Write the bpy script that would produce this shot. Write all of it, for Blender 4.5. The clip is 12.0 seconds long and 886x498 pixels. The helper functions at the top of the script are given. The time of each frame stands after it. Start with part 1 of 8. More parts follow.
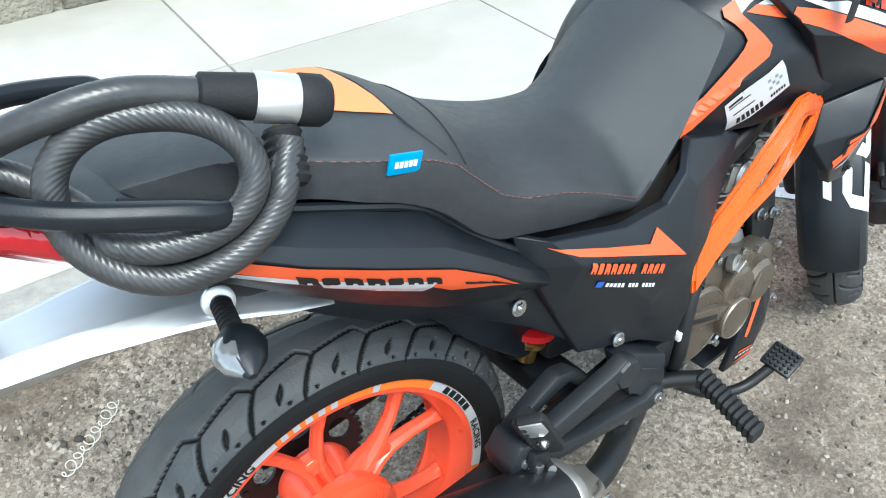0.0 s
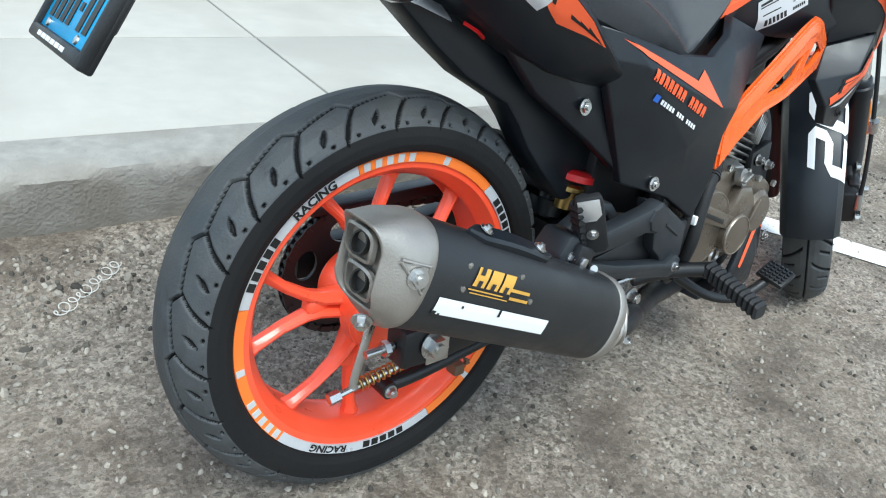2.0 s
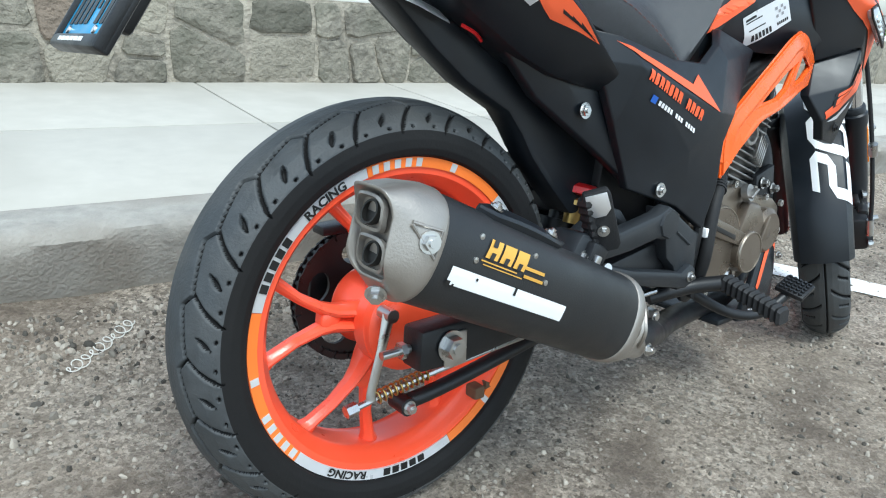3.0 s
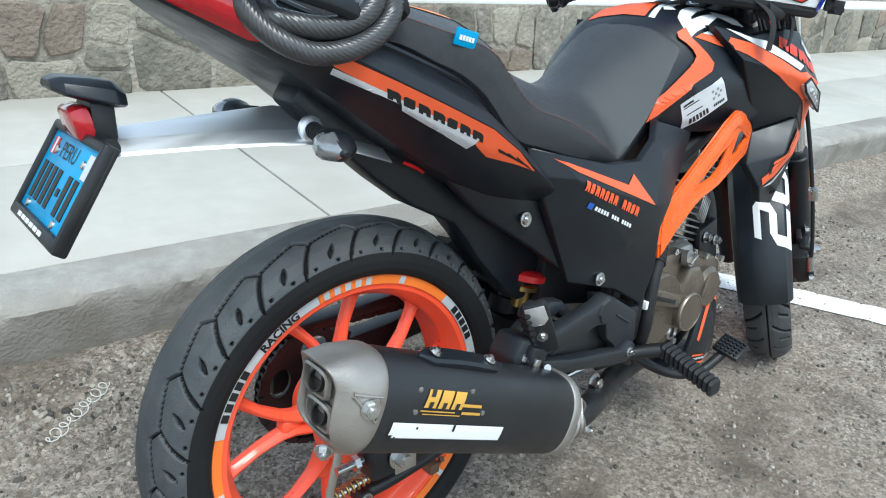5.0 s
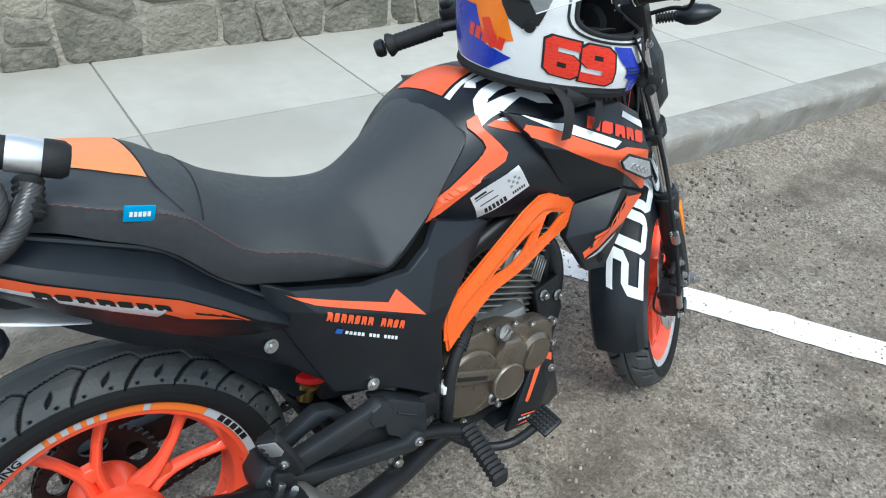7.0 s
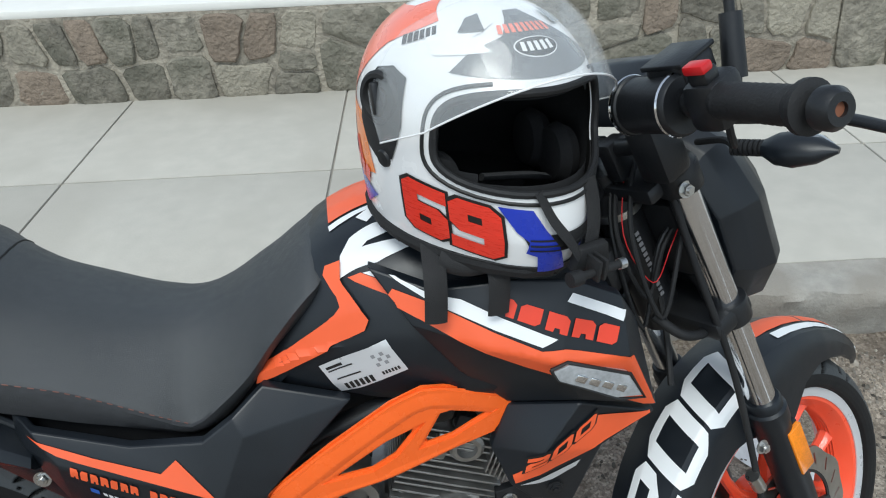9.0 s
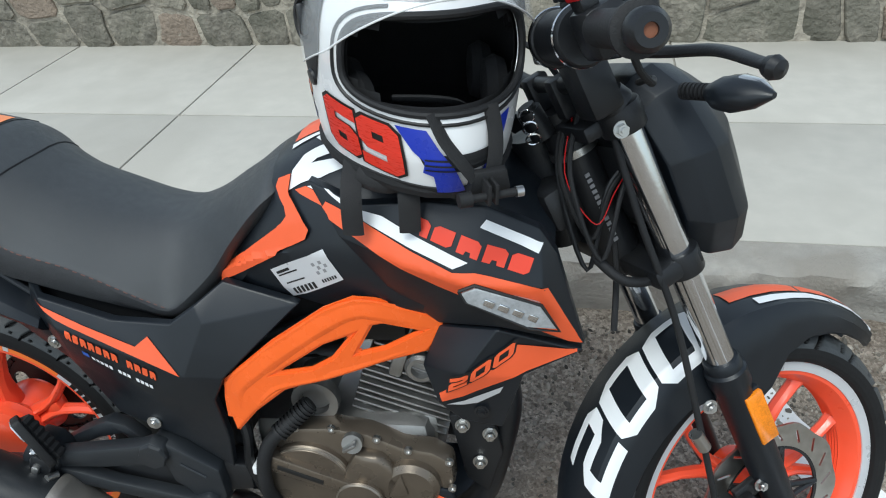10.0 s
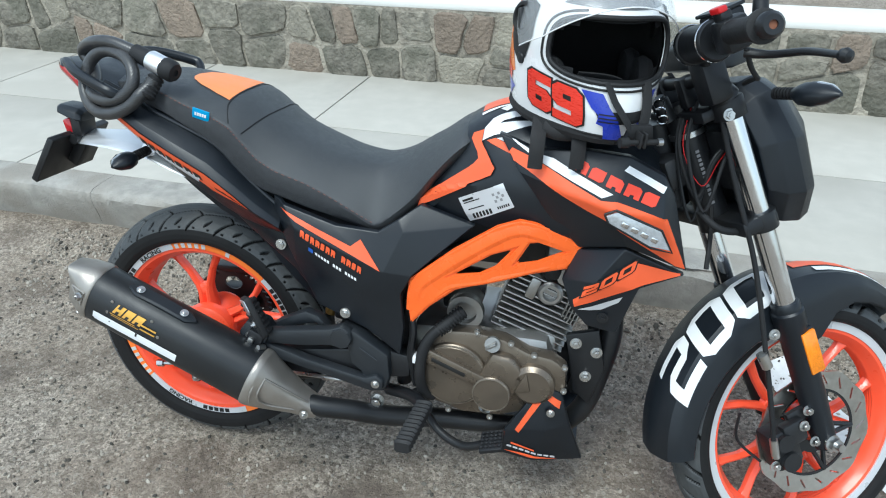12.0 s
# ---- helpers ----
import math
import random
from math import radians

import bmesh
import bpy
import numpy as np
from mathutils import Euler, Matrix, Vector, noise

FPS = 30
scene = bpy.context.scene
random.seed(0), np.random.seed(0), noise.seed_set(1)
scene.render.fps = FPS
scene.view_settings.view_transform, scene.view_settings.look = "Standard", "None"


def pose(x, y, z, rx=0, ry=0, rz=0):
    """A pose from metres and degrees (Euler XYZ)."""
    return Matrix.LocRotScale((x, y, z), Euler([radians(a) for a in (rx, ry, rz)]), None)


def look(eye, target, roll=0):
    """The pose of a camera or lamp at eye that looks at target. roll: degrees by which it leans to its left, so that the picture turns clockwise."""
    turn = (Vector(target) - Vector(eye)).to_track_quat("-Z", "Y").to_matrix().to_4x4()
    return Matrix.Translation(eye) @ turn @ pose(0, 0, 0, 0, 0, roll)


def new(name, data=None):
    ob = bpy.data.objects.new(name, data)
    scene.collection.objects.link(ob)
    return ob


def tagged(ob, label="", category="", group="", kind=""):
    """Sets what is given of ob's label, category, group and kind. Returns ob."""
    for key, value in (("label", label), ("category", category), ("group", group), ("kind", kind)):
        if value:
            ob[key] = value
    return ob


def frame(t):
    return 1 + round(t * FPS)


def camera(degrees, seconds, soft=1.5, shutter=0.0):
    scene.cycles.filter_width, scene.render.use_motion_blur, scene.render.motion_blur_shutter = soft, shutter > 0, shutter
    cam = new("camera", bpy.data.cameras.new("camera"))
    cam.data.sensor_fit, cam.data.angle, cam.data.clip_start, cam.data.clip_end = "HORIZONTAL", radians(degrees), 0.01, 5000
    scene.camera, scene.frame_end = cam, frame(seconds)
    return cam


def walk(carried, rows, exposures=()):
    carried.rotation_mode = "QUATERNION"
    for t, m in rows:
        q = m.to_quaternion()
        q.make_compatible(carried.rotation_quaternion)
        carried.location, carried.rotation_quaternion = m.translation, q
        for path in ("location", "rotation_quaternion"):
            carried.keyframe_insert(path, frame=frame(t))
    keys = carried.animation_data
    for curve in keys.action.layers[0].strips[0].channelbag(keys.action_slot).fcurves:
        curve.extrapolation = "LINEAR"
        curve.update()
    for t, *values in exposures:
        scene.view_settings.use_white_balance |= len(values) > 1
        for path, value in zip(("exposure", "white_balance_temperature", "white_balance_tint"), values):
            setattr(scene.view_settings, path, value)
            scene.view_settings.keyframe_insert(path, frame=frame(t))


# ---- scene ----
cam = camera(63.8, 12.0, 1.1)
PATH = [
    (0, (-0.15, -0.447, 1.223), (0.692, 0.808, -0.087), -1.1),
    (0.5, (-0.275, -0.626, 1.225), (0.662, 0.638, -0.01), -2.1),
    (1, (-0.394, -0.666, 1.222), (0.493, 0.64, -0.006), -2.5),
    (1.5, (-0.467, -0.618, 1.147), (0.63, 0.582, -0.018), 4.9),
    (2, (-0.465, -0.628, 0.885), (0.645, 0.707, -0.11), 10.7),
    (2.5, (-0.475, -0.656, 0.76), (0.678, 0.746, -0.079), 8.0),
    (3, (-0.485, -0.687, 0.759), (0.643, 0.797, 0.036), 6.3),
    (3.5, (-0.476, -0.668, 0.766), (0.719, 0.779, 0.074), 6.0),
    (3.7, (-0.472, -0.658, 0.774), (0.766, 0.786, 0.157), 6.2),
    (5.3, (-0.432, -0.697, 1.093), (0.641, 0.698, 0.143), 4.5),
    (5.5, (-0.411, -0.742, 1.166), (0.598, 0.657, 0.152), 1.9),
    (6, (-0.328, -0.859, 1.279), (0.711, 0.519, 0.27), -1.8),
    (6.5, (-0.214, -0.826, 1.282), (0.777, 0.539, 0.206), 0.0),
    (7, (-0.012, -0.762, 1.319), (0.985, 0.569, 0.207), 5.0),
    (7.2, (0.057, -0.748, 1.313), (0.974, 0.651, 0.217), 3.2),
    (8.8, (0.707, -0.624, 1.331), (0.928, 0.998, 0.182), -0.6),
    (9, (0.781, -0.622, 1.333), (0.814, 1.051, 0.237), -2.4),
    (9.5, (0.987, -0.656, 1.328), (0.748, 1.024, 0.269), -2.0),
    (10, (1.044, -0.675, 1.301), (0.673, 0.918, 0.15), -4.9),
    (10.5, (1.05, -0.697, 1.299), (0.638, 0.892, 0.158), -4.0),
    (11, (1.039, -0.746, 1.306), (0.534, 0.787, 0.125), -5.4),
    (11.5, (0.983, -0.952, 1.32), (0.521, 0.677, 0.255), -2.3),
    (12, (0.946, -1.13, 1.325), (0.46, 0.532, 0.325), -0.4),
]
walk(cam, [(t, look(eye, target, roll)) for t, eye, target, roll in PATH], exposures=[(0.0, 1.3, 5900, -1), (0.5, 1.2, 5850, -1), (1.0, 1.05, 5800, -1), (2.5, 0.95, 5800, -1), (3.7, 0.95, 5800, -1), (5.3, 0.85, 5800, -1), (7.2, 0.65, 5850, 0), (8.8, 0.35, 6100, 2), (10.5, 0.5, 6000, 1), (11.0, 0.58, 5950, 1), (12.0, 0.72, 5800, -1)])

# ---- world and light: a bright overcast day ----
world = bpy.data.worlds.new("overcast_sky")
scene.world = world
world.use_nodes = True
wn, wl = world.node_tree.nodes, world.node_tree.links
wn.clear()
w_out, w_bg, w_sky, w_hsv = (wn.new(k) for k in ("ShaderNodeOutputWorld", "ShaderNodeBackground", "ShaderNodeTexSky", "ShaderNodeHueSaturation"))
SUN_ELEVATION, SUN_AZIMUTH = radians(62), radians(195)
w_sky.sky_type, w_sky.sun_disc = "NISHITA", False
w_sky.sun_elevation, w_sky.sun_rotation, w_sky.dust_density = SUN_ELEVATION, SUN_AZIMUTH, 1.5
w_hsv.inputs["Saturation"].default_value = 0.45
w_bg.inputs["Strength"].default_value = 0.15
wl.new(w_sky.outputs[0], w_hsv.inputs["Color"])
wl.new(w_hsv.outputs[0], w_bg.inputs["Color"])
wl.new(w_bg.outputs[0], w_out.inputs["Surface"])
sun_data = bpy.data.lights.new("sun", "SUN")
sun_data.energy, sun_data.angle, sun_data.color = 1.42, radians(25), (1.0, 0.965, 0.915)
sun = new("sun", sun_data)
sun.matrix_world = look((0, 0, 0), (-math.sin(SUN_AZIMUTH) * math.cos(SUN_ELEVATION), -math.cos(SUN_AZIMUTH) * math.cos(SUN_ELEVATION), -math.sin(SUN_ELEVATION)))

# ---- materials ----
def material(name, base, rough=0.5, metal=0.0, vary=0.12, scale=30.0, bump=0.0, bump_scale=200.0, dust=0.0, coat=0.0, trans=0.0, ior=1.5, spec=0.5, emit=0.0, stretch=None, second=None, island=0.0, rand=0.0, relief=0.002):
    """A principled surface with variation at two scales, optional dust and bump."""
    m = bpy.data.materials.new(name)
    m.use_nodes = True
    n, l = m.node_tree.nodes, m.node_tree.links
    b = n["Principled BSDF"]
    co = n.new("ShaderNodeTexCoord")
    src = co.outputs["Object"]
    if stretch:
        mp = n.new("ShaderNodeMapping")
        mp.inputs["Scale"].default_value = stretch
        l.new(src, mp.inputs["Vector"])
        src = mp.outputs[0]
    big, fine = n.new("ShaderNodeTexNoise"), n.new("ShaderNodeTexNoise")
    big.inputs["Scale"].default_value, big.inputs["Detail"].default_value = scale * 0.15, 4
    fine.inputs["Scale"].default_value, fine.inputs["Detail"].default_value = scale, 6
    l.new(src, big.inputs["Vector"]), l.new(src, fine.inputs["Vector"])
    add = n.new("ShaderNodeMath")
    add.operation = "ADD"
    l.new(big.outputs[0], add.inputs[0]), l.new(fine.outputs[0], add.inputs[1])
    rng = n.new("ShaderNodeMapRange")
    rng.inputs["From Min"].default_value, rng.inputs["From Max"].default_value = 0.6, 1.4
    rng.inputs["To Min"].default_value, rng.inputs["To Max"].default_value = 1 - vary, 1 + vary
    l.new(add.outputs[0], rng.inputs["Value"])
    mul = n.new("ShaderNodeMix")
    mul.data_type, mul.blend_type = "RGBA", "MULTIPLY"
    mul.inputs[0].default_value = 1.0
    mul.inputs[6].default_value = (*base, 1)
    l.new(rng.outputs[0], mul.inputs[7])
    col = mul.outputs[2]
    if second:
        ramp = n.new("ShaderNodeMapRange")
        ramp.inputs["From Min"].default_value, ramp.inputs["From Max"].default_value = 0.45, 0.62
        l.new(big.outputs[0], ramp.inputs["Value"])
        mx = n.new("ShaderNodeMix")
        mx.data_type = "RGBA"
        l.new(ramp.outputs[0], mx.inputs[0]), l.new(col, mx.inputs[6])
        mx.inputs[7].default_value = (*second, 1)
        col = mx.outputs[2]
    if island or rand:
        info = n.new("ShaderNodeNewGeometry" if island else "ShaderNodeObjectInfo")
        r2 = n.new("ShaderNodeMapRange")
        amount = island or rand
        r2.inputs["To Min"].default_value, r2.inputs["To Max"].default_value = 1 - amount, 1 + amount
        l.new(info.outputs["Random Per Island" if island else "Random"], r2.inputs["Value"])
        m2 = n.new("ShaderNodeMix")
        m2.data_type, m2.blend_type = "RGBA", "MULTIPLY"
        m2.inputs[0].default_value = 1.0
        l.new(col, m2.inputs[6]), l.new(r2.outputs[0], m2.inputs[7])
        col = m2.outputs[2]
    if dust:
        dn = n.new("ShaderNodeTexNoise")
        dn.inputs["Scale"].default_value, dn.inputs["Detail"].default_value = 9, 8
        l.new(co.outputs["Object"], dn.inputs["Vector"])
        dr = n.new("ShaderNodeMapRange")
        dr.inputs["From Min"].default_value, dr.inputs["From Max"].default_value = 0.4, 0.75
        dr.inputs["To Max"].default_value = dust
        l.new(dn.outputs[0], dr.inputs["Value"])
        dm = n.new("ShaderNodeMix")
        dm.data_type = "RGBA"
        l.new(dr.outputs[0], dm.inputs[0]), l.new(col, dm.inputs[6])
        dm.inputs[7].default_value = (0.32, 0.29, 0.25, 1)
        col = dm.outputs[2]
    l.new(col, b.inputs["Base Color"])
    rr = n.new("ShaderNodeMapRange")
    rr.inputs["From Min"].default_value, rr.inputs["From Max"].default_value = 0.3, 0.7
    rr.inputs["To Min"].default_value, rr.inputs["To Max"].default_value = max(0.02, rough - 0.07), min(1, rough + 0.07)
    l.new(fine.outputs[0], rr.inputs["Value"]), l.new(rr.outputs[0], b.inputs["Roughness"])
    b.inputs["Metallic"].default_value, b.inputs["Specular IOR Level"].default_value = metal, spec
    b.inputs["Coat Weight"].default_value, b.inputs["Coat Roughness"].default_value = coat, 0.12
    b.inputs["Transmission Weight"].default_value, b.inputs["IOR"].default_value = trans, ior
    if emit:
        b.inputs["Emission Color"].default_value, b.inputs["Emission Strength"].default_value = (*base, 1), emit
    if bump:
        bn = n.new("ShaderNodeTexNoise")
        bn.inputs["Scale"].default_value, bn.inputs["Detail"].default_value = bump_scale, 5
        l.new(src, bn.inputs["Vector"])
        bp = n.new("ShaderNodeBump")
        bp.inputs["Strength"].default_value, bp.inputs["Distance"].default_value = min(1.0, bump), relief
        l.new(bn.outputs[0], bp.inputs["Height"]), l.new(bp.outputs[0], b.inputs["Normal"])
    return m


BLACK = material("satin_black_plastic", (0.0068, 0.0095, 0.0135), 0.38, bump=0.12, bump_scale=900, dust=0.008, spec=0.46)
DARK = material("black_metal", (0.0085, 0.0095, 0.0115), 0.42, 0.0, bump=0.15, bump_scale=300, dust=0.025, spec=0.45)
MATTE = material("matte_black_rubber", (0.010, 0.0105, 0.012), 0.65, bump=0.3, bump_scale=400, dust=0.03, spec=0.4)
TYRE = material("tyre_rubber", (0.037, 0.042, 0.046), 0.6, vary=0.4, scale=45, bump=0.4, bump_scale=300, dust=0.12)
TYRE_SIDE_SHADE = material("tyre_sidewall_groove_shade", (0.0075, 0.0075, 0.008), 0.72, bump=0.2, bump_scale=300, dust=0.012, spec=0.3)
VINYL = material("seat_vinyl", (0.023, 0.026, 0.029), 0.46, vary=0.15, scale=80, bump=0.5, bump_scale=1400, dust=0.01, spec=0.85)
CARBON = material("woven_seat_side", (0.034, 0.036, 0.040), 0.55, vary=0.3, scale=700, bump=0.8, bump_scale=1600)
ORANGE = material("orange_plastic", (0.90, 0.135, 0.018), 0.27, vary=0.05, bump=0.04, coat=0.2)
DECAL = material("orange_sticker", (0.80, 0.115, 0.035), 0.42, vary=0.05)
DECAL_RED = material("red_orange_print", (0.70, 0.05, 0.02), 0.45, vary=0.06)
TAPE_ORANGE = material("orange_rim_tape", (0.90, 0.20, 0.03), 0.35, vary=0.05)
WHEEL = material("fluorescent_orange_paint", (0.95, 0.095, 0.035), 0.33, vary=0.05, coat=0.35, dust=0.06)
WHITE = material("white_sticker", (0.78, 0.79, 0.80), 0.4, vary=0.04)
SILVER_DECAL = material("silver_sticker", (0.66, 0.67, 0.69), 0.32, 0.3, vary=0.06)
GREY_PRINT = material("grey_print", (0.25, 0.25, 0.26), 0.5)
INK = material("black_print", (0.01, 0.01, 0.01), 0.5)
BLUE = material("blue_sticker", (0.006, 0.28, 0.55), 0.4)
CHROME = material("polished_chrome", (0.72, 0.73, 0.75), 0.12, 1.0, vary=0.05, bump=0.03)
STEEL = material("zinc_bolt", (0.55, 0.55, 0.54), 0.3, 1.0, vary=0.15)
ALU = material("brushed_aluminium", (0.86, 0.87, 0.89), 0.36, 0.9, vary=0.02, scale=5)
POLISHED = material("polished_aluminium", (0.90, 0.91, 0.92), 0.42, 0.85, vary=0.03, scale=14, stretch=(1, 9, 9), bump=0.02)
CAST = material("cast_aluminium", (0.38, 0.375, 0.365), 0.36, 0.9, vary=0.2, bump=0.3, bump_scale=500, dust=0.05)
BRONZE = material("bronze_engine_paint", (0.165, 0.136, 0.106), 0.30, 0.65, vary=0.12, bump=0.12, bump_scale=600, dust=0.04)
BRONZE_EDGE = material("pale_bronze_edge", (0.34, 0.30, 0.25), 0.35, 0.8, vary=0.3, scale=60)
MUFFLER_END = material("titanium_grey_cap", (0.36, 0.335, 0.305), 0.42, 0.75, vary=0.12, bump=0.2, bump_scale=400, dust=0.08)
MUFFLER = material("heat_black_coating", (0.011, 0.0125, 0.0145), 0.42, vary=0.2, bump=0.15, bump_scale=500, dust=0.02)
GOLD = material("gold_print", (0.75, 0.42, 0.08), 0.4, 0.4)
RUST = material("rusty_screw", (0.22, 0.085, 0.045), 0.7, 0.2, vary=0.3)
BRASS = material("brass", (0.55, 0.38, 0.13), 0.35, 1.0)
RED_LENS = material("red_lens", (0.42, 0.006, 0.014), 0.08, vary=0.2, scale=120, coat=0.6)
RED = material("red_paint", (0.55, 0.012, 0.015), 0.35)
AMBER = material("amber_reflector", (0.85, 0.24, 0.006), 0.18, vary=0.25, scale=400, coat=0.5)
CLEAR = material("smoked_clear_lens", (0.32, 0.33, 0.34), 0.1, 0.6, vary=0.3, scale=90, coat=0.7)
# pale base at low alpha: a thin veil painting the sky's reflection
GLASS = material("clear_visor_sky_sheen", (0.80, 0.82, 0.83), 0.06, vary=0.02, spec=1.0)
GLASS.node_tree.nodes["Principled BSDF"].inputs["Alpha"].default_value = 0.13
LED = material("led_lamp", (0.42, 0.44, 0.46), 0.14, 0.35, vary=0.3, scale=160, coat=0.6)
CABLE = material("smoked_cable_sleeve", (0.040, 0.040, 0.041), 0.38, vary=0.35, scale=120, coat=0.25)
HELMET_WHITE = material("helmet_white", (0.80, 0.80, 0.80), 0.22, vary=0.03, coat=0.6)
HELMET_DARK = material("helmet_dark_grey", (0.11, 0.115, 0.12), 0.3, coat=0.4)
HELMET_RED = material("helmet_red", (0.72, 0.035, 0.018), 0.3, vary=0.15, scale=90, stretch=(1, 1, 6), coat=0.4)
HELMET_PEACH = material("helmet_pale_red", (0.82, 0.20, 0.13), 0.3, coat=0.4)
HELMET_ORANGE = material("helmet_orange", (0.85, 0.2, 0.01), 0.3, coat=0.4)
HELMET_BLUE = material("helmet_blue", (0.012, 0.035, 0.42), 0.3, coat=0.4)
LINING = material("helmet_lining", (0.012, 0.012, 0.013), 0.95, vary=0.3, scale=200, bump=0.4, bump_scale=800)
WEB = material("nylon_webbing", (0.016, 0.016, 0.017), 0.8, bump=0.6, bump_scale=1200)
CONCRETE = material("pale_concrete", (0.462, 0.440, 0.390), 0.85, vary=0.10, scale=14, bump=0.25, bump_scale=120, rand=0.03, second=(0.410, 0.388, 0.341))
KERB = material("kerb_concrete", (0.345, 0.328, 0.295), 0.9, vary=0.32, scale=26, bump=0.9, bump_scale=110, relief=0.004, second=(0.265, 0.243, 0.21))
MORTAR = material("wall_mortar", (0.315, 0.285, 0.232), 0.95, vary=0.5, scale=30, bump=1.0, bump_scale=60, relief=0.012)
STONE = material("field_stone", (0.225, 0.207, 0.168), 0.9, vary=0.6, scale=30, bump=1.0, bump_scale=38, relief=0.02, rand=0.22, second=(0.145, 0.138, 0.108))
STONE_WARM = material("brown_field_stone", (0.25, 0.20, 0.155), 0.9, vary=0.3, scale=25, bump=1.0, bump_scale=55, rand=0.2, relief=0.016)
STONE_PALE = material("pale_field_stone", (0.30, 0.275, 0.22), 0.9, vary=0.25, scale=25, bump=0.9, bump_scale=60, rand=0.15, relief=0.016)
COPING = material("cream_painted_coping", (0.72, 0.71, 0.67), 0.8, vary=0.06, scale=12, bump=0.2)
ROAD_PAINT = material("worn_white_road_paint", (0.80, 0.79, 0.77), 0.85, vary=0.18, scale=40, bump=0.5, bump_scale=220)
CHALK = material("chalk_mark", (0.62, 0.60, 0.55), 0.9)
PEBBLE = material("road_grit", (0.24, 0.215, 0.18), 0.9, vary=0.3, scale=60, bump=0.5, island=0.8)
PALM_LEAF = material("palm_leaf", (0.05, 0.085, 0.035), 0.6, vary=0.3, scale=5)
HEDGE = material("hedge_leaf", (0.10, 0.17, 0.03), 0.6, vary=0.3, scale=5, island=0.4)
BARK = material("palm_bark", (0.14, 0.11, 0.085), 0.9, vary=0.3, scale=8)
FAR_WALL = material("far_white_wall", (0.62, 0.61, 0.59), 0.85, vary=0.08, scale=1.5)
FAR_GREY = material("far_grey_ground", (0.36, 0.345, 0.32), 0.9, vary=0.1, scale=1.0)


def asphalt():
    """Worn, dusty asphalt: pale grit, clustered dark pits, brown dust and old stains."""
    m = material("dusty_asphalt", (0.372, 0.325, 0.270), 0.93, vary=0.35, scale=90, second=(0.293, 0.251, 0.205))
    n, l = m.node_tree.nodes, m.node_tree.links
    b = n["Principled BSDF"]
    col = b.inputs["Base Color"].links[0].from_socket
    co = n.new("ShaderNodeTexCoord").outputs["Object"]

    def noise_tex(scale, detail, rough=0.55):
        t = n.new("ShaderNodeTexNoise")
        t.inputs["Scale"].default_value, t.inputs["Detail"].default_value, t.inputs["Roughness"].default_value = scale, detail, rough
        l.new(co, t.inputs["Vector"])
        return t.outputs[0]

    def ranged(src, a, b_, c, d):
        r = n.new("ShaderNodeMapRange")
        for k, v in (("From Min", a), ("From Max", b_), ("To Min", c), ("To Max", d)):
            r.inputs[k].default_value = v
        l.new(src, r.inputs["Value"])
        return r.outputs[0]

    def sums(op, a, b_):
        s = n.new("ShaderNodeMath")
        s.operation = op
        l.new(a, s.inputs[0])
        if isinstance(b_, float):
            s.inputs[1].default_value = b_
        else:
            l.new(b_, s.inputs[1])
        return s.outputs[0]

    def mixed(fac, a, b_, mode="MIX"):
        x = n.new("ShaderNodeMix")
        x.data_type, x.blend_type = "RGBA", mode
        if isinstance(fac, float):
            x.inputs[0].default_value = fac
        else:
            l.new(fac, x.inputs[0])
        l.new(a, x.inputs[6])
        if isinstance(b_, tuple):
            x.inputs[7].default_value = (*b_, 1)
        else:
            l.new(b_, x.inputs[7])
        return x.outputs[2]

    grit = n.new("ShaderNodeTexVoronoi")
    grit.inputs["Scale"].default_value = 190
    l.new(co, grit.inputs["Vector"])
    sep = n.new("ShaderNodeSeparateColor")
    l.new(grit.outputs["Color"], sep.inputs[0])
    col = mixed(1.0, col, ranged(sep.outputs[0], 0, 1, 0.50, 1.50), "MULTIPLY")
    chips = n.new("ShaderNodeTexVoronoi")
    chips.inputs["Scale"].default_value = 88
    l.new(co, chips.inputs["Vector"])
    sep3 = n.new("ShaderNodeSeparateColor")
    l.new(chips.outputs["Color"], sep3.inputs[0])
    col = mixed(1.0, col, ranged(sep3.outputs[0], 0, 1, 0.62, 1.38), "MULTIPLY")
    stones = n.new("ShaderNodeTexVoronoi")
    stones.inputs["Scale"].default_value = 62
    l.new(co, stones.inputs["Vector"])
    sep2 = n.new("ShaderNodeSeparateColor")
    l.new(stones.outputs["Color"], sep2.inputs[0])
    pale = sums("MULTIPLY", ranged(sep2.outputs[1], 0.80, 0.84, 0, 0.85), ranged(stones.outputs["Distance"], 0.28, 0.40, 1, 0))
    col = mixed(pale, col, (0.48, 0.44, 0.38))
    cluster = noise_tex(4.2, 5)
    pits = noise_tex(62, 9, 0.66)
    clods = noise_tex(15, 9, 0.72)
    # pits and clods darken where the bump sinks: own brown plus painted shade
    pit = ranged(sums("ADD", pits, ranged(cluster, 0.3, 0.7, -0.05, 0.06)), 0.60, 0.625, 0, 0.9)
    col = mixed(pit, col, (0.042, 0.034, 0.028))
    col = mixed(ranged(clods, 0.60, 0.66, 0, 0.42), col, (0.06, 0.05, 0.043))
    dust = ranged(noise_tex(1.5, 7, 0.62), 0.36, 0.60, 0.12, 0.55)
    col = mixed(dust, col, (0.270, 0.214, 0.157))
    stain = ranged(noise_tex(3.3, 6, 0.6), 0.50, 0.68, 0, 0.7)
    col = mixed(stain, col, (0.090, 0.068, 0.052))
    l.new(col, b.inputs["Base Color"])
    bp = n.new("ShaderNodeBump")
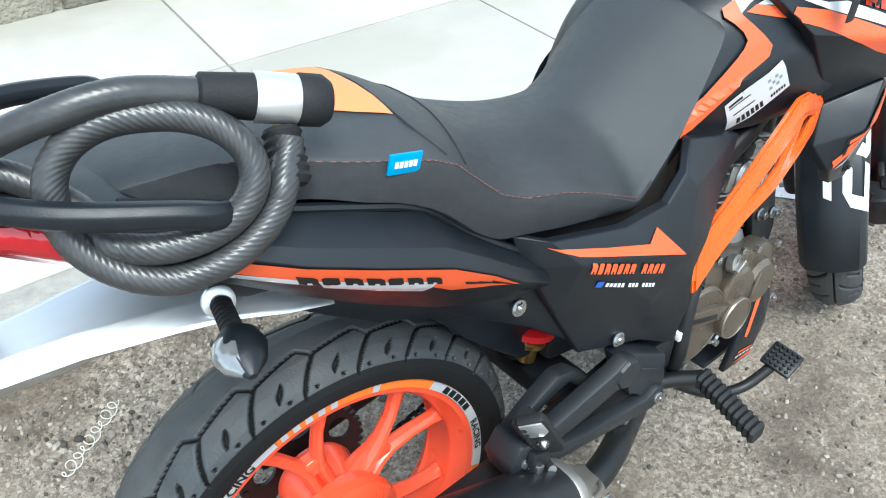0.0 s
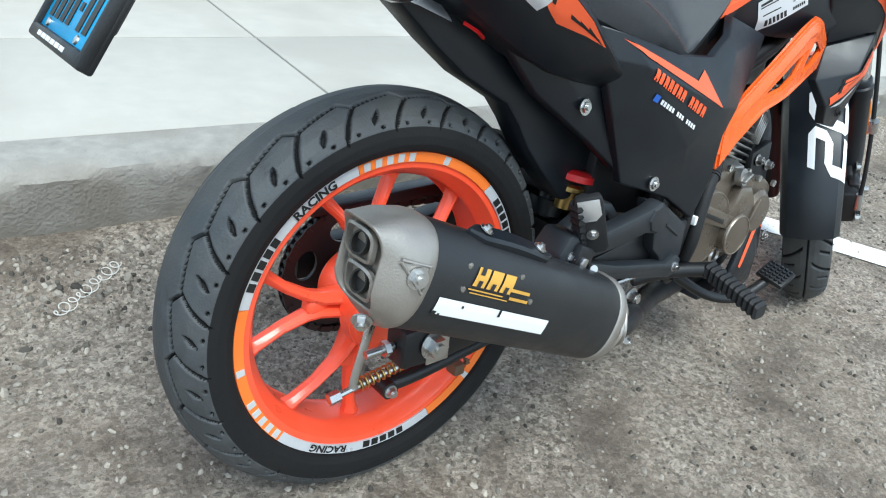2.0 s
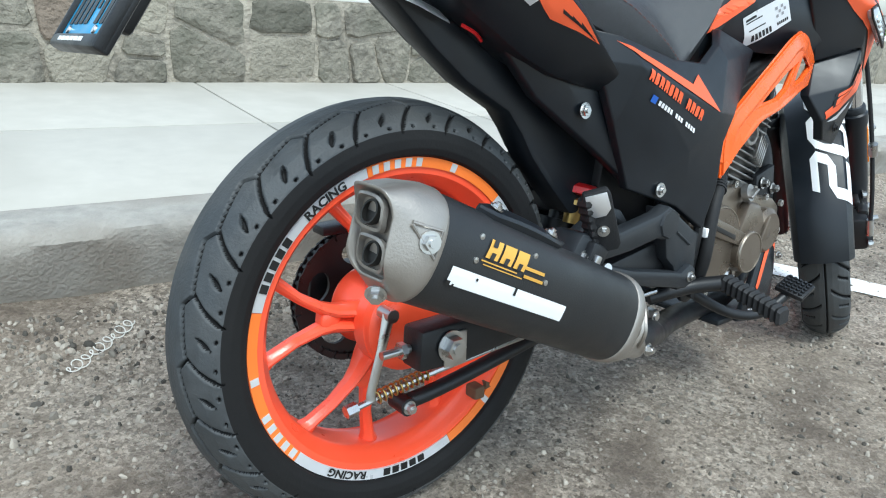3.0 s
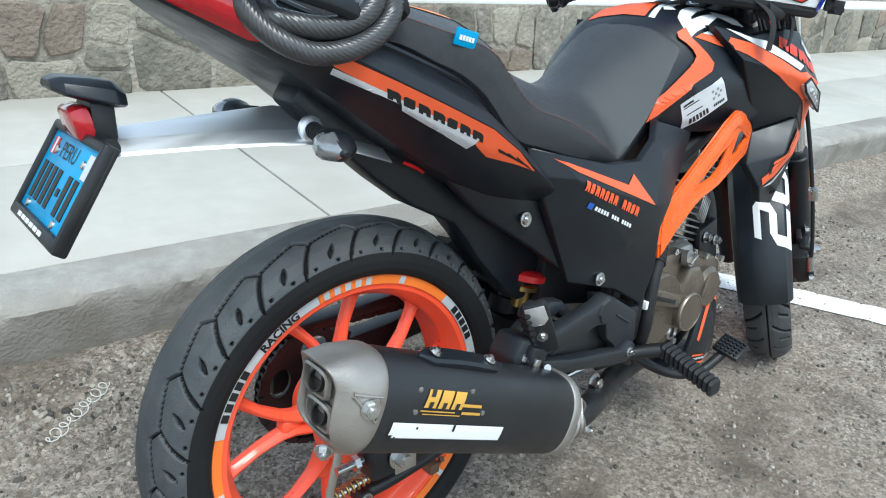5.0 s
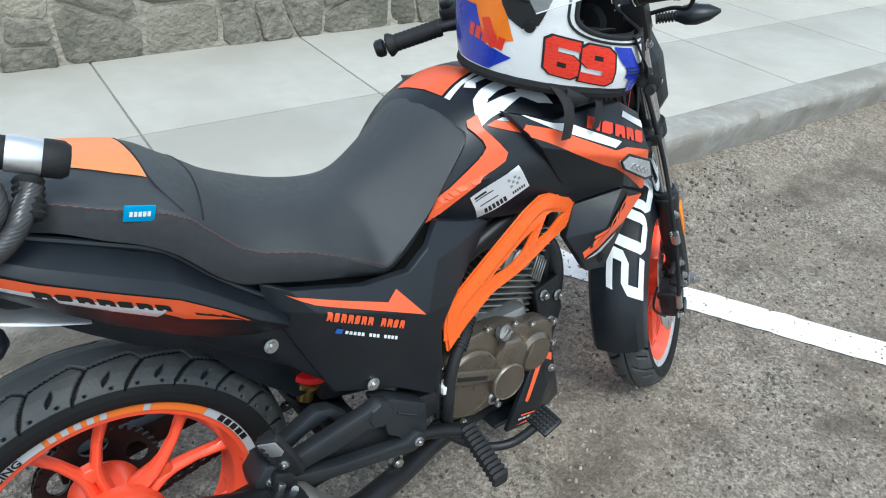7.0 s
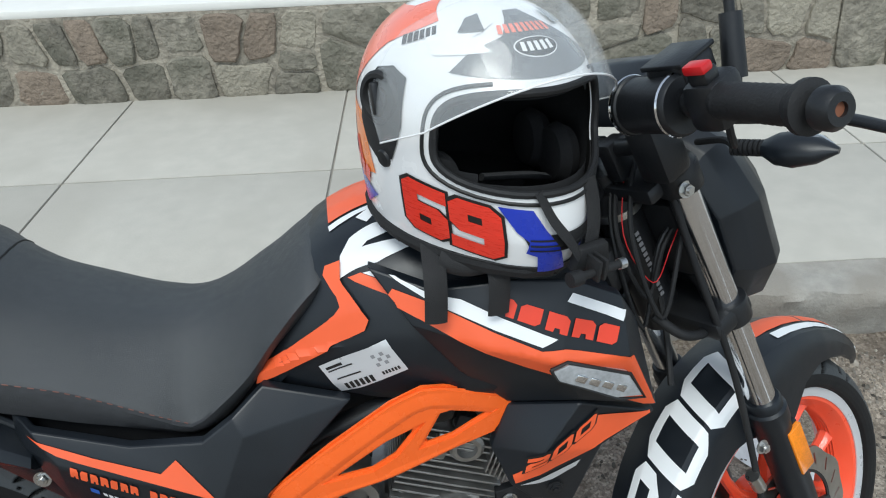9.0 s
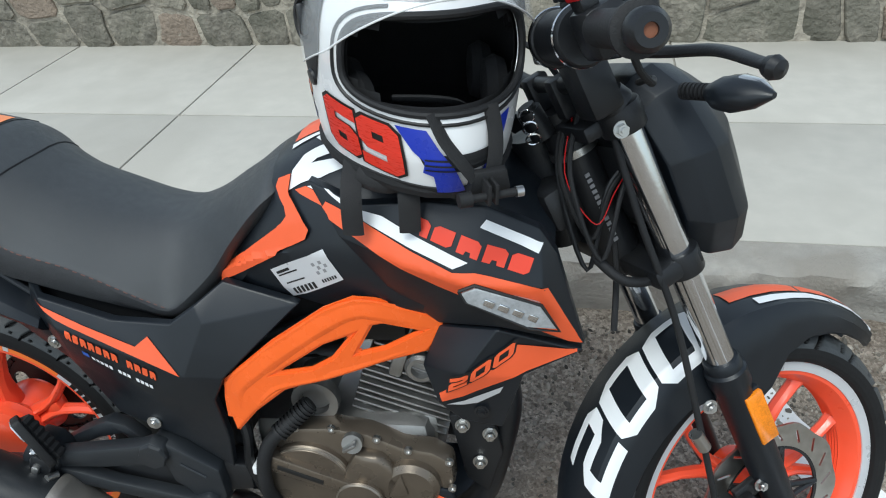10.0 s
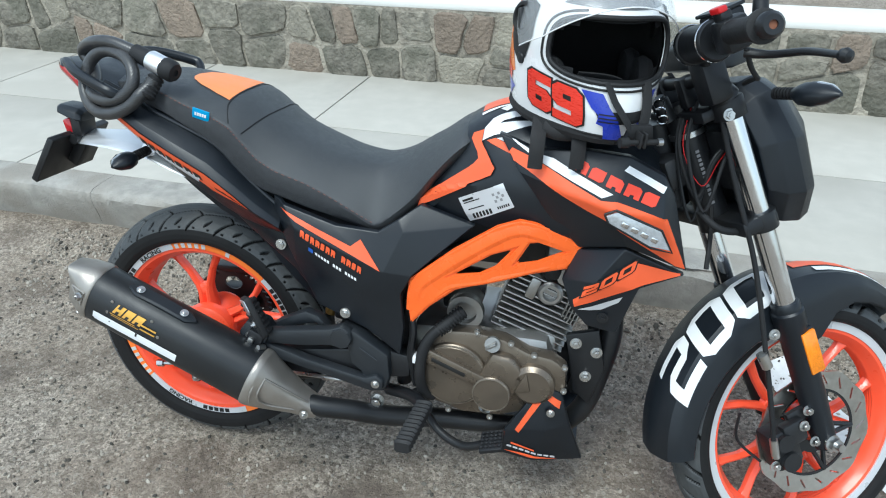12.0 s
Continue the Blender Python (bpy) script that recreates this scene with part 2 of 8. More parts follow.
    bp.inputs["Strength"].default_value, bp.inputs["Distance"].default_value = 1.0, 0.019
    h = sums("SUBTRACT", sums("ADD", sums("MULTIPLY", sep.outputs[1], 0.16), sums("MULTIPLY", sep3.outputs[1], 0.20)), sums("ADD", sums("MULTIPLY", pits, 0.55), sums("MULTIPLY", clods, 0.6)))
    l.new(h, bp.inputs["Height"]), l.new(bp.outputs[0], b.inputs["Normal"])
    return m


ASPHALT = asphalt()

# ---- building tools ----
def part(name, bm, mat, parent=None, label="", smooth=38, xf=None):
    """Links a bmesh as one mesh object under a thing or a part."""
    if xf is not None:
        bm.transform(xf)
    me = bpy.data.meshes.new(name)
    bm.normal_update()
    bm.to_mesh(me)
    bm.free()
    for m in mat if isinstance(mat, (list, tuple)) else (mat,):
        me.materials.append(m)
    me.polygons.foreach_set("use_smooth", [True] * len(me.polygons))
    me.set_sharp_from_angle(angle=radians(smooth))
    ob = new(name, me)
    ob.parent = parent
    return tagged(ob, label)


def thing(name, label, category, m=None, group="", kind=""):
    ob = new(name)
    ob.empty_display_size = 0.1
    if m is not None:
        ob.matrix_world = m
    return tagged(ob, label, category, group, kind)


def join(*bms):
    out = bms[0]
    for b in bms[1:]:
        me = bpy.data.meshes.new("tmp")
        b.to_mesh(me)
        out.from_mesh(me)
        bpy.data.meshes.remove(me)
        b.free()
    return out


def bevel(bm, width, segments=2, angle=25):
    edges = [e for e in bm.edges if len(e.link_faces) == 2 and e.calc_face_angle(0) > radians(angle)]
    bmesh.ops.bevel(bm, geom=edges, offset=width, segments=segments, profile=0.5, affect="EDGES", clamp_overlap=True)
    return bm


def box(c, s, bev=0.0, m=None):
    bm = bmesh.new()
    bmesh.ops.create_cube(bm, size=1.0)
    bmesh.ops.scale(bm, vec=s, verts=bm.verts)
    if bev:
        bevel(bm, bev)
    if m is not None:
        bm.transform(m)
    bmesh.ops.translate(bm, vec=c, verts=bm.verts)
    return bm


def frame_of(d):
    """Two directions square to d."""
    d = Vector(d).normalized()
    a = Vector((0, 0, 1)) if abs(d.z) < 0.9 else Vector((0, 1, 0))
    u = d.cross(a).normalized()
    return u, d.cross(u).normalized(), d


def skin(rings, caps=True, closed=False):
    """Faces over rings of equal numbers of points."""
    bm = bmesh.new()
    vs = [[bm.verts.new(p) for p in r] for r in rings]
    k = len(vs[0])
    for a, b in zip(vs, vs[1:] + ([vs[0]] if closed else [])):
        for i in range(k):
            bm.faces.new((a[i], a[(i + 1) % k], b[(i + 1) % k], b[i]))
    if caps and not closed:
        bm.faces.new(list(reversed(vs[0])))
        bm.faces.new(vs[-1])
    bmesh.ops.recalc_face_normals(bm, faces=bm.faces)
    return bm


def cyl(p0, p1, r0, r1=None, seg=20, bev=0.0):
    u, v, _ = frame_of(Vector(p1) - Vector(p0))
    r1 = r0 if r1 is None else r1
    ring = lambda p, r: [Vector(p) + r * (math.cos(a) * u + math.sin(a) * v) for a in (2 * math.pi * i / seg for i in range(seg))]
    bm = skin([ring(p0, r0), ring(p1, r1)])
    return bevel(bm, bev, 2, 60) if bev else bm


def lathe(profile, origin, axis, seg=48, closed=False):
    """profile: rows of (radius, height along the axis)."""
    u, v, d = frame_of(axis)
    o = Vector(origin)
    rings = [[o + h * d + r * (math.cos(a) * u + math.sin(a) * v) for a in (2 * math.pi * i / seg for i in range(seg))] for r, h in profile]
    return skin(rings, caps=not closed, closed=closed)


def spline(pts, steps=6, closed=False):
    """Catmull-Rom through the points."""
    p = [Vector(q) for q in pts]
    out = []
    n = len(p)
    for i in range(n if closed else n - 1):
        a, b, c, d = (p[(i + k) % n] if closed else p[min(max(i + k, 0), n - 1)] for k in (-1, 0, 1, 2))
        for s in range(steps):
            t = s / steps
            out.append(0.5 * ((2 * b) + (c - a) * t + (2 * a - 5 * b + 4 * c - d) * t * t + (3 * b - a - 3 * c + d) * t ** 3))
    if not closed:
        out.append(p[-1])
    return out


def tube(pts, r, seg=12, steps=6, smooth=True, flat=1.0):
    """A swept tube; r is one radius or one for each given point."""
    path = spline(pts, steps) if smooth and len(pts) > 2 else [Vector(q) for q in pts]
    n = len(path)
    rs = [r] * n if isinstance(r, (int, float)) else [float(v) for v in np.interp(np.linspace(0, len(r) - 1, n), range(len(r)), r)]
    rings, u = [], None
    for i, p in enumerate(path):
        d = (path[min(i + 1, n - 1)] - path[max(i - 1, 0)]).normalized()
        if u is None:
            u = frame_of(d)[0]
        u = (u - u.dot(d) * d).normalized()
        v = d.cross(u)
        rings.append([p + rs[i] * (math.cos(a) * u + flat * math.sin(a) * v) for a in (2 * math.pi * k / seg for k in range(seg))])
    return skin(rings)


def plate(outline, y0, y1, bev=0.0, holes=()):
    """A flat plate in x, z between y0 and y1, with holes through it."""
    bm = bmesh.new()
    edges = []
    for loop in (outline, *holes):
        vs = [bm.verts.new((x, y0, z)) for x, z in loop]
        edges += [bm.edges.new((vs[i], vs[(i + 1) % len(vs)])) for i in range(len(vs))]
    bmesh.ops.triangle_fill(bm, edges=edges, use_beauty=True, use_dissolve=False)
    if not holes:
        bmesh.ops.dissolve_limit(bm, angle_limit=0.01, verts=bm.verts, edges=bm.edges)
    ext = bmesh.ops.extrude_face_region(bm, geom=bm.faces[:])
    bmesh.ops.translate(bm, vec=(0, y1 - y0, 0), verts=[g for g in ext["geom"] if isinstance(g, bmesh.types.BMVert)])
    bmesh.ops.recalc_face_normals(bm, faces=bm.faces)
    return bevel(bm, bev, 2, 40) if bev else bm


def shell(verts, faces, thick=0.012, bev=0.003):
    """A moulded panel: outer faces over (x, y, z) points, set back towards +y by the thickness."""
    bm = bmesh.new()
    vs = [bm.verts.new(v) for v in verts]
    for f in faces:
        bm.faces.new([vs[i] for i in f])
    ext = bmesh.ops.extrude_face_region(bm, geom=bm.faces[:])
    bmesh.ops.translate(bm, vec=(0, thick, 0), verts=[g for g in ext["geom"] if isinstance(g, bmesh.types.BMVert)])
    bmesh.ops.recalc_face_normals(bm, faces=bm.faces)
    return bevel(bm, bev, 2, 12) if bev else bm


def mirrored(bm):
    out = bm.copy()
    bmesh.ops.scale(out, vec=(1, -1, 1), verts=out.verts)
    bmesh.ops.reverse_faces(out, faces=out.faces)
    return out


def drawn_in(bm, narrow, ahead):
    """The far side's panel: narrower, its rear edge further ahead."""
    for v in bm.verts:
        v.co = (v.co.x + ahead * min(max((0.45 - v.co.x) / 0.1, 0), 1), v.co.y * narrow, v.co.z)
    return bm


def tree_of(*bms):
    from mathutils.bvhtree import BVHTree
    verts, polys = [], []
    for bm in bms:
        bmesh.ops.triangulate(bm, faces=bm.faces[:])
        bm.verts.ensure_lookup_table()
        base = len(verts)
        verts += [v.co.copy() for v in bm.verts]
        bm.verts.index_update()
        polys += [[base + v.index for v in f.verts] for f in bm.faces]
    return BVHTree.FromPolygons(verts, polys)


def laid(outlines, tree, cut=0.008, lift=0.0013, way=(0, 1, 0), start=-1.0, thick=0.0006):
    """A thin sticker: flat outlines laid on a surface along a direction. For way y the outline is in x, z; for way z in x, y."""
    bm = bmesh.new()
    w = Vector(way)
    for loop in outlines:
        vs = [bm.verts.new((a, 0, b) if abs(w.y) > 0.5 else (a, b, 0)) for a, b in loop]
        es = [bm.edges.new((vs[i], vs[(i + 1) % len(vs)])) for i in range(len(vs))]
        bmesh.ops.triangle_fill(bm, edges=es, use_beauty=True)
    for _ in range(6):
        long = [e for e in bm.edges if e.calc_length() > cut]
        if not long:
            break
        bmesh.ops.subdivide_edges(bm, edges=long, cuts=1)
        bmesh.ops.triangulate(bm, faces=[f for f in bm.faces if len(f.verts) > 3])
    gone = []
    for v in bm.verts:
        hit, normal, _, _ = tree.ray_cast(v.co + start * w, w)
        if hit is None:
            gone.append(v)
        else:
            if normal.dot(w) > 0:
                normal = -normal
            v.co = hit + lift * normal
    bmesh.ops.delete(bm, geom=gone, context="VERTS")
    return bm


def letters(text, origin, along, up, height, shear=0.0, stretch=1.0, bold=0.0):
    """Outlines of letters as a bmesh in a plane, with the built-in font."""
    cu = bpy.data.curves.new("text", "FONT")
    cu.body, cu.size, cu.shear, cu.resolution_u, cu.offset = text, height / 0.7, shear, 2, bold * height
    ob = bpy.data.objects.new("text", cu)
    me = bpy.data.meshes.new_from_object(ob)
    bpy.data.objects.remove(ob)
    bm = bmesh.new()
    bm.from_mesh(me)
    bpy.data.meshes.remove(me)
    a, u, o = Vector(along).normalized(), Vector(up).normalized(), Vector(origin)
    for v in bm.verts:
        v.co = o + v.co.x * stretch * a + v.co.y * u
    bmesh.ops.triangulate(bm, faces=bm.faces)
    return bm


def pressed(bm, tree, cut=0.02, lift=0.0016, way=(0, 1, 0), start=-1.0):
    """Lays an existing flat bmesh onto a surface."""
    w = Vector(way)
    for _ in range(2):
        long = [e for e in bm.edges if e.calc_length() > cut]
        if long:
            bmesh.ops.subdivide_edges(bm, edges=long, cuts=1)
            bmesh.ops.triangulate(bm, faces=[f for f in bm.faces if len(f.verts) > 3])
    gone = []
    for v in bm.verts:
        hit, normal, _, _ = tree.ray_cast(v.co + (start - v.co.dot(w)) * w, w)
        if hit is None:
            gone.append(v)
        else:
            if normal.dot(w) > 0:
                normal = -normal
            v.co = hit + lift * normal
    bmesh.ops.delete(bm, geom=gone, context="VERTS")
    return bm


def numeral(ch, w=1.0, h=1.5, s=0.34, c=0.16):
    """Outlines of a square racing digit with cut corners in a cell of w by h: the outer loop, then its hole."""
    m = h / 2
    if ch == "0":
        return [[(c, 0), (w - c, 0), (w, c), (w, h - c), (w - c, h), (c, h), (0, h - c), (0, c)], [(s, s), (w - s, s), (w - s, h - s), (s, h - s)]]
    if ch == "2":
        return [[(0, h - s), (0, h), (w - c, h), (w, h - c), (w, m - s / 2 + c), (w - c, m - s / 2), (s, m - s / 2), (s, s), (w, s), (w, 0), (0, 0), (0, m + s / 2 - c), (c, m + s / 2), (w - s, m + s / 2), (w - s, h - s)]]
    six = [[(w, h - s), (w, h), (c, h), (0, h - c), (0, c), (c, 0), (w - c, 0), (w, c), (w, m + s / 2 - c), (w - c, m + s / 2), (s, m + s / 2), (s, h - s)], [(s, s), (w - s, s), (w - s, m - s / 2), (s, m - s / 2)]]
    return six if ch == "6" else [[(w - x, h - y) for x, y in loop] for loop in six]


def glyph(k, s, w=1.0, h=1.0, c=0.2):
    """A plain block standing for one sign of a mark."""
    w *= (1.0, 0.92, 0.96)[k % 3]
    if k % 3 == 1:
        return [[(0, 0), (w - c, 0), (w, c), (w, h), (c, h), (0, h - c)]]
    return [[(0, 0), (w * 0.36, 0), (w * 0.40, h * 0.24), (w * 0.62, h * 0.24), (w * 0.66, 0), (w, 0), (w, h - c), (w - c, h), (0, h)]]


def draped(loops, cut, place):
    """A flat shape with holes, cut fine and carried onto a surface by a function of its two coordinates."""
    bm = bmesh.new()
    edges = []
    for loop in loops:
        vs = [bm.verts.new((a, b, 0)) for a, b in loop]
        edges += [bm.edges.new((vs[i], vs[(i + 1) % len(vs)])) for i in range(len(vs))]
    bmesh.ops.triangle_fill(bm, edges=edges, use_beauty=True)
    for _ in range(6):
        long = [e for e in bm.edges if e.calc_length() > cut]
        if not long:
            break
        bmesh.ops.subdivide_edges(bm, edges=long, cuts=1)
        bmesh.ops.triangulate(bm, faces=[f for f in bm.faces if len(f.verts) > 3])
    gone = []
    for v in bm.verts:
        p = place(v.co.x, v.co.y)
        if p is None:
            gone.append(v)
        else:
            v.co = p
    bmesh.ops.delete(bm, geom=gone, context="VERTS")
    return bm


def bolt(c, d, r=0.007, length=0.008, mat=None, parent=None, name="bolt"):
    """A hexagon bolt with a washer."""
    c, d = Vector(c), Vector(d).normalized()
    bm = join(cyl(c, c + d * 0.0015, r * 1.35, seg=16), cyl(c + d * 0.0015, c + d * length, r, r * 0.92, seg=6), cyl(c + d * length, c + d * (length + 0.003), r * 0.5, seg=10))
    return part(name, bm, mat or STEEL, parent)

# ---- the street: road, kerb, pavement, stone wall ----
PAVE_Z, KERB_Y, KERB_BACK, WALL_Y = 0.216, 0.77, 0.925, 2.39


def ground_z(x, y):
    """Road height: flat, with a bank of dirt against the kerb."""
    t = min(max((y - 0.52) / 0.27, 0), 1)
    z = 0.062 * t * t * (3 - 2 * t)
    near = max(0.0, 1 - max(abs(x - 0.6), abs(y)) / 6)
    z += near * (0.0035 * noise.noise((x * 3.1, y * 3.1, 0)) + 0.002 * noise.noise((x * 14, y * 14, 3)) + 0.012 * t * noise.noise((x * 5, y * 9, 7)))
    return z if y < 0.9 else (0.04 if y < 2.6 else 0.15)


def spaced(dense, far):
    return sorted(set([round(float(v), 4) for v in dense] + [s * v for v in far for s in (-1, 1)]))


def build_ground():
    xs = spaced(np.arange(-1.4, 3.0, 0.035), (4.5, 8, 20, 80, 300, 900))
    ys = sorted(set([round(float(v), 4) for v in np.arange(-1.1, 0.86, 0.035)] + [-900, -300, -80, -20, -8, -4.5, -2.4, -1.6, 0.95, 2.6, 2.62, 6, 20, 80, 300, 900]))
    bm = bmesh.new()
    grid = [[bm.verts.new((x, y, ground_z(x, y))) for x in xs] for y in ys]
    for j in range(len(ys) - 1):
        for i in range(len(xs) - 1):
            bm.faces.new((grid[j][i], grid[j][i + 1], grid[j + 1][i + 1], grid[j + 1][i]))
    ob = part("ground", bm, ASPHALT)
    return tagged(ob, "worn dusty brown-grey asphalt with dark pits", "road", kind="structure")


ground = build_ground()


def build_line():
    """The painted parking line, worn at its edges."""
    bm = bmesh.new()
    a, d = Vector((1.40, 0.66)), Vector((0.56, -0.83)).normalized()
    q = Vector((-d.y, d.x))
    rows = []
    for i in range(220):
        p = a + d * (i * 0.02)
        row = []
        for k in range(5):
            s = (k / 4 - 0.5) * 0.118 + (0.006 * noise.noise((i * 0.35, k * 3.0, 5)) if k in (0, 4) else 0)
            v = p + q * s
            row.append(bm.verts.new((v.x, v.y, ground_z(v.x, v.y) + 0.004)))
        rows.append(row)
    for i in range(len(rows) - 1):
        for k in range(4):
            if noise.noise((i * 0.13, k * 0.5, 2)) + 0.35 * noise.noise((i * 0.6, k * 1.7, 9)) > -0.82:
                bm.faces.new((rows[i][k], rows[i + 1][k], rows[i + 1][k + 1], rows[i][k + 1]))
    ob = part("road_marking", bm, ROAD_PAINT)
    return tagged(ob, "worn white painted parking line on the road", "road marking", kind="structure")


build_line()


def build_grit():
    """Loose stones on the road, uncountable."""
    rng = random.Random(4)
    base = bmesh.new()
    bmesh.ops.create_icosphere(base, subdivisions=1, radius=1)
    co = [v.co.copy() for v in base.verts]
    fs = [[v.index for v in f.verts] for f in base.faces]
    base.free()
    verts, faces = [], []
    for i in range(16000):
        x = rng.uniform(-1.1, 2.6)
        y = 0.74 - abs(rng.gauss(0, 0.22)) if i % 3 == 0 else rng.uniform(-0.95, 0.74)
        r = rng.choice((0.0018, 0.0028, 0.004, 0.006)) if i % 30 else rng.uniform(0.005, 0.011)
        e = Euler([rng.uniform(0, 6) for _ in range(3)]).to_matrix()
        s = Vector((rng.uniform(0.8, 1.5), rng.uniform(0.7, 1.1), rng.uniform(0.45, 0.8)))
        b = len(verts)
        for c in co:
            p = e @ Vector((c.x * s.x, c.y * s.y, c.z * s.z)) * (r * rng.uniform(0.85, 1.15))
            verts.append((x + p.x, y + p.y, ground_z(x, y) + r * 0.1 + p.z))
        faces += [[b + k for k in f] for f in fs]
    me = bpy.data.meshes.new("gravel")
    me.from_pydata(verts, [], faces)
    me.materials.append(PEBBLE)
    tagged(new("gravel", me), "loose brown and grey grit on the asphalt", "gravel", kind="stuff")


build_grit()


def build_chalk():
    pts = []
    for i in range(66):
        t = i / 65
        r = 0.010 * (0.35 + abs(math.sin(9.4 * t)))
        x, y = -0.340 + 0.135 * t + r * math.cos(57 * t), 0.585 + 0.095 * t + r * math.sin(57 * t)
        pts.append((x, y, ground_z(x, y) + 0.003 + 0.0015 * math.sin(23 * t)))
    bm = tube(pts, 0.0012, 6, 2)
    tagged(part("string_scrap", bm, CHALK), "crumpled white string scrap on the road beside the kerb", "litter")


build_chalk()


def build_kerb():
    kerb = thing("kerb", "weathered concrete kerb with a rounded chipped edge", "kerb", kind="structure")
    prof = [(0.815, 0.02), (0.800, 0.07), (0.788, 0.12), (0.778, 0.165), (0.776, 0.19), (0.784, 0.206), (0.802, 0.214), (0.85, 0.217), (KERB_BACK - 0.004, 0.217), (KERB_BACK - 0.004, 0.02)]
    x = -8.4
    while x < 13:
        length = 1.86
        n = 75 if -2 < x < 4 else 8
        rings = []
        for i in range(n + 1):
            px = x + 0.001 + (length - 0.002) * i / n
            ring = []
            for k, (y, z) in enumerate(prof):
                w = 1.0 if k < 7 else 0.2
                d = 0.006 * noise.noise((px * 9, k * 0.8, 1)) + 0.004 * noise.noise((px * 30, k * 1.7, 4))
                chip = max(0, noise.noise((px * 2.3, k * 0.25, 8)) - 0.28) * 0.06 if k in (1, 2, 3, 4, 5) else 0
                broken = max(0.0, 1 - abs(px - 1.62) / 0.30)
                if k in (1, 2, 3, 4, 5, 6) and broken > 0:
                    chip += min(broken * 2, 1) * (0.016 + 0.022 * noise.noise((px * 13, 0.5, 6)) + 0.008 * noise.noise((px * 30, k * 0.6, 2)))
                ring.append((px, y + w * d + chip, z + (0.4 * d if k < 8 else 0)))
            rings.append(ring)
        part("kerbstone", skin(rings), KERB, kerb)
        x += length


build_kerb()


def build_pavement():
    pave = thing("pavement", "smooth pale grey concrete pavement slabs with thin joints", "pavement", kind="structure")
    part("bedding", box((2.7, 1.66, PAVE_Z - 0.06), (20.6, 1.47, 0.10)), KERB, pave)
    for row, (y0, y1) in enumerate(((KERB_BACK + 0.002, 1.622), (1.628, WALL_Y + 0.03))):
        for k in range(-8, 13):
            x0 = -0.487 + 0.937 * k
            bm = box((x0 + 0.4685, (y0 + y1) / 2, PAVE_Z - 0.03), (0.937 - 0.007, y1 - y0, 0.06), 0.004)
            part("slab", bm, CONCRETE, pave)


build_pavement()


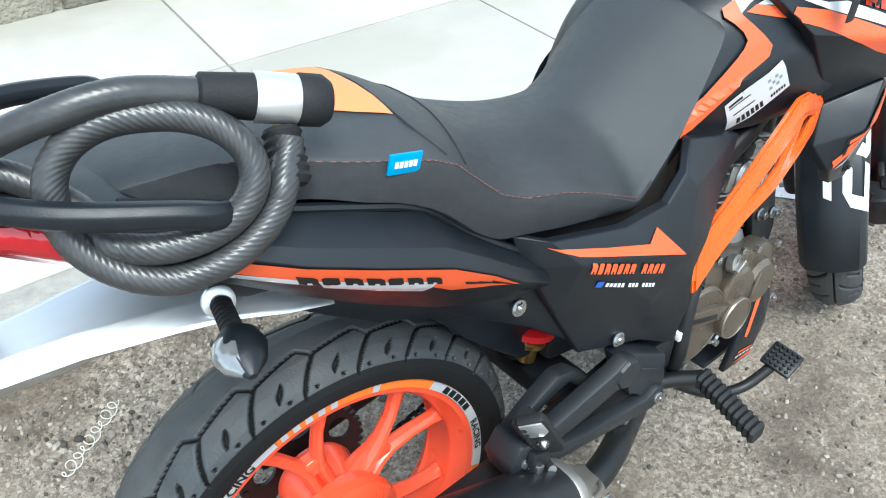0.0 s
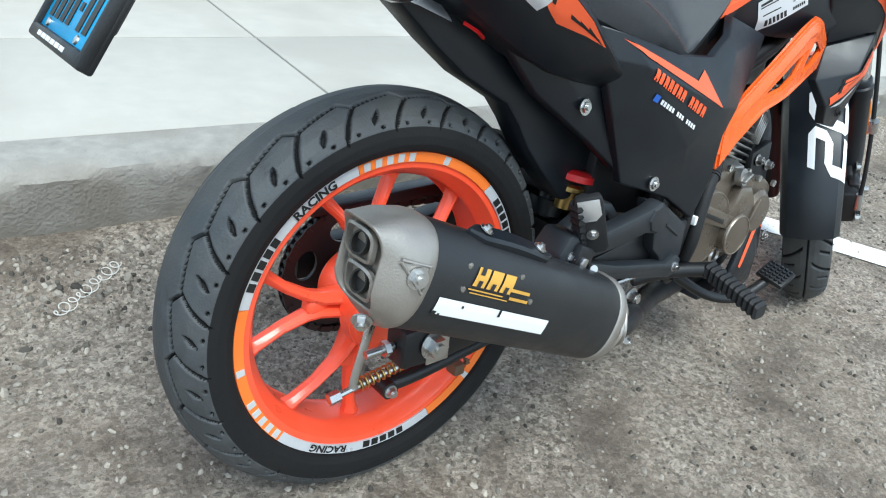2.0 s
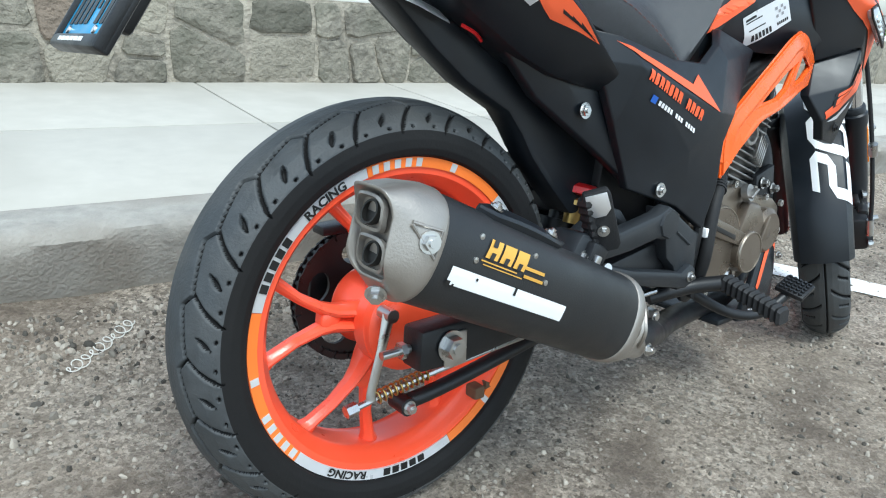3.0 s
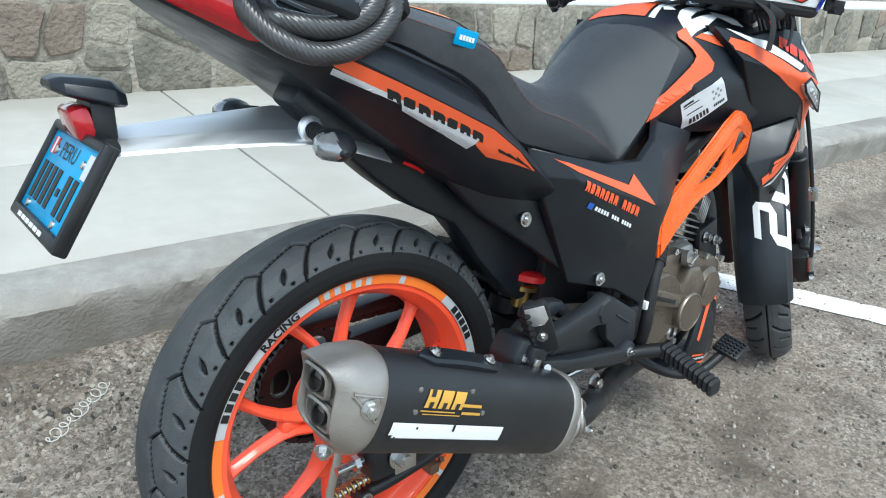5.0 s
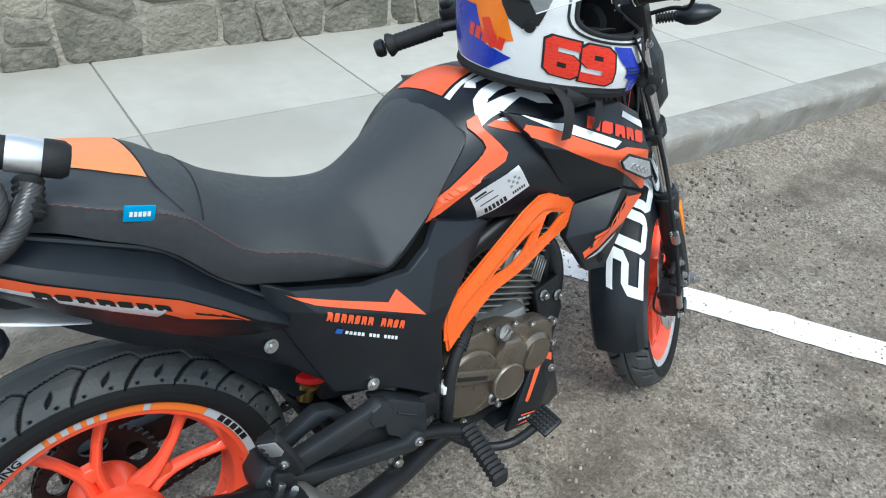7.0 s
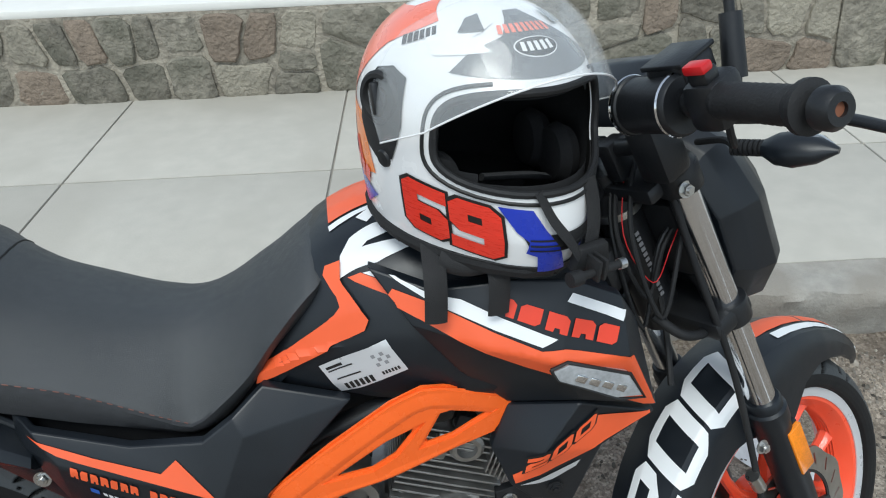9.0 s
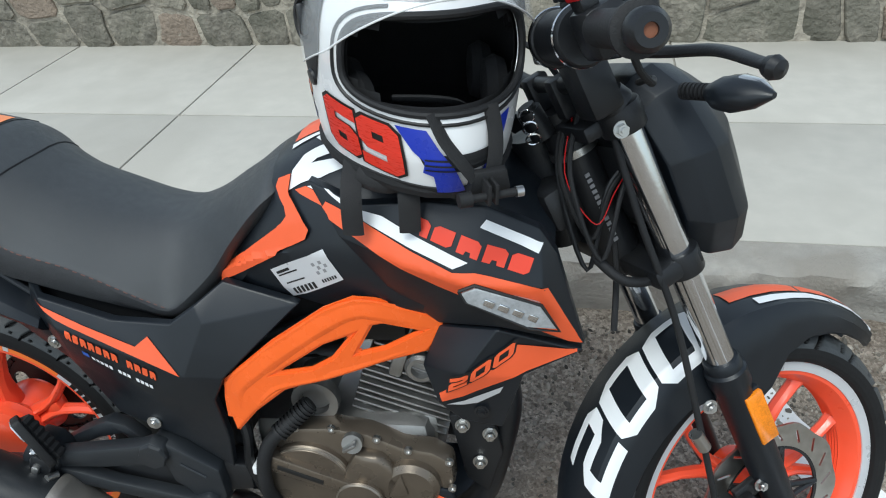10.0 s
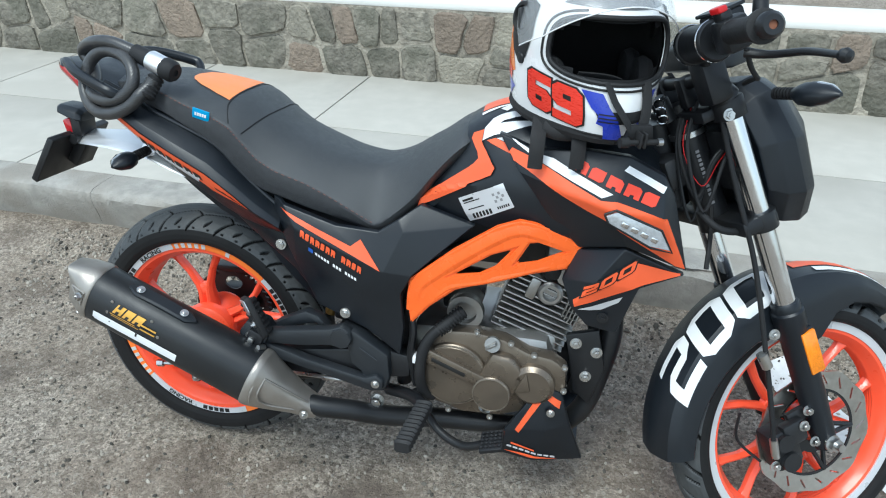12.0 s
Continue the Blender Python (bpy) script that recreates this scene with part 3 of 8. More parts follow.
def build_wall():
    wall = thing("stone_wall", "low rubble stone wall in grey mortar below a cream coping", "wall", kind="structure")
    # mortar body with an uneven face
    xs, zs = np.arange(-8, 14, 0.07), np.linspace(0.17, 0.585, 9)
    bm = bmesh.new()
    front = [[bm.verts.new((x, WALL_Y + 0.007 + 0.007 * noise.noise((x * 3, z * 9, 0)) + 0.004 * noise.noise((x * 11, z * 17, 3)), z)) for x in xs] for z in zs]
    back = [[bm.verts.new((x, WALL_Y + 0.33, z)) for x in (xs[0], xs[-1])] for z in (zs[0], zs[-1])]
    for j in range(len(zs) - 1):
        for i in range(len(xs) - 1):
            bm.faces.new((front[j][i], front[j][i + 1], front[j + 1][i + 1], front[j + 1][i]))
    bm.faces.new([*front[-1], back[1][1], back[1][0]])
    bm.faces.new((back[0][0], back[1][0], back[1][1], back[0][1]))
    bm.faces.new([back[0][0], front[0][0], *[r[0] for r in front[1:]], back[1][0]])
    part("mortar", bm, MORTAR, wall)
    part("coping", bevel(box((3, WALL_Y + 0.185, 0.600), (22, 0.36, 0.036)), 0.008), COPING, wall, "cream painted coping")
    # rubble: the face cut by slanting lines into angular stones, each set into the mortar
    rng = random.Random(11)

    def halves(poly, p, d):
        """Cuts a convex outline by the line through p along d."""
        side = [(q[0] - p[0]) * d[1] - (q[1] - p[1]) * d[0] for q in poly]
        a, b = [], []
        for i, q in enumerate(poly):
            r, s0, s1 = poly[(i + 1) % len(poly)], side[i], side[(i + 1) % len(poly)]
            (a if s0 >= 0 else b).append(q)
            if (s0 >= 0) != (s1 >= 0):
                t = s0 / (s0 - s1)
                c = (q[0] + (r[0] - q[0]) * t, q[1] + (r[1] - q[1]) * t)
                a.append(c), b.append(c)
        return a, b

    def area(poly):
        return abs(sum(p[0] * q[1] - q[0] * p[1] for p, q in zip(poly, poly[1:] + poly[:1]))) / 2

    def split(poly):
        if area(poly) < rng.uniform(0.032, 0.10):
            return [poly]
        xs_, zs_ = [p[0] for p in poly], [p[1] for p in poly]
        wide, tall = max(xs_) - min(xs_), max(zs_) - min(zs_)
        c = (min(xs_) + wide * rng.uniform(0.36, 0.64), min(zs_) + tall * rng.uniform(0.38, 0.62))
        ang = (math.pi / 2 if wide > tall * 1.1 else 0) + rng.uniform(-0.38, 0.38)
        a, b = halves(poly, c, (math.cos(ang), math.sin(ang)))
        return split(a) + split(b) if min(len(a), len(b)) > 2 else [poly]

    edge, polys = -5.4, []
    tilt0 = 0.0
    while edge < 9.6:
        w, tilt1 = rng.uniform(0.55, 0.95), rng.uniform(-0.06, 0.06)
        polys += split([(edge - tilt0, 0.20), (edge + w - tilt1, 0.20), (edge + w + tilt1, 0.578), (edge + tilt0, 0.578)])
        edge, tilt0 = edge + w, tilt1
    for poly in polys:
        cx, cz = sum(p[0] for p in poly) / len(poly), sum(p[1] for p in poly) / len(poly)
        size = math.sqrt(area(poly))
        k = 1 - rng.uniform(0.008, 0.026) / size
        ring = []
        for p, q in zip(poly, poly[1:] + poly[:1]):
            for t in (0.14, 0.5, 0.86):
                a, b = p[0] + (q[0] - p[0]) * t, p[1] + (q[1] - p[1]) * t
                j = 0.075 * size
                ring.append((cx + (a - cx) * k + j * noise.noise((a * 19, b * 19, 1)), cz + (b - cz) * k + j * noise.noise((a * 19, b * 19, 5))))
        d = rng.uniform(-0.004, 0.012)
        tx, tz = rng.uniform(-0.05, 0.05), rng.uniform(-0.05, 0.05)
        lays = []
        for inset, depth in ((1.0, 0.05), (1.0, -d + 0.006), (0.93, -d), (0.6, -d - 0.002), (0.25, -d)):
            lays.append([(cx + (px - cx) * inset, WALL_Y + depth + (tx * (px - cx) + tz * (pz - cz)) * inset + (0.009 * noise.noise((px * inset * 21, pz * inset * 21, 2)) if inset < 1 else 0), cz + (pz - cz) * inset) for px, pz in ring])
        m = rng.choices((STONE, STONE_WARM, STONE_PALE), (7.5, 1.6, 1.4))[0]
        part("stone", skin(lays), m, wall, smooth=32)


build_wall()


# ---- the distance beyond the wall ----
def far_place(azimuth, dist):
    a = radians(azimuth)
    return Vector((-0.47 + dist * math.cos(a), -0.66 + dist * math.sin(a), 0.15))


def build_palm():
    palm = thing("palm_tree", "small bushy palm tree with arching green fronds", "tree")
    p = far_place(22.2, 29)
    rng = random.Random(3)
    part("trunk", tube([p - Vector((0, 0, 0.1)), p + Vector((0.03, 0, 0.5)), p + Vector((0, 0, 1.0))], [0.16, 0.14, 0.15], 10), BARK, palm)
    bm = bmesh.new()
    for i in range(64):
        a, e = rng.uniform(0, 6.28), rng.uniform(-0.7, 1.3)
        length = rng.uniform(0.6, 0.95)
        d = Vector((math.cos(a) * math.cos(e), math.sin(a) * math.cos(e), math.sin(e)))
        side = d.cross(Vector((0, 0, 1))).normalized()
        c = p + Vector((0, 0, 1.0))
        for k in range(12):
            t0 = 0.15 + 0.85 * k / 12
            q = c + d * length * t0 - Vector((0, 0, 0.45 * t0 * t0 * length))
            for s in (-1, 1):
                tip = q + side * s * 0.16 * (1 - 0.5 * t0) + d * 0.10 - Vector((0, 0, 0.06))
                v = [bm.verts.new(w) for w in (q, q + d * 0.035, tip)]
                bm.faces.new(v)
    part("crown", bm, PALM_LEAF, palm)


build_palm()


def build_hedge():
    rng = random.Random(5)
    bm = bmesh.new()
    for i in range(2600):
        c = far_place(rng.uniform(21.5, 27), 26 + rng.uniform(-0.4, 0.4)) + Vector((0, 0, abs(rng.gauss(0, 0.13)) + 0.02))
        e = Euler([rng.uniform(0, 6.3) for _ in range(3)]).to_matrix()
        bm.faces.new([bm.verts.new(c + e @ Vector(v) * 0.09) for v in ((-0.5, 0, 0), (0, 0.3, 0), (0.5, 0, 0), (0, -0.3, 0))])
    tagged(part("hedge", bm, HEDGE), "low bright green clipped hedge far beyond the wall", "hedge", kind="stuff")


build_hedge()


def build_far_walls():
    house = thing("far_building", "low white flat-roofed walls far beyond the hedge", "building")
    for az, dist, w, h in ((20.4, 30, 1.1, 0.62), (19.3, 32, 1.4, 0.9), (23.6, 36, 2.0, 0.75)):
        p = far_place(az, dist)
        m = pose(0, 0, 0, 0, 0, az + 90)
        part("wall", box(p + Vector((0, 0, h / 2)), (w, 0.25, h), 0.02, m), FAR_WALL, house)
        part("roof", box(p + Vector((0, 0, h + 0.03)), (w + 0.1, 0.4, 0.06), 0.01, m), FAR_GREY, house)


build_far_walls()

# ---- the motorcycle: its own frame has x ahead, y to its left, z up, from under the rear axle ----
BIKE = pose(0.0155, 0.0700, 0.002, -7.0, 0, 3.0)
bike = thing("motorcycle", "black and orange street motorcycle leaning on its side stand", "motorcycle", BIKE)
AXLE = Vector((0, 0, 0.297))
# steering frame: origin in the steering head, z up along the fork, y along the front axle to the left
_ax = Vector((-0.49, 0.81, -0.32)).normalized()
_up = Vector((-0.42, 0.107, 0.90))
_up = (_up - _up.dot(_ax) * _ax).normalized()
_fw = _ax.cross(_up)
FORK = BIKE.inverted() @ Matrix(((_fw.x, _ax.x, _up.x, 1.046), (_fw.y, _ax.y, _up.y, 0.191), (_fw.z, _ax.z, _up.z, 0.819), (0, 0, 0, 1)))
HUB = Vector((0.035, 0, -0.632))


TYRE_PROFILE = ((0.0, 0.0, 0.0), (0.16, 0.27, 0.06), (0.32, 0.53, 0.24), (0.46, 0.74, 0.48), (0.58, 0.89, 0.75), (0.68, 0.97, 1.0))


def tyre_mesh(radius, half, bead, bead_half, around, across, tread, depth=0.007):
    """A tyre round the y axis at the origin with cut grooves. tread(theta, s) gives the depth from 0 to 1."""
    crown = 0.036 * half / 0.066
    edge_r = radius - crown
    ps = [(s, half * y, radius - crown * r) for s, y, r in TYRE_PROFILE]
    ps += [(0.76, half, edge_r - 0.35 * (edge_r - bead)), (0.86, half * 0.99, edge_r - 0.66 * (edge_r - bead)), (0.94, half * 0.93, bead + 0.003), (1.0, bead_half, bead)]
    ss, ys, rs = (np.array(c) for c in zip(*ps))
    prof_y, prof_r = ys[:6], rs[:6]
    cols = []
    for k in range(across + 1):
        s = 2 * k / across - 1
        a = abs(s)
        lean = float(np.interp(a, (0, 0.3, 0.68), (0, 0.35, 1.15)))
        cols.append((s, math.copysign(float(np.interp(a, ss, ys)), s), float(np.interp(a, ss, rs)), math.cos(lean), math.copysign(math.sin(lean), s), a < 0.72))
    rings = []
    for i in range(around):
        th = 2 * math.pi * i / around
        c, sn = math.cos(th), math.sin(th)
        ring = []
        for s, y, r, dr, dy, cut_here in cols:
            d = depth * tread(th, s) if cut_here else 0.0
            ring.append(((r - d * dr) * c, y - d * dy, (r - d * dr) * sn))
        for k in range(3):
            ring.append(((bead - 0.010) * c, bead_half * (0.75 - 0.75 * k), (bead - 0.010) * sn))
        rings.append(ring)
    bm = skin(rings, closed=True)
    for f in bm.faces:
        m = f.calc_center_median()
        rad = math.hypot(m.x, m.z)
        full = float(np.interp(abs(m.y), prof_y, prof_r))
        # dusty contact patches grey, flanks black rubber; groove floors take that black as painted shade
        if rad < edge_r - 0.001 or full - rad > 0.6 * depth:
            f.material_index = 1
    return bm


def groove(d, w):
    return max(0.0, min(1.0, 1.35 * (1 - abs(d) / w)))


def rear_tread(th, s):
    """A zigzag groove round each side of the crown, swept cross grooves from its corners to the shoulder, a short sipe and pin holes between them."""
    a = abs(s)
    ph = (th * 24 / (2 * math.pi) + (0.5 if s > 0 else 0)) % 1.0
    zig = 0.20 + 0.13 * (ph if ph < 0.82 else (1 - ph) * 0.82 / 0.18)
    out = groove(a - zig, 0.030)
    if zig - 0.01 < a < 0.71:
        q = (ph - 0.82 - 1.5 * (a - 0.33) + 1.2 * (a - 0.33) ** 2) % 1.0
        out = max(out, groove(min(q, 1 - q), 0.060 * min(1.0, (0.74 - a) / 0.12)))
    if 0.42 < a < 0.60:
        q = (ph - 0.30 - 1.5 * (a - 0.33) + 1.2 * (a - 0.33) ** 2) % 1.0
        out = max(out, groove(min(q, 1 - q), 0.075 * math.sin(math.pi * (a - 0.42) / 0.18) + 0.002))
    for h in (0.46, 0.96):
        out = max(out, groove(math.hypot((ph - h) * 1.1, (a - 0.64) * 2.4), 0.06) * 0.9)
    return out


def front_tread(th, s):
    a = abs(s)
    ph = (th * 20 / (2 * math.pi) + (0.5 if s > 0 else 0)) % 1.0
    out = groove(s, 0.03)
    if 0.12 < a < 0.68:
        q = (ph - 0.9 * (a - 0.1) ** 0.8) % 1.0
        out = max(out, groove(min(q, 1 - q), 0.07))
    if 0.3 < a < 0.6:
        q = (ph - 0.5 - 0.6 * (a - 0.1) ** 0.8) % 1.0
        out = max(out, groove(min(q, 1 - q), 0.06))
    return out


def arc_strip(r0, r1, y0, y1, a0, a1, n=0, thick=0.0012):
    """A ring segment on the rim's flank; angles in degrees from ahead towards up."""
    n = n or max(2, int(abs(a1 - a0) / 3))
    bm = bmesh.new()
    rows = []
    for i in range(n + 1):
        a = radians(a0 + (a1 - a0) * i / n)
        rows.append([bm.verts.new((r * math.cos(a), y, r * math.sin(a))) for r, y in ((r0, y0 - thick), (r1, y1 - thick), (r1, y1 + 0.001), (r0, y0 + 0.001))])
    for p, q in zip(rows, rows[1:]):
        for k in range(4):
            bm.faces.new((p[k], q[k], q[(k + 1) % 4], p[(k + 1) % 4]))
    bm.faces.new(rows[0][::-1]), bm.faces.new(rows[-1])
    bmesh.ops.recalc_face_normals(bm, faces=bm.faces)
    return bm


def arc_text(text, r, y, mid, height):
    """Letters bent round the rim's flank, tops outwards."""
    bm = letters(text, (0, 0, 0), (1, 0, 0), (0, 0, 1), height, stretch=1.15, bold=0.05)
    xs = [v.co.x for v in bm.verts]
    c = (min(xs) + max(xs)) / 2
    for v in bm.verts:
        a = radians(mid) - (v.co.x - c) / r
        rr = r + v.co.z - height / 2
        v.co = Vector((rr * math.cos(a), y, rr * math.sin(a)))
    return bm


def wheel(name, label, half, radius, flank, flange, hub_r, hub_half, tread, xf, pairs, spoke_y, around):
    f, g = flange, flange - 0.024
    rim_prof = [(f, -half), (f - 0.0015, -half - 0.003), (g, -half), (g - 0.005, -half + 0.006), (g - 0.012, -half + 0.018), *[(g - 0.0145 - 0.0022 * (k % 2), -half + 0.022 + (2 * half - 0.044) * k / 9) for k in range(10)], (g - 0.012, half - 0.018), (g - 0.005, half - 0.006), (g, half), (f - 0.0015, half + 0.003), (f, half), (g + 0.006, half - 0.012), (g - 0.003, 0.0), (g + 0.006, -half + 0.012)]
    rim = part(name, lathe(rim_prof, (0, 0, 0), (0, 1, 0), 96, closed=True), WHEEL, bike, label, xf=xf)
    part("tyre", tyre_mesh(radius, flank, flange - 0.002, half + 0.002, around, 160, tread), (TYRE, TYRE_SIDE_SHADE), rim, "black tyre with a curved cut tread", smooth=50, xf=xf)
    part("hub", lathe([(0.03, -hub_half - 0.012), (hub_r * 0.8, -hub_half - 0.008), (hub_r, -hub_half), (hub_r, -hub_half + 0.025), (hub_r * 0.72, -0.008), (hub_r * 0.72, 0.008), (hub_r * 0.9, hub_half - 0.01), (hub_r * 0.85, hub_half), (0.03, hub_half + 0.004)], (0, 0, 0), (0, 1, 0), 48), WHEEL, rim, xf=xf)
    for mid in pairs:
        # two arms leave the hub side by side, meet in a web and part again towards the rim
        for s in (-1, 1):
            rows = []
            for t, da, w, d in ((0.0, 11, 0.0115, 0.024), (0.16, 8.5, 0.0100, 0.020), (0.30, 6.5, 0.0095, 0.016), (0.42, 7.8, 0.0085, 0.0135), (0.65, 12.0, 0.0075, 0.0115), (0.88, 16.3, 0.0090, 0.0115), (0.96, 17.5, 0.0140, 0.0125), (1.0, 18.0, 0.0210, 0.0140)):
                r = hub_r * 0.65 + (g - 0.008 - hub_r * 0.65) * t
                a = radians(mid + s * da)
                c = Vector((r * math.cos(a), spoke_y * (1 - t * 0.5), r * math.sin(a)))
                u, v = Vector((-math.sin(a), 0, math.cos(a))), Vector((0, 1, 0))
                rows.append([c + u * w * p + v * d * q for p, q in ((-1, -0.35), (-0.45, -0.9), (0.0, -1.05), (0.45, -0.9), (1, -0.35), (1, 0.5), (0.55, 1), (-0.55, 1), (-1, 0.5))])
            part("spoke", skin(rows), WHEEL, rim, smooth=28, xf=xf)
        a = radians(mid)
        e, u = Vector((math.cos(a), 0, math.sin(a))), Vector((-math.sin(a), 0, math.cos(a)))
        web = []
        for r, w, d in ((hub_r + 0.012, 0.006, 0.008), (hub_r + 0.020, 0.010, 0.012), (hub_r + 0.036, 0.011, 0.012), (hub_r + 0.044, 0.007, 0.009)):
            web.append([e * r + u * w * p + Vector((0, spoke_y * 0.8 + d * q, 0)) for p, q in ((-1, -1), (1, -1), (1, 1), (-1, 1))])
        part("spoke_web", bevel(skin(web), 0.002), WHEEL, rim, xf=xf)
    return rim


def rim_tapes(rim, half, flange, xf):
    """Rim tape: silver lettered stretches, orange ones with slanted hatching."""
    y0, y1, r0, r1 = -half - 0.0022, -half - 0.0040, flange - 0.0155, flange - 0.0018
    for a0, a1 in ((106, 164), (221, 292), (345, 405)):
        part("rim_tape", arc_strip(r0, r1, y0, y1, a0, a1), SILVER_DECAL, rim, "silver reflective rim tape", xf=xf)
        mid = (a0 + a1) / 2
        part("rim_lettering", arc_text("RACING", (r0 + r1) / 2, y1 - 0.0012, mid - 12, 0.0108), INK, rim, "black lettering on the rim tape", xf=xf)
        for k in range(5):
            part("rim_bar", arc_strip(r0 + 0.0018, r1 - 0.0018, y1 - 0.0006, y1 - 0.0006, mid + 4.5 + 3.9 * k, mid + 7.3 + 3.9 * k, 2, 0.0008), INK, rim, xf=xf)
    for a0, a1, h0 in ((45.2, 105.8, 104), (164.2, 220.8, 219.5), (292.2, 344.8, 0)):
        part("rim_tape", arc_strip(r0, r1, y0, y1, a0, a1), TAPE_ORANGE, rim, "orange rim tape", xf=xf)
        for k in range(5 if h0 else 0):
            part("rim_hatch", arc_strip(r0 + 0.001, r1 - 0.001, y0 - 0.0008, y1 - 0.0008, h0 - 2.4 - 4.4 * k, h0 - 4.4 * k, 2), SILVER_DECAL, rim, xf=xf)
    for a in (70, 187, 314):
        part("rim_hatch", arc_strip(r0 + 0.001, r1 - 0.001, y0 - 0.0008, y1 - 0.0008, a - 1.5, a + 1.0, 2), SILVER_DECAL, rim, xf=xf)


REAR = Matrix.Translation(AXLE + Vector((-0.004, -0.016, -0.002)))
rear_wheel = wheel("rear_wheel", "bright orange cast rear wheel", 0.051, 0.303, 0.066, 0.232, 0.066, 0.052, rear_tread, REAR, (172, 244, 316, 28, 100), -0.010, 1100)
rim_tapes(rear_wheel, 0.051, 0.232, REAR)
FRONT = FORK @ Matrix.Translation(HUB)
front_wheel = wheel("front_wheel", "bright orange cast front wheel", 0.036, 0.283, 0.052, 0.230, 0.05, 0.042, front_tread, FRONT, (52, 124, 196, 268, 340), 0.0, 640)
part("rim_tape", arc_strip(0.2125, 0.2282, -0.0380, -0.040, 0, 360, 90), SILVER_DECAL, front_wheel, "silver rim tape", xf=FRONT)


# front brake disc with slots and its carrier
def brake_disc():
    n = 60
    outer = [((0.131 + 0.003 * math.sin(i * 2 * math.pi / 6)) * math.cos(2 * math.pi * i / n), (0.131 + 0.003 * math.sin(i * 2 * math.pi / 6)) * math.sin(2 * math.pi * i / n)) for i in range(n)]
    holes = [[(0.094 * math.cos(2 * math.pi * i / n), 0.094 * math.sin(2 * math.pi * i / n)) for i in range(n)]]
    for k in range(18):
        a = 2 * math.pi * k / 18
        c, u = Vector((0.112 * math.cos(a), 0.112 * math.sin(a))), Vector((math.cos(a + 0.7), math.sin(a + 0.7)))
        v = Vector((-u.y, u.x))
        holes.append([tuple(c + u * p * 0.012 + v * q * 0.002) for p, q in ((-1, -1), (1, -1), (1, 1), (-1, 1))])
    return plate(outer, -0.060, -0.056, 0, holes)


disc = part("brake_disc", brake_disc(), material("disc_steel", (0.5, 0.49, 0.46), 0.35, 1.0, vary=0.15, scale=90), front_wheel, "slotted steel brake disc", xf=FRONT)
carrier = part("disc_carrier", lathe([(0.098, -0.0595), (0.098, -0.0565), (0.089, -0.0565), (0.089, -0.0595)], (0, 0, 0), (0, 1, 0), 48, closed=True), DARK, front_wheel, "black disc carrier", xf=FRONT)
part("carrier_hub", lathe([(0.042, -0.062), (0.042, -0.040), (0.02, -0.040), (0.02, -0.062)], (0, 0, 0), (0, 1, 0), 32, closed=True), DARK, front_wheel, xf=FRONT)
for k in range(10):
    a, b = 2 * math.pi * k / 10, 2 * math.pi * (k + (0.5 if k % 2 else -0.5)) / 10
    part("carrier_arm", tube([(0.04 * math.cos(a), -0.058, 0.04 * math.sin(a)), (0.092 * math.cos(b), -0.058, 0.092 * math.sin(b))], 0.005, 6, smooth=False), DARK, front_wheel, xf=FRONT)

# ---- rear end: chain, sprocket, swingarm, brake ----
teeth = [((0.100 if i % 4 < 2 else 0.092) * math.cos(2 * math.pi * i / 160), 0.297 + (0.100 if i % 4 < 2 else 0.092) * math.sin(2 * math.pi * i / 160)) for i in range(160)]
lighten = [[(0.066 * math.cos(a + 0.36 * math.cos(b)) * (1 + 0.27 * math.sin(b)), 0.297 + 0.066 * math.sin(a + 0.36 * math.cos(b)) * (1 + 0.27 * math.sin(b))) for b in (2 * math.pi * j / 18 for j in range(18))] for a in (2 * math.pi * k / 5 + 0.3 for k in range(5))]
part("sprocket", plate(teeth, 0.066, 0.072, 0, lighten), DARK, bike, "dark steel rear sprocket")


def build_chain():
    c0, r0, c1, r1 = Vector((0, 0.297)), 0.099, Vector((0.47, 0.335)), 0.036
    path = []
    for i in range(40):
        a = radians(94 + 180 * i / 39)
        path.append(c0 + r0 * Vector((math.cos(a), math.sin(a))))
    path.append(c1 + r1 * Vector((math.cos(radians(-88)), math.sin(radians(-88)))))
    for i in range(12):
        a = radians(-85 + 175 * i / 11)
        path.append(c1 + r1 * Vector((math.cos(a), math.sin(a))))
    path.append(path[0])
    pts, step, carry = [], 0.0127, 0.0
    for p, q in zip(path, path[1:]):
        length = (q - p).length
        t = carry
        while t < length:
            pts.append(p + (q - p) * (t / length))
            t += step
        carry = t - length
    bms = []
    for i, (p, q) in enumerate(zip(pts, pts[1:] + pts[:1])):
        d = q - p
        if d.length > 0.02 or d.length < 0.005:
            continue
        ang = math.degrees(math.atan2(d.y, d.x))
        off = 0.0075 if i % 2 else 0.0052
        for s in (-1, 1):
            bms.append(box(((p.x + q.x) / 2, 0.069 + s * off, (p.y + q.y) / 2), (0.0185, 0.0018, 0.0095), 0, pose(0, 0, 0, 0, -ang, 0)))
        bms.append(cyl((p.x, 0.061, p.y), (p.x, 0.077, p.y), 0.0042, seg=6))
    part("chain", join(*bms), DARK, bike, "oily black drive chain")


build_chain()
part("chain_guard", plate([(-0.06, 0.412), (0.16, 0.418), (0.40, 0.388), (0.41, 0.372), (0.16, 0.396), (-0.06, 0.398)], 0.055, 0.088, 0.003), BLACK, bike)


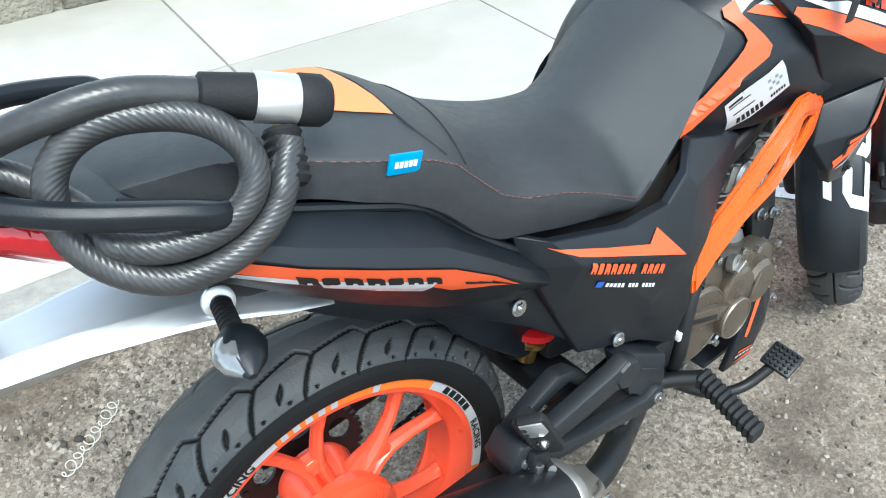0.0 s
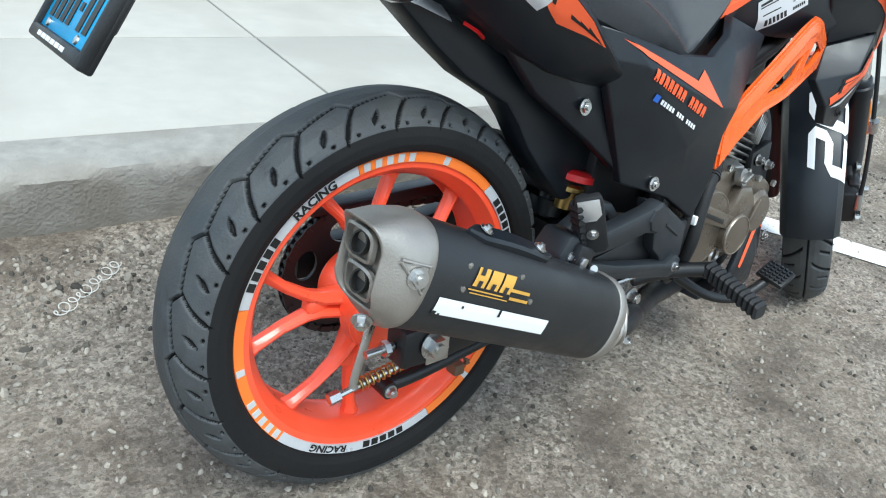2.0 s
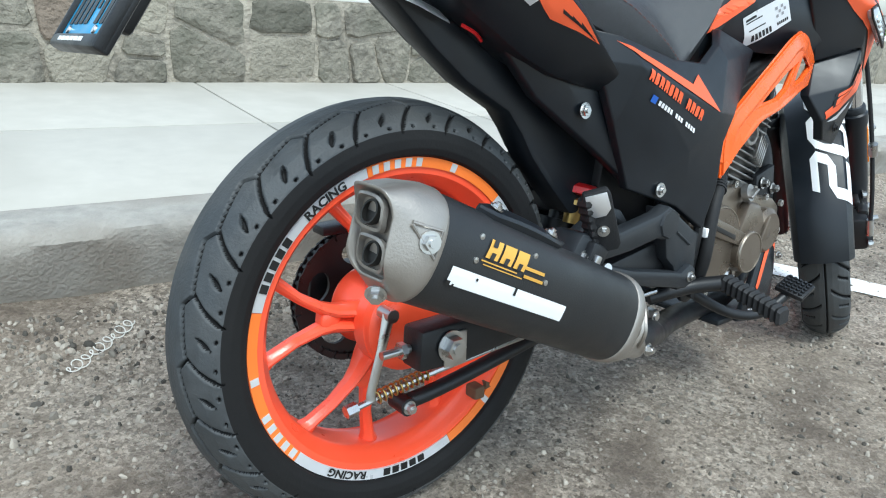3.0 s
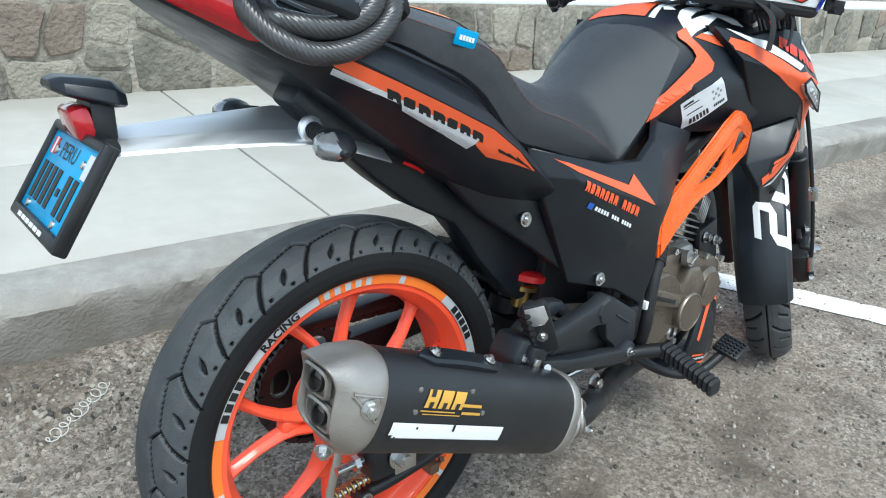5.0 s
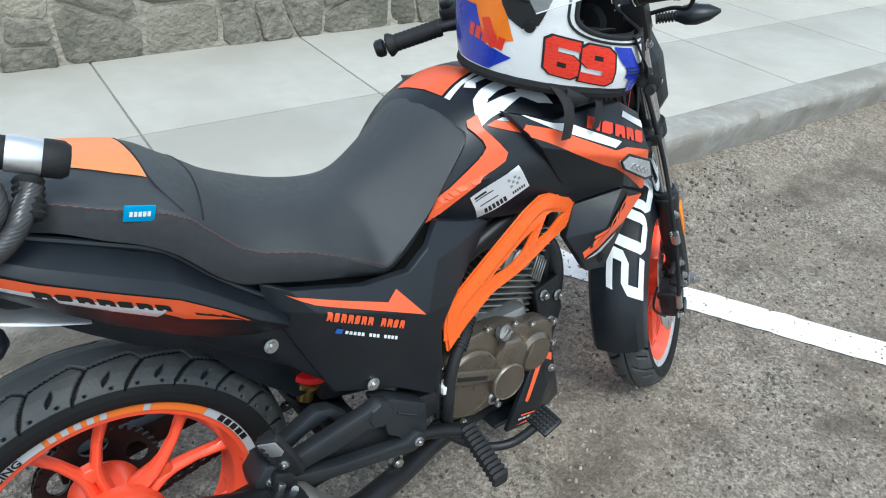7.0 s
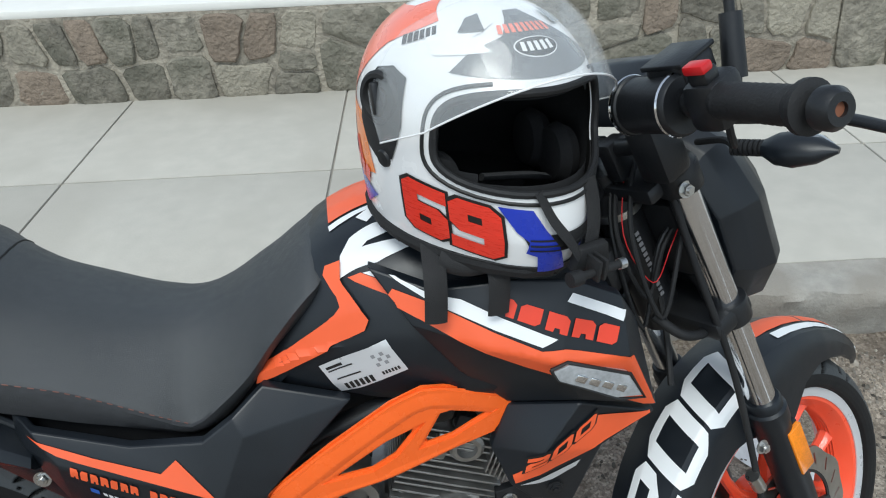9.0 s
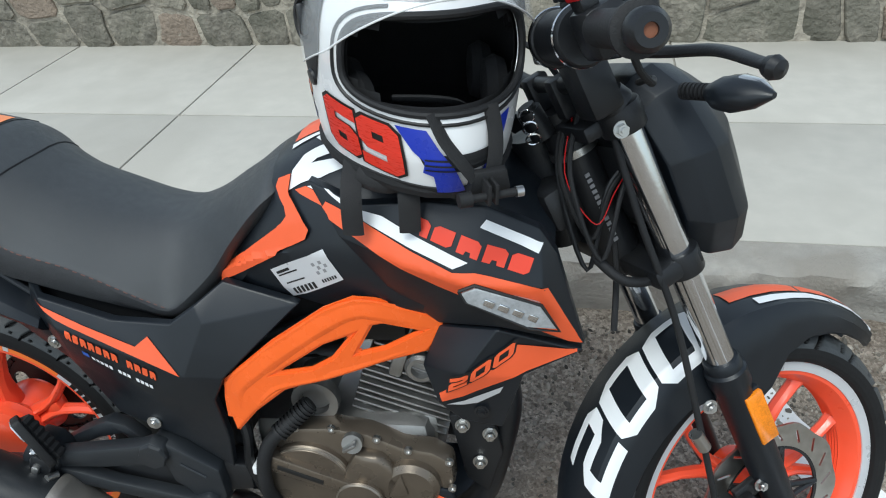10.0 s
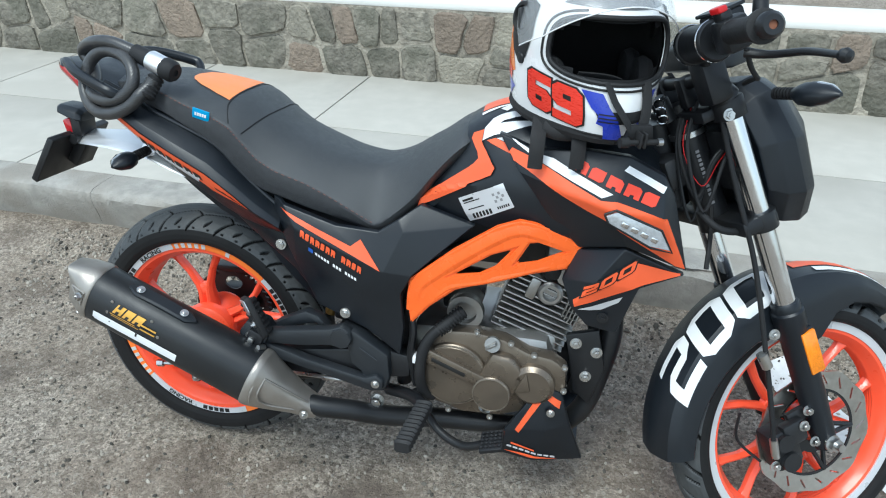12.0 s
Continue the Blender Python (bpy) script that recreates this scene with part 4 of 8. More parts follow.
def arm(y0, y1):
    return [plate([(0.53, 0.375), (0.47, 0.385), (0.18, 0.338), (0.02, 0.331), (-0.055, 0.329), (-0.058, 0.275), (0.02, 0.272), (0.18, 0.288), (0.46, 0.312), (0.53, 0.325)], y0, y1, 0.006)]


swing = part("swingarm", join(*arm(-0.178, -0.136), *arm(0.105, 0.145), box((0.36, -0.015, 0.335), (0.07, 0.26, 0.045), 0.008)), DARK, bike, "black box-section swingarm")
bolt(AXLE + Vector((-0.012, -0.181, 0.006)), (0, -1, 0), 0.0155, 0.014, STEEL, swing, "axle_nut")
part("adjuster_plate", box(AXLE + Vector((-0.004, -0.180, 0.000)), (0.036, 0.003, 0.046), 0.003), STEEL, swing)
part("adjuster_bolt", join(cyl((-0.058, -0.156, 0.302), (-0.100, -0.156, 0.302), 0.0055, seg=10), cyl((-0.066, -0.156, 0.302), (-0.074, -0.156, 0.302), 0.011, seg=6)), STEEL, swing)
brake_plate = part("brake_plate", lathe([(0.03, -0.094), (0.052, -0.090), (0.068, -0.078), (0.070, -0.064)], AXLE, (0, 1, 0), 40), WHEEL, bike, "orange rear brake back plate")
part("brake_arm", join(tube([(-0.055, -0.105, 0.330), (-0.068, -0.108, 0.285), (-0.082, -0.108, 0.235), (-0.083, -0.108, 0.218)], [0.010, 0.007, 0.007, 0.009], 10, flat=0.6), cyl((-0.055, -0.09, 0.330), (-0.055, -0.116, 0.330), 0.009)), STEEL, brake_plate, "bare steel brake lever")
rod = part("brake_rod", join(tube([(-0.105, -0.108, 0.214), (0.02, -0.112, 0.233), (0.25, -0.135, 0.262), (0.46, -0.15, 0.275)], 0.0045, 8), cyl((-0.106, -0.108, 0.214), (-0.122, -0.108, 0.212), 0.009, seg=6)), STEEL, bike)
coil = [(-0.078 + 0.085 * t, -0.108 + 0.0085 * math.cos(t * 62), 0.219 + 0.012 * t + 0.0085 * math.sin(t * 62)) for t in (i / 90 for i in range(91))]
part("brake_spring", tube(coil, 0.0016, 6, 1), BRASS, rod, "brass coloured coil spring")
part("torque_rod", join(tube([(-0.022, -0.092, 0.188), (0.06, -0.105, 0.205), (0.33, -0.125, 0.268)], 0.0115, 10), cyl((-0.022, -0.075, 0.188), (-0.022, -0.108, 0.188), 0.013)), DARK, bike)
bolt((-0.022, -0.108, 0.188), (0, -1, 0), 0.0075, 0.009, STEEL, bike)
bolt((0.322, -0.136, 0.266), (0, -1, 0), 0.007, 0.008, STEEL, bike)

# rear mudguard blade hugging the tyre, and the shock
hug = []
for i in range(15):
    a = radians(8 + 31 * i / 14)
    r = float(np.interp(i / 14, (0, 0.13, 0.58, 1), (0.402, 0.397, 0.358, 0.329)))
    hug.append([(r * math.cos(a) + 0.0, y, 0.297 + r * math.sin(a) - k) for y, k in ((-0.075, 0.03), (-0.068, 0.006), (-0.03, 0.0), (0.03, 0.0), (0.068, 0.006), (0.075, 0.03), (0.07, 0.033), (0.03, 0.006), (-0.03, 0.006), (-0.07, 0.033))])
part("rear_hugger", skin(hug), BLACK, bike, "black plastic mudguard hugging the rear tyre")
shock = part("shock_absorber", join(cyl((0.335, -0.02, 0.36), (0.42, -0.02, 0.62), 0.016), cyl((0.338, -0.02, 0.365), (0.345, -0.02, 0.39), 0.03)), DARK, bike, "rear shock absorber")
part("shock_collar", join(lathe([(0.014, 0), (0.026, 0.002), (0.026, 0.009), (0.021, 0.013), (0.014, 0.013)], (0.326, -0.074, 0.424), (0.25, 0.0, 1), 20), cyl((0.319, -0.074, 0.396), (0.326, -0.074, 0.424), 0.014, 0.016)), BRASS, shock, "brass shock adjuster collar")
part("shock_cap", lathe([(0.024, 0), (0.036, 0.003), (0.036, 0.013), (0.027, 0.019), (0.012, 0.020)], (0.331, -0.073, 0.441), (0.25, 0, 1), 24), RED, shock, "red anodised shock cap")

# ---- exhaust ----
mz0, mz1 = Vector((-0.131, -0.245, 0.4705)), Vector((0.214, -0.239, 0.312))
mdir = (mz1 - mz0).normalized()
mup = Vector((0, 0, 1)) - Vector((0, 0, 1)).dot(mdir) * mdir
mup.normalize()
mside = mdir.cross(mup)


def oval(c, a, b, n=40, power=2.4, skew=0.0):
    """An oval ring square to the silencer: a across, b up."""
    out = []
    for i in range(n):
        t = 2 * math.pi * i / n
        ct, st = math.cos(t), math.sin(t)
        out.append(c + mside * a * math.copysign(abs(ct) ** (2 / power), ct) + mup * b * math.copysign(abs(st) ** (2 / power), st) + mdir * skew * st)
    return out


muffler = part("exhaust_silencer", skin([oval(mz0, 0.051, 0.059), oval(mz0 + mdir * 0.004, 0.052, 0.060), oval(mz1 - mdir * 0.004, 0.053, 0.0615), oval(mz1, 0.052, 0.0605)]), MUFFLER, bike, "matte black oval exhaust silencer")
muffler_tree = tree_of(skin([oval(mz0, 0.052, 0.060), oval(mz1, 0.053, 0.0615)]))
tip = mz0 - mdir * 0.047 - mup * 0.003
cap_rings = [oval(mz0 + mdir * 0.006, 0.0528, 0.0608), oval(mz0 + mdir * 0.001, 0.0542, 0.0622), oval(mz0 - mdir * 0.007, 0.0538, 0.0618, skew=-0.003), oval(mz0 - mdir * 0.028 + mup * 0.000, 0.0465, 0.0540, power=2.8, skew=-0.012), oval(tip + mdir * 0.003, 0.0350, 0.0445, power=4.5, skew=-0.021), oval(tip, 0.0338, 0.0435, power=5, skew=-0.022), oval(tip + mdir * 0.0004, 0.0308, 0.0405, power=5, skew=-0.021), oval(tip + mdir * 0.010, 0.0290, 0.0385, power=5, skew=-0.020)]
cap = part("silencer_end_cap", bevel(skin(cap_rings), 0.0008, 2, 30), MUFFLER_END, muffler, "cast titanium-grey end cap", smooth=26)
SOOT = material("sooty_steel", (0.05, 0.048, 0.045), 0.5, 0.8)
for s in (-1, 1):
    c = tip + mdir * (0.007 - 0.0095 * s) + mup * 0.0190 * s
    port = [oval(c, 0.0240, 0.0172, 28, 3.6, -0.008), oval(c - mdir * 0.006, 0.0240, 0.0172, 28, 3.6, -0.008), oval(c - mdir * 0.007, 0.0208, 0.0142, 28, 3.6, -0.008), oval(c + mdir * 0.003, 0.0198, 0.0134, 28, 3.6, -0.008)]
    outlet = part("outlet_frame", skin(port), MUFFLER_END, cap)
    part("outlet_tube", lathe([(0.0128, 0.0), (0.0128, 0.006), (0.0106, 0.006), (0.0106, -0.02), (0.0, -0.02)], c, -mdir, 24), SOOT, cap, "sooty outlet tube")
# a pressed pocket round the side screw
pocket = [mz0 + mdir * u + mup * v + mside * w for u, v, w in ((-0.036, 0.020, 0.0455), (-0.003, 0.022, 0.0525), (-0.003, -0.006, 0.0545), (-0.036, 0.018, 0.0455))]
part("cap_pocket", tube(pocket, 0.0022, 8, smooth=False), MUFFLER_END, cap)
bolt((-0.139, -0.2975, 0.483), (-0.25, -1, 0.1), 0.0085, 0.008, STEEL, cap)
bolt((-0.174, -0.257, 0.426), (-0.6, -0.7, -0.4), 0.0085, 0.008, STEEL, cap)
cone = [oval(mz1 - mdir * 0.010, 0.0538, 0.0625), oval(mz1 - mdir * 0.004, 0.0556, 0.0643), oval(mz1 + mdir * 0.006, 0.055, 0.063), oval(mz1 + mdir * 0.040 - mup * 0.009 - mside * 0.008, 0.047, 0.0465, power=2.8), oval(mz1 + mdir * 0.095 - mup * 0.021 - mside * 0.024, 0.034, 0.0280, power=2.8), oval(mz1 + mdir * 0.135 - mup * 0.027 - mside * 0.033, 0.028, 0.0215, power=2.4), oval(mz1 + mdir * 0.146 - mup * 0.028 - mside * 0.034, 0.024, 0.0200, power=2)]
front_cap = part("silencer_front_cap", bevel(skin(cone), 0.002, 2, 14), MUFFLER_END, muffler, "grey cast front cap", smooth=22)
# the raised frame cast into the front cap
for ridge in (((0.006, 0.046, 0.036), (0.010, 0.0, 0.0555), (0.014, -0.034, 0.044)), ((0.022, 0.036, 0.036), (0.024, 0.0, 0.0525), (0.046, -0.022, 0.038), (0.100, -0.026, 0.006)), ((0.022, 0.036, 0.036), (0.070, 0.020, 0.018), (0.118, -0.004, -0.010))):
    part("cap_ridge", tube([mz1 + mdir * u + mup * v + mside * w for u, v, w in ridge], 0.0028, 8, flat=0.7), MUFFLER_END, front_cap)
bolt((0.316, -0.244, 0.238), (0.15, -1, 0), 0.0075, 0.008, STEEL, front_cap)
shield = []
for k in range(9):
    t = k / 8
    c = mz0 + mdir * (0.066 + 0.155 * t) + mup * (0.0605 + 0.004 * math.sin(math.pi * t)) + mside * 0.014
    w = 0.0125 * math.sqrt(max(0.0, 1 - (2 * t - 1) ** 8)) + 0.002
    a, b = (mside * 0.93 + mup * -0.36).normalized(), (mup * 0.93 + mside * 0.36).normalized()
    shield.append([c + a * w * p + b * 0.006 * q for p, q in ((-1, -1), (-1, 0.5), (-0.7, 1), (0.7, 1), (1, 0.5), (1, -1))])
part("silencer_bracket", skin(shield), BLACK, muffler, "black silencer bracket cover", smooth=30)
for u in (0.091, 0.192):
    bolt(mz0 + mdir * u + mup * 0.0695 + mside * 0.0165, mup * 0.93 + mside * 0.36, 0.0065, 0.004, STEEL, muffler)
# gold maker's plate and white strip on the silencer


def muffler_patch(u0, u1, v0, v1, slant=0.0):
    """A four-cornered patch by lengths along the silencer and heights above its axis."""
    out = []
    for u, v in ((u0, v0), (u1, v0), (u1, v1), (u0, v1)):
        p = mz0 + mdir * (u + slant * (v - v0)) + mup * v
        out.append((p.x, p.z))
    return out


part("white_strip", laid([muffler_patch(0.026, 0.220, -0.024, -0.005)], muffler_tree), WHITE, muffler, "white adhesive strip with dark nicks")
part("strip_nick", laid([muffler_patch(0.063, 0.066, -0.012, -0.009), muffler_patch(0.124, 0.128, -0.013, -0.0045), muffler_patch(0.025, 0.031, -0.025, -0.020), muffler_patch(0.034, 0.037, -0.025, -0.022)], muffler_tree, lift=0.0022), INK, muffler)
gold = [muffler_patch(0.064 + 0.0225 * k, 0.083 + 0.0225 * k, 0.014, 0.034, 0.35) for k in range(3)]
part("maker_mark", laid(gold, muffler_tree, lift=0.002), GOLD, muffler, "gold maker's mark of slanted blocks")
part("mark_gap", laid([muffler_patch(0.0700 + 0.0225 * k, 0.0765 + 0.0225 * k, 0.0135, 0.021, 0.35) for k in range(3)] + [muffler_patch(0.0722 + 0.0225 * k, 0.0790 + 0.0225 * k, 0.0265, 0.0345, 0.35) for k in range(1)], muffler_tree, lift=0.0028), MUFFLER, muffler)
for u0, u1, v0, v1 in ((0.060, 0.118, 0.0095, 0.0110), (0.064, 0.128, 0.0060, 0.0072), (0.124, 0.164, 0.0175, 0.0212), (0.130, 0.164, 0.0085, 0.0120)):
    part("mark_bar", laid([muffler_patch(u0, u1, v0, v1)], muffler_tree, lift=0.002), GOLD, muffler)
for u, v in ((0.056, 0.033), (0.054, 0.008), (0.146, 0.036), (0.170, 0.012)):
    p = mz0 + mdir * u + mup * v
    hit = muffler_tree.ray_cast(Vector((p.x, -1, p.z)), Vector((0, 1, 0)))[0]
    if hit:
        part("rivet", lathe([(0.0036, 0), (0.0034, 0.0015), (0.0, 0.002)], hit, (0, -1, 0), 10), STEEL, muffler)
part("exhaust_pipe", tube([(0.305, -0.212, 0.244), (0.345, -0.205, 0.236), (0.40, -0.185, 0.224), (0.47, -0.150, 0.198), (0.58, -0.105, 0.180), (0.72, -0.080, 0.172), (0.82, -0.075, 0.178), (0.885, -0.072, 0.235), (0.915, -0.068, 0.33), (0.932, -0.060, 0.43), (0.915, -0.045, 0.50), (0.87, -0.035, 0.515)], 0.0225, 16), DARK, bike, "black exhaust pipe")

# ---- engine ----
engine = part("engine", join(box((0.665, 0.0, 0.335), (0.30, 0.24, 0.18), 0.03), box((0.74, 0.0, 0.385), (0.17, 0.19, 0.08), 0.02)), CAST, bike, "grey cast alloy single-cylinder engine")
case = [(0.545, 0.372), (0.56, 0.405), (0.60, 0.432), (0.66, 0.437), (0.72, 0.428), (0.77, 0.405), (0.82, 0.398), (0.85, 0.378), (0.852, 0.335), (0.825, 0.295), (0.775, 0.265), (0.72, 0.243), (0.64, 0.238), (0.58, 0.255), (0.55, 0.29)]
cover = part("clutch_cover", plate(case, -0.150, -0.11, 0.008), BRONZE, engine, "bronze painted clutch cover")
part("cover_disc", lathe([(0.073, 0), (0.072, 0.010), (0.066, 0.016), (0.0, 0.017)], (0.618, -0.148, 0.335), (0, -1, 0), 56), BRONZE, cover)
part("cover_rib", plate([(0.556, 0.385), (0.566, 0.398), (0.698, 0.345), (0.700, 0.318), (0.560, 0.365)], -0.176, -0.15, 0.003), BRONZE, cover)
part("cover_badge", plate([(0.575, 0.372), (0.577, 0.380), (0.648, 0.352), (0.646, 0.344)], -0.1775, -0.174, 0.0005), INK, cover, "black maker's mark")
for (x, z), r, y in (((0.618, 0.335), 0.0685, -0.1625), ((0.703, 0.312), 0.0375, -0.1800)):
    part("cover_edge_ring", lathe([(r - 0.0012, -0.0012), (r + 0.0020, -0.0012), (r + 0.0008, 0.0012), (r - 0.0006, 0.0012)], (x, y, z), (0, -1, 0), 56, closed=True), BRONZE_EDGE, cover, "pale bronze edge ring")
part("cover_triangle", plate([(0.748, 0.322), (0.772, 0.372), (0.782, 0.330)], -0.1745, -0.160, 0.003), BRONZE, cover)
part("clutch_boss", join(lathe([(0.041, 0), (0.040, 0.026), (0.036, 0.030), (0.0, 0.031)], (0.703, -0.150, 0.312), (0, -1, 0), 40), plate([(0.668, 0.335), (0.700, 0.405), (0.742, 0.398), (0.775, 0.350), (0.742, 0.300)], -0.170, -0.14, 0.01)), BRONZE, cover)
part("front_boss", lathe([(0.046, 0), (0.045, 0.014), (0.036, 0.022), (0.0, 0.022)], (0.785, -0.148, 0.338), (0, -1, 0), 40), BRONZE, cover)
part("oil_filler", join(lathe([(0.016, 0), (0.016, 0.012), (0.0, 0.012)], (0.698, -0.155, 0.420), (0.1, -1, 0.25), 24), box((0.697, -0.172, 0.423), (0.026, 0.012, 0.006), 0.002, pose(0, 0, 0, 0, -35, 0))), CAST, cover, "grey oil filler cap")
for x, z in ((0.556, 0.40), (0.607, 0.438), (0.665, 0.440), (0.735, 0.424), (0.783, 0.404), (0.846, 0.385), (0.848, 0.33), (0.79, 0.268), (0.70, 0.240), (0.61, 0.243), (0.552, 0.295)):
    part("cover_bolt", lathe([(0.0065, 0), (0.0065, 0.006), (0.0035, 0.006), (0.0035, 0.003), (0, 0.003)], (x, -0.150, z), (0, -1, 0), 12), STEEL, cover)
part("drain_ring", lathe([(0.013, -0.004), (0.017, 0), (0.013, 0.004), (0.0105, 0)], (0.690, -0.152, 0.262), (0, 1, 0), 20, closed=True), STEEL, engine)
# finned cylinder leaning forward
CYL = Matrix.Translation((0.752, -0.005, 0.392)) @ Matrix.Rotation(radians(19), 4, "Y")
# black barrel paints in the shade between the pale fins
barrel = part("cylinder", box((0, 0, 0.075), (0.09, 0.105, 0.17), 0.02), DARK, engine, xf=CYL)
for k in range(11):
    w = 0.160 if k < 8 else 0.150
    part("cooling_fin", bevel(box((0.0, 0, 0.018 + 0.0134 * k), (w, 0.174 - 0.003 * (k % 3), 0.0046)), 0.0018, 2), CAST, barrel, xf=CYL)
head = part("cylinder_head", join(box((-0.004, 0, 0.192), (0.125, 0.13, 0.07), 0.018), cyl((0.02, -0.066, 0.178), (0.02, -0.086, 0.178), 0.018), cyl((0.0, -0.05, 0.215), (0.0, 0.05, 0.215), 0.035)), CAST, engine, xf=CYL)
for k in range(4):
    part("head_fin", box((0.052 - 0.004 * k, -0.062, 0.168 + 0.011 * k), (0.055, 0.05, 0.003), 0.001), CAST, head, xf=CYL)
part("head_plug", join(cyl((-0.01, -0.064, 0.175), (-0.01, -0.082, 0.172), 0.016), box((-0.008, -0.084, 0.178), (0.03, 0.018, 0.026), 0.006)), MATTE, head, "black rubber plug cap", xf=CYL)
part("plug_boss", join(lathe([(0.026, 0), (0.026, 0.012), (0.021, 0.017), (0.015, 0.017), (0.015, 0.004), (0, 0.004)], (0.006, -0.078, 0.134), (0, -1, 0), 28), box((-0.030, -0.076, 0.128), (0.022, 0.03, 0.05), 0.006)), CAST, head, "cast boss round the plug", xf=CYL)
for k in range(5):
    part("head_rib", bevel(box((0.046 + 0.0075 * k, -0.079, 0.122 - 0.003 * k), (0.0034, 0.030, 0.050)), 0.0012, 1), CAST, head, xf=CYL)
for sx in (-0.062, 0.062):
    part("cylinder_stud", cyl((sx, -0.072, 0.0), (sx, -0.072, 0.03), 0.005, seg=10), STEEL, barrel, xf=CYL)
part("starter", lathe([(0.0, -0.05), (0.031, -0.05), (0.034, -0.045), (0.034, 0.045), (0.031, 0.05), (0.0, 0.05)], (0.625, -0.055, 0.468), (0, 1, 0), 28), CAST, engine)
part("cam_arch", lathe([(0.024, 0), (0.038, 0), (0.038, 0.02), (0.024, 0.02)], (0.632, -0.12, 0.462), (0, 1, 0), 28, closed=True), CAST, engine)
part("carburettor", join(cyl((0.53, -0.03, 0.50), (0.66, -0.02, 0.49), 0.03), box((0.60, -0.03, 0.47), (0.06, 0.06, 0.07), 0.01)), DARK, engine)
part("breather_hose", tube([(0.632, -0.135, 0.475), (0.60, -0.160, 0.452), (0.572, -0.172, 0.425), (0.556, -0.178, 0.385), (0.552, -0.178, 0.33), (0.56, -0.165, 0.285), (0.575, -0.15, 0.27)], 0.0115, 12), MATTE, engine, "black rubber breather hose")
boot_way = Vector((0.048, 0.030, 0.038))
part("hose_boot", lathe([q for k in range(10) for q in ((0.0155, 0.0068 * k), (0.0155, 0.0068 * k + 0.0038), (0.0125, 0.0068 * k + 0.0042), (0.0125, 0.0068 * k + 0.0064))], (0.585, -0.166, 0.438), boot_way, 16), MATTE, engine, "ribbed black rubber boot")
part("white_tag", box((0.548, -0.172, 0.372), (0.022, 0.024, 0.016), 0.002), WHITE, engine, "white plastic wire tag")
part("wiring_loom", tube([(0.52, -0.16, 0.50), (0.535, -0.17, 0.44), (0.53, -0.172, 0.37), (0.54, -0.16, 0.30)], 0.008, 8), DARK, engine)
part("engine_mount", plate([(0.84, 0.43), (0.905, 0.45), (0.925, 0.36), (0.90, 0.27), (0.865, 0.30), (0.85, 0.38)], -0.10, -0.085, 0.003), DARK, engine, "black front engine mount")
for x, y, z in ((0.862, -0.102, 0.415), (0.905, -0.102, 0.40), (0.888, -0.102, 0.34)):
    bolt((x, y, z), (0.1, -1, 0.1), 0.009, 0.011, STEEL, engine)
# belly pan
belly = [(0.712, 0.168, -0.17), (0.735, 0.228, -0.172), (0.803, 0.338, -0.158), (0.845, 0.322, -0.152), (0.866, 0.25, -0.150), (0.900, 0.155, -0.135), (0.80, 0.152, -0.165), (0.82, 0.24, -0.172)]
bv = [(x, y, z) for x, z, y in belly]
pan_bm = shell(bv, [(0, 1, 7, 6), (1, 2, 7), (2, 3, 4, 7), (7, 4, 5, 6)], 0.012, 0.003)
pan_tree = tree_of(pan_bm)
pan = part("belly_pan", join(mirrored(pan_bm), pan_bm, box((0.80, 0, 0.150), (0.17, 0.26, 0.012), 0.004)), BLACK, bike, "black plastic belly pan")
part("pan_stripe", laid([[(0.757, 0.232), (0.765, 0.225), (0.812, 0.312), (0.843, 0.288), (0.845, 0.305), (0.806, 0.330)], [(0.735, 0.175), (0.775, 0.172), (0.850, 0.158), (0.79, 0.162)], [(0.75, 0.193), (0.80, 0.180), (0.80, 0.184), (0.75, 0.198)]], pan_tree), DECAL, pan, "orange stickers")
part("pan_bars", laid([[(0.742 + 0.013 * k, 0.186 - 0.003 * k), (0.752 + 0.013 * k, 0.184 - 0.003 * k), (0.752 + 0.013 * k, 0.189 - 0.003 * k), (0.742 + 0.013 * k, 0.191 - 0.003 * k)] for k in range(8)], pan_tree, lift=0.002), SILVER_DECAL, pan)
bolt((0.827, -0.172, 0.285), (0, -1, 0.1), 0.0065, 0.006, STEEL, pan)

# ---- frame rails, pegs, pedal, stand ----
part("frame", join(tube([(0.98, -0.03, 0.80), (0.93, -0.045, 0.62), (0.90, -0.05, 0.42), (0.87, -0.05, 0.27)], 0.018, 12), tube([(0.95, -0.05, 0.74), (0.75, -0.13, 0.66), (0.55, -0.13, 0.56), (0.50, -0.12, 0.40), (0.50, -0.11, 0.27)], 0.017, 12), tube([(0.95, 0.04, 0.74), (0.75, 0.12, 0.66), (0.55, 0.12, 0.56), (0.50, 0.11, 0.40), (0.50, 0.1, 0.27)], 0.017, 12), tube([(0.52, -0.11, 0.62), (0.2, -0.09, 0.70), (-0.12, -0.06, 0.83)], 0.014, 10), tube([(0.52, 0.10, 0.62), (0.2, 0.08, 0.70), (-0.12, 0.04, 0.83)], 0.014, 10), cyl((1.02, 0.0, 0.70), (0.965, 0.0, 0.86), 0.032)), DARK, bike, "black tubular steel frame")
# block added to close the see-through gap and keep it dark
part("inner_dark_block", bevel(skin([[(0.335, y, 0.40), (0.50, y, 0.36), (0.50, y, 0.64), (0.37, y, 0.64)] for y in (-0.105, 0.085)]), 0.008), DARK, bike, "black block added to darken the gap behind the side panels")
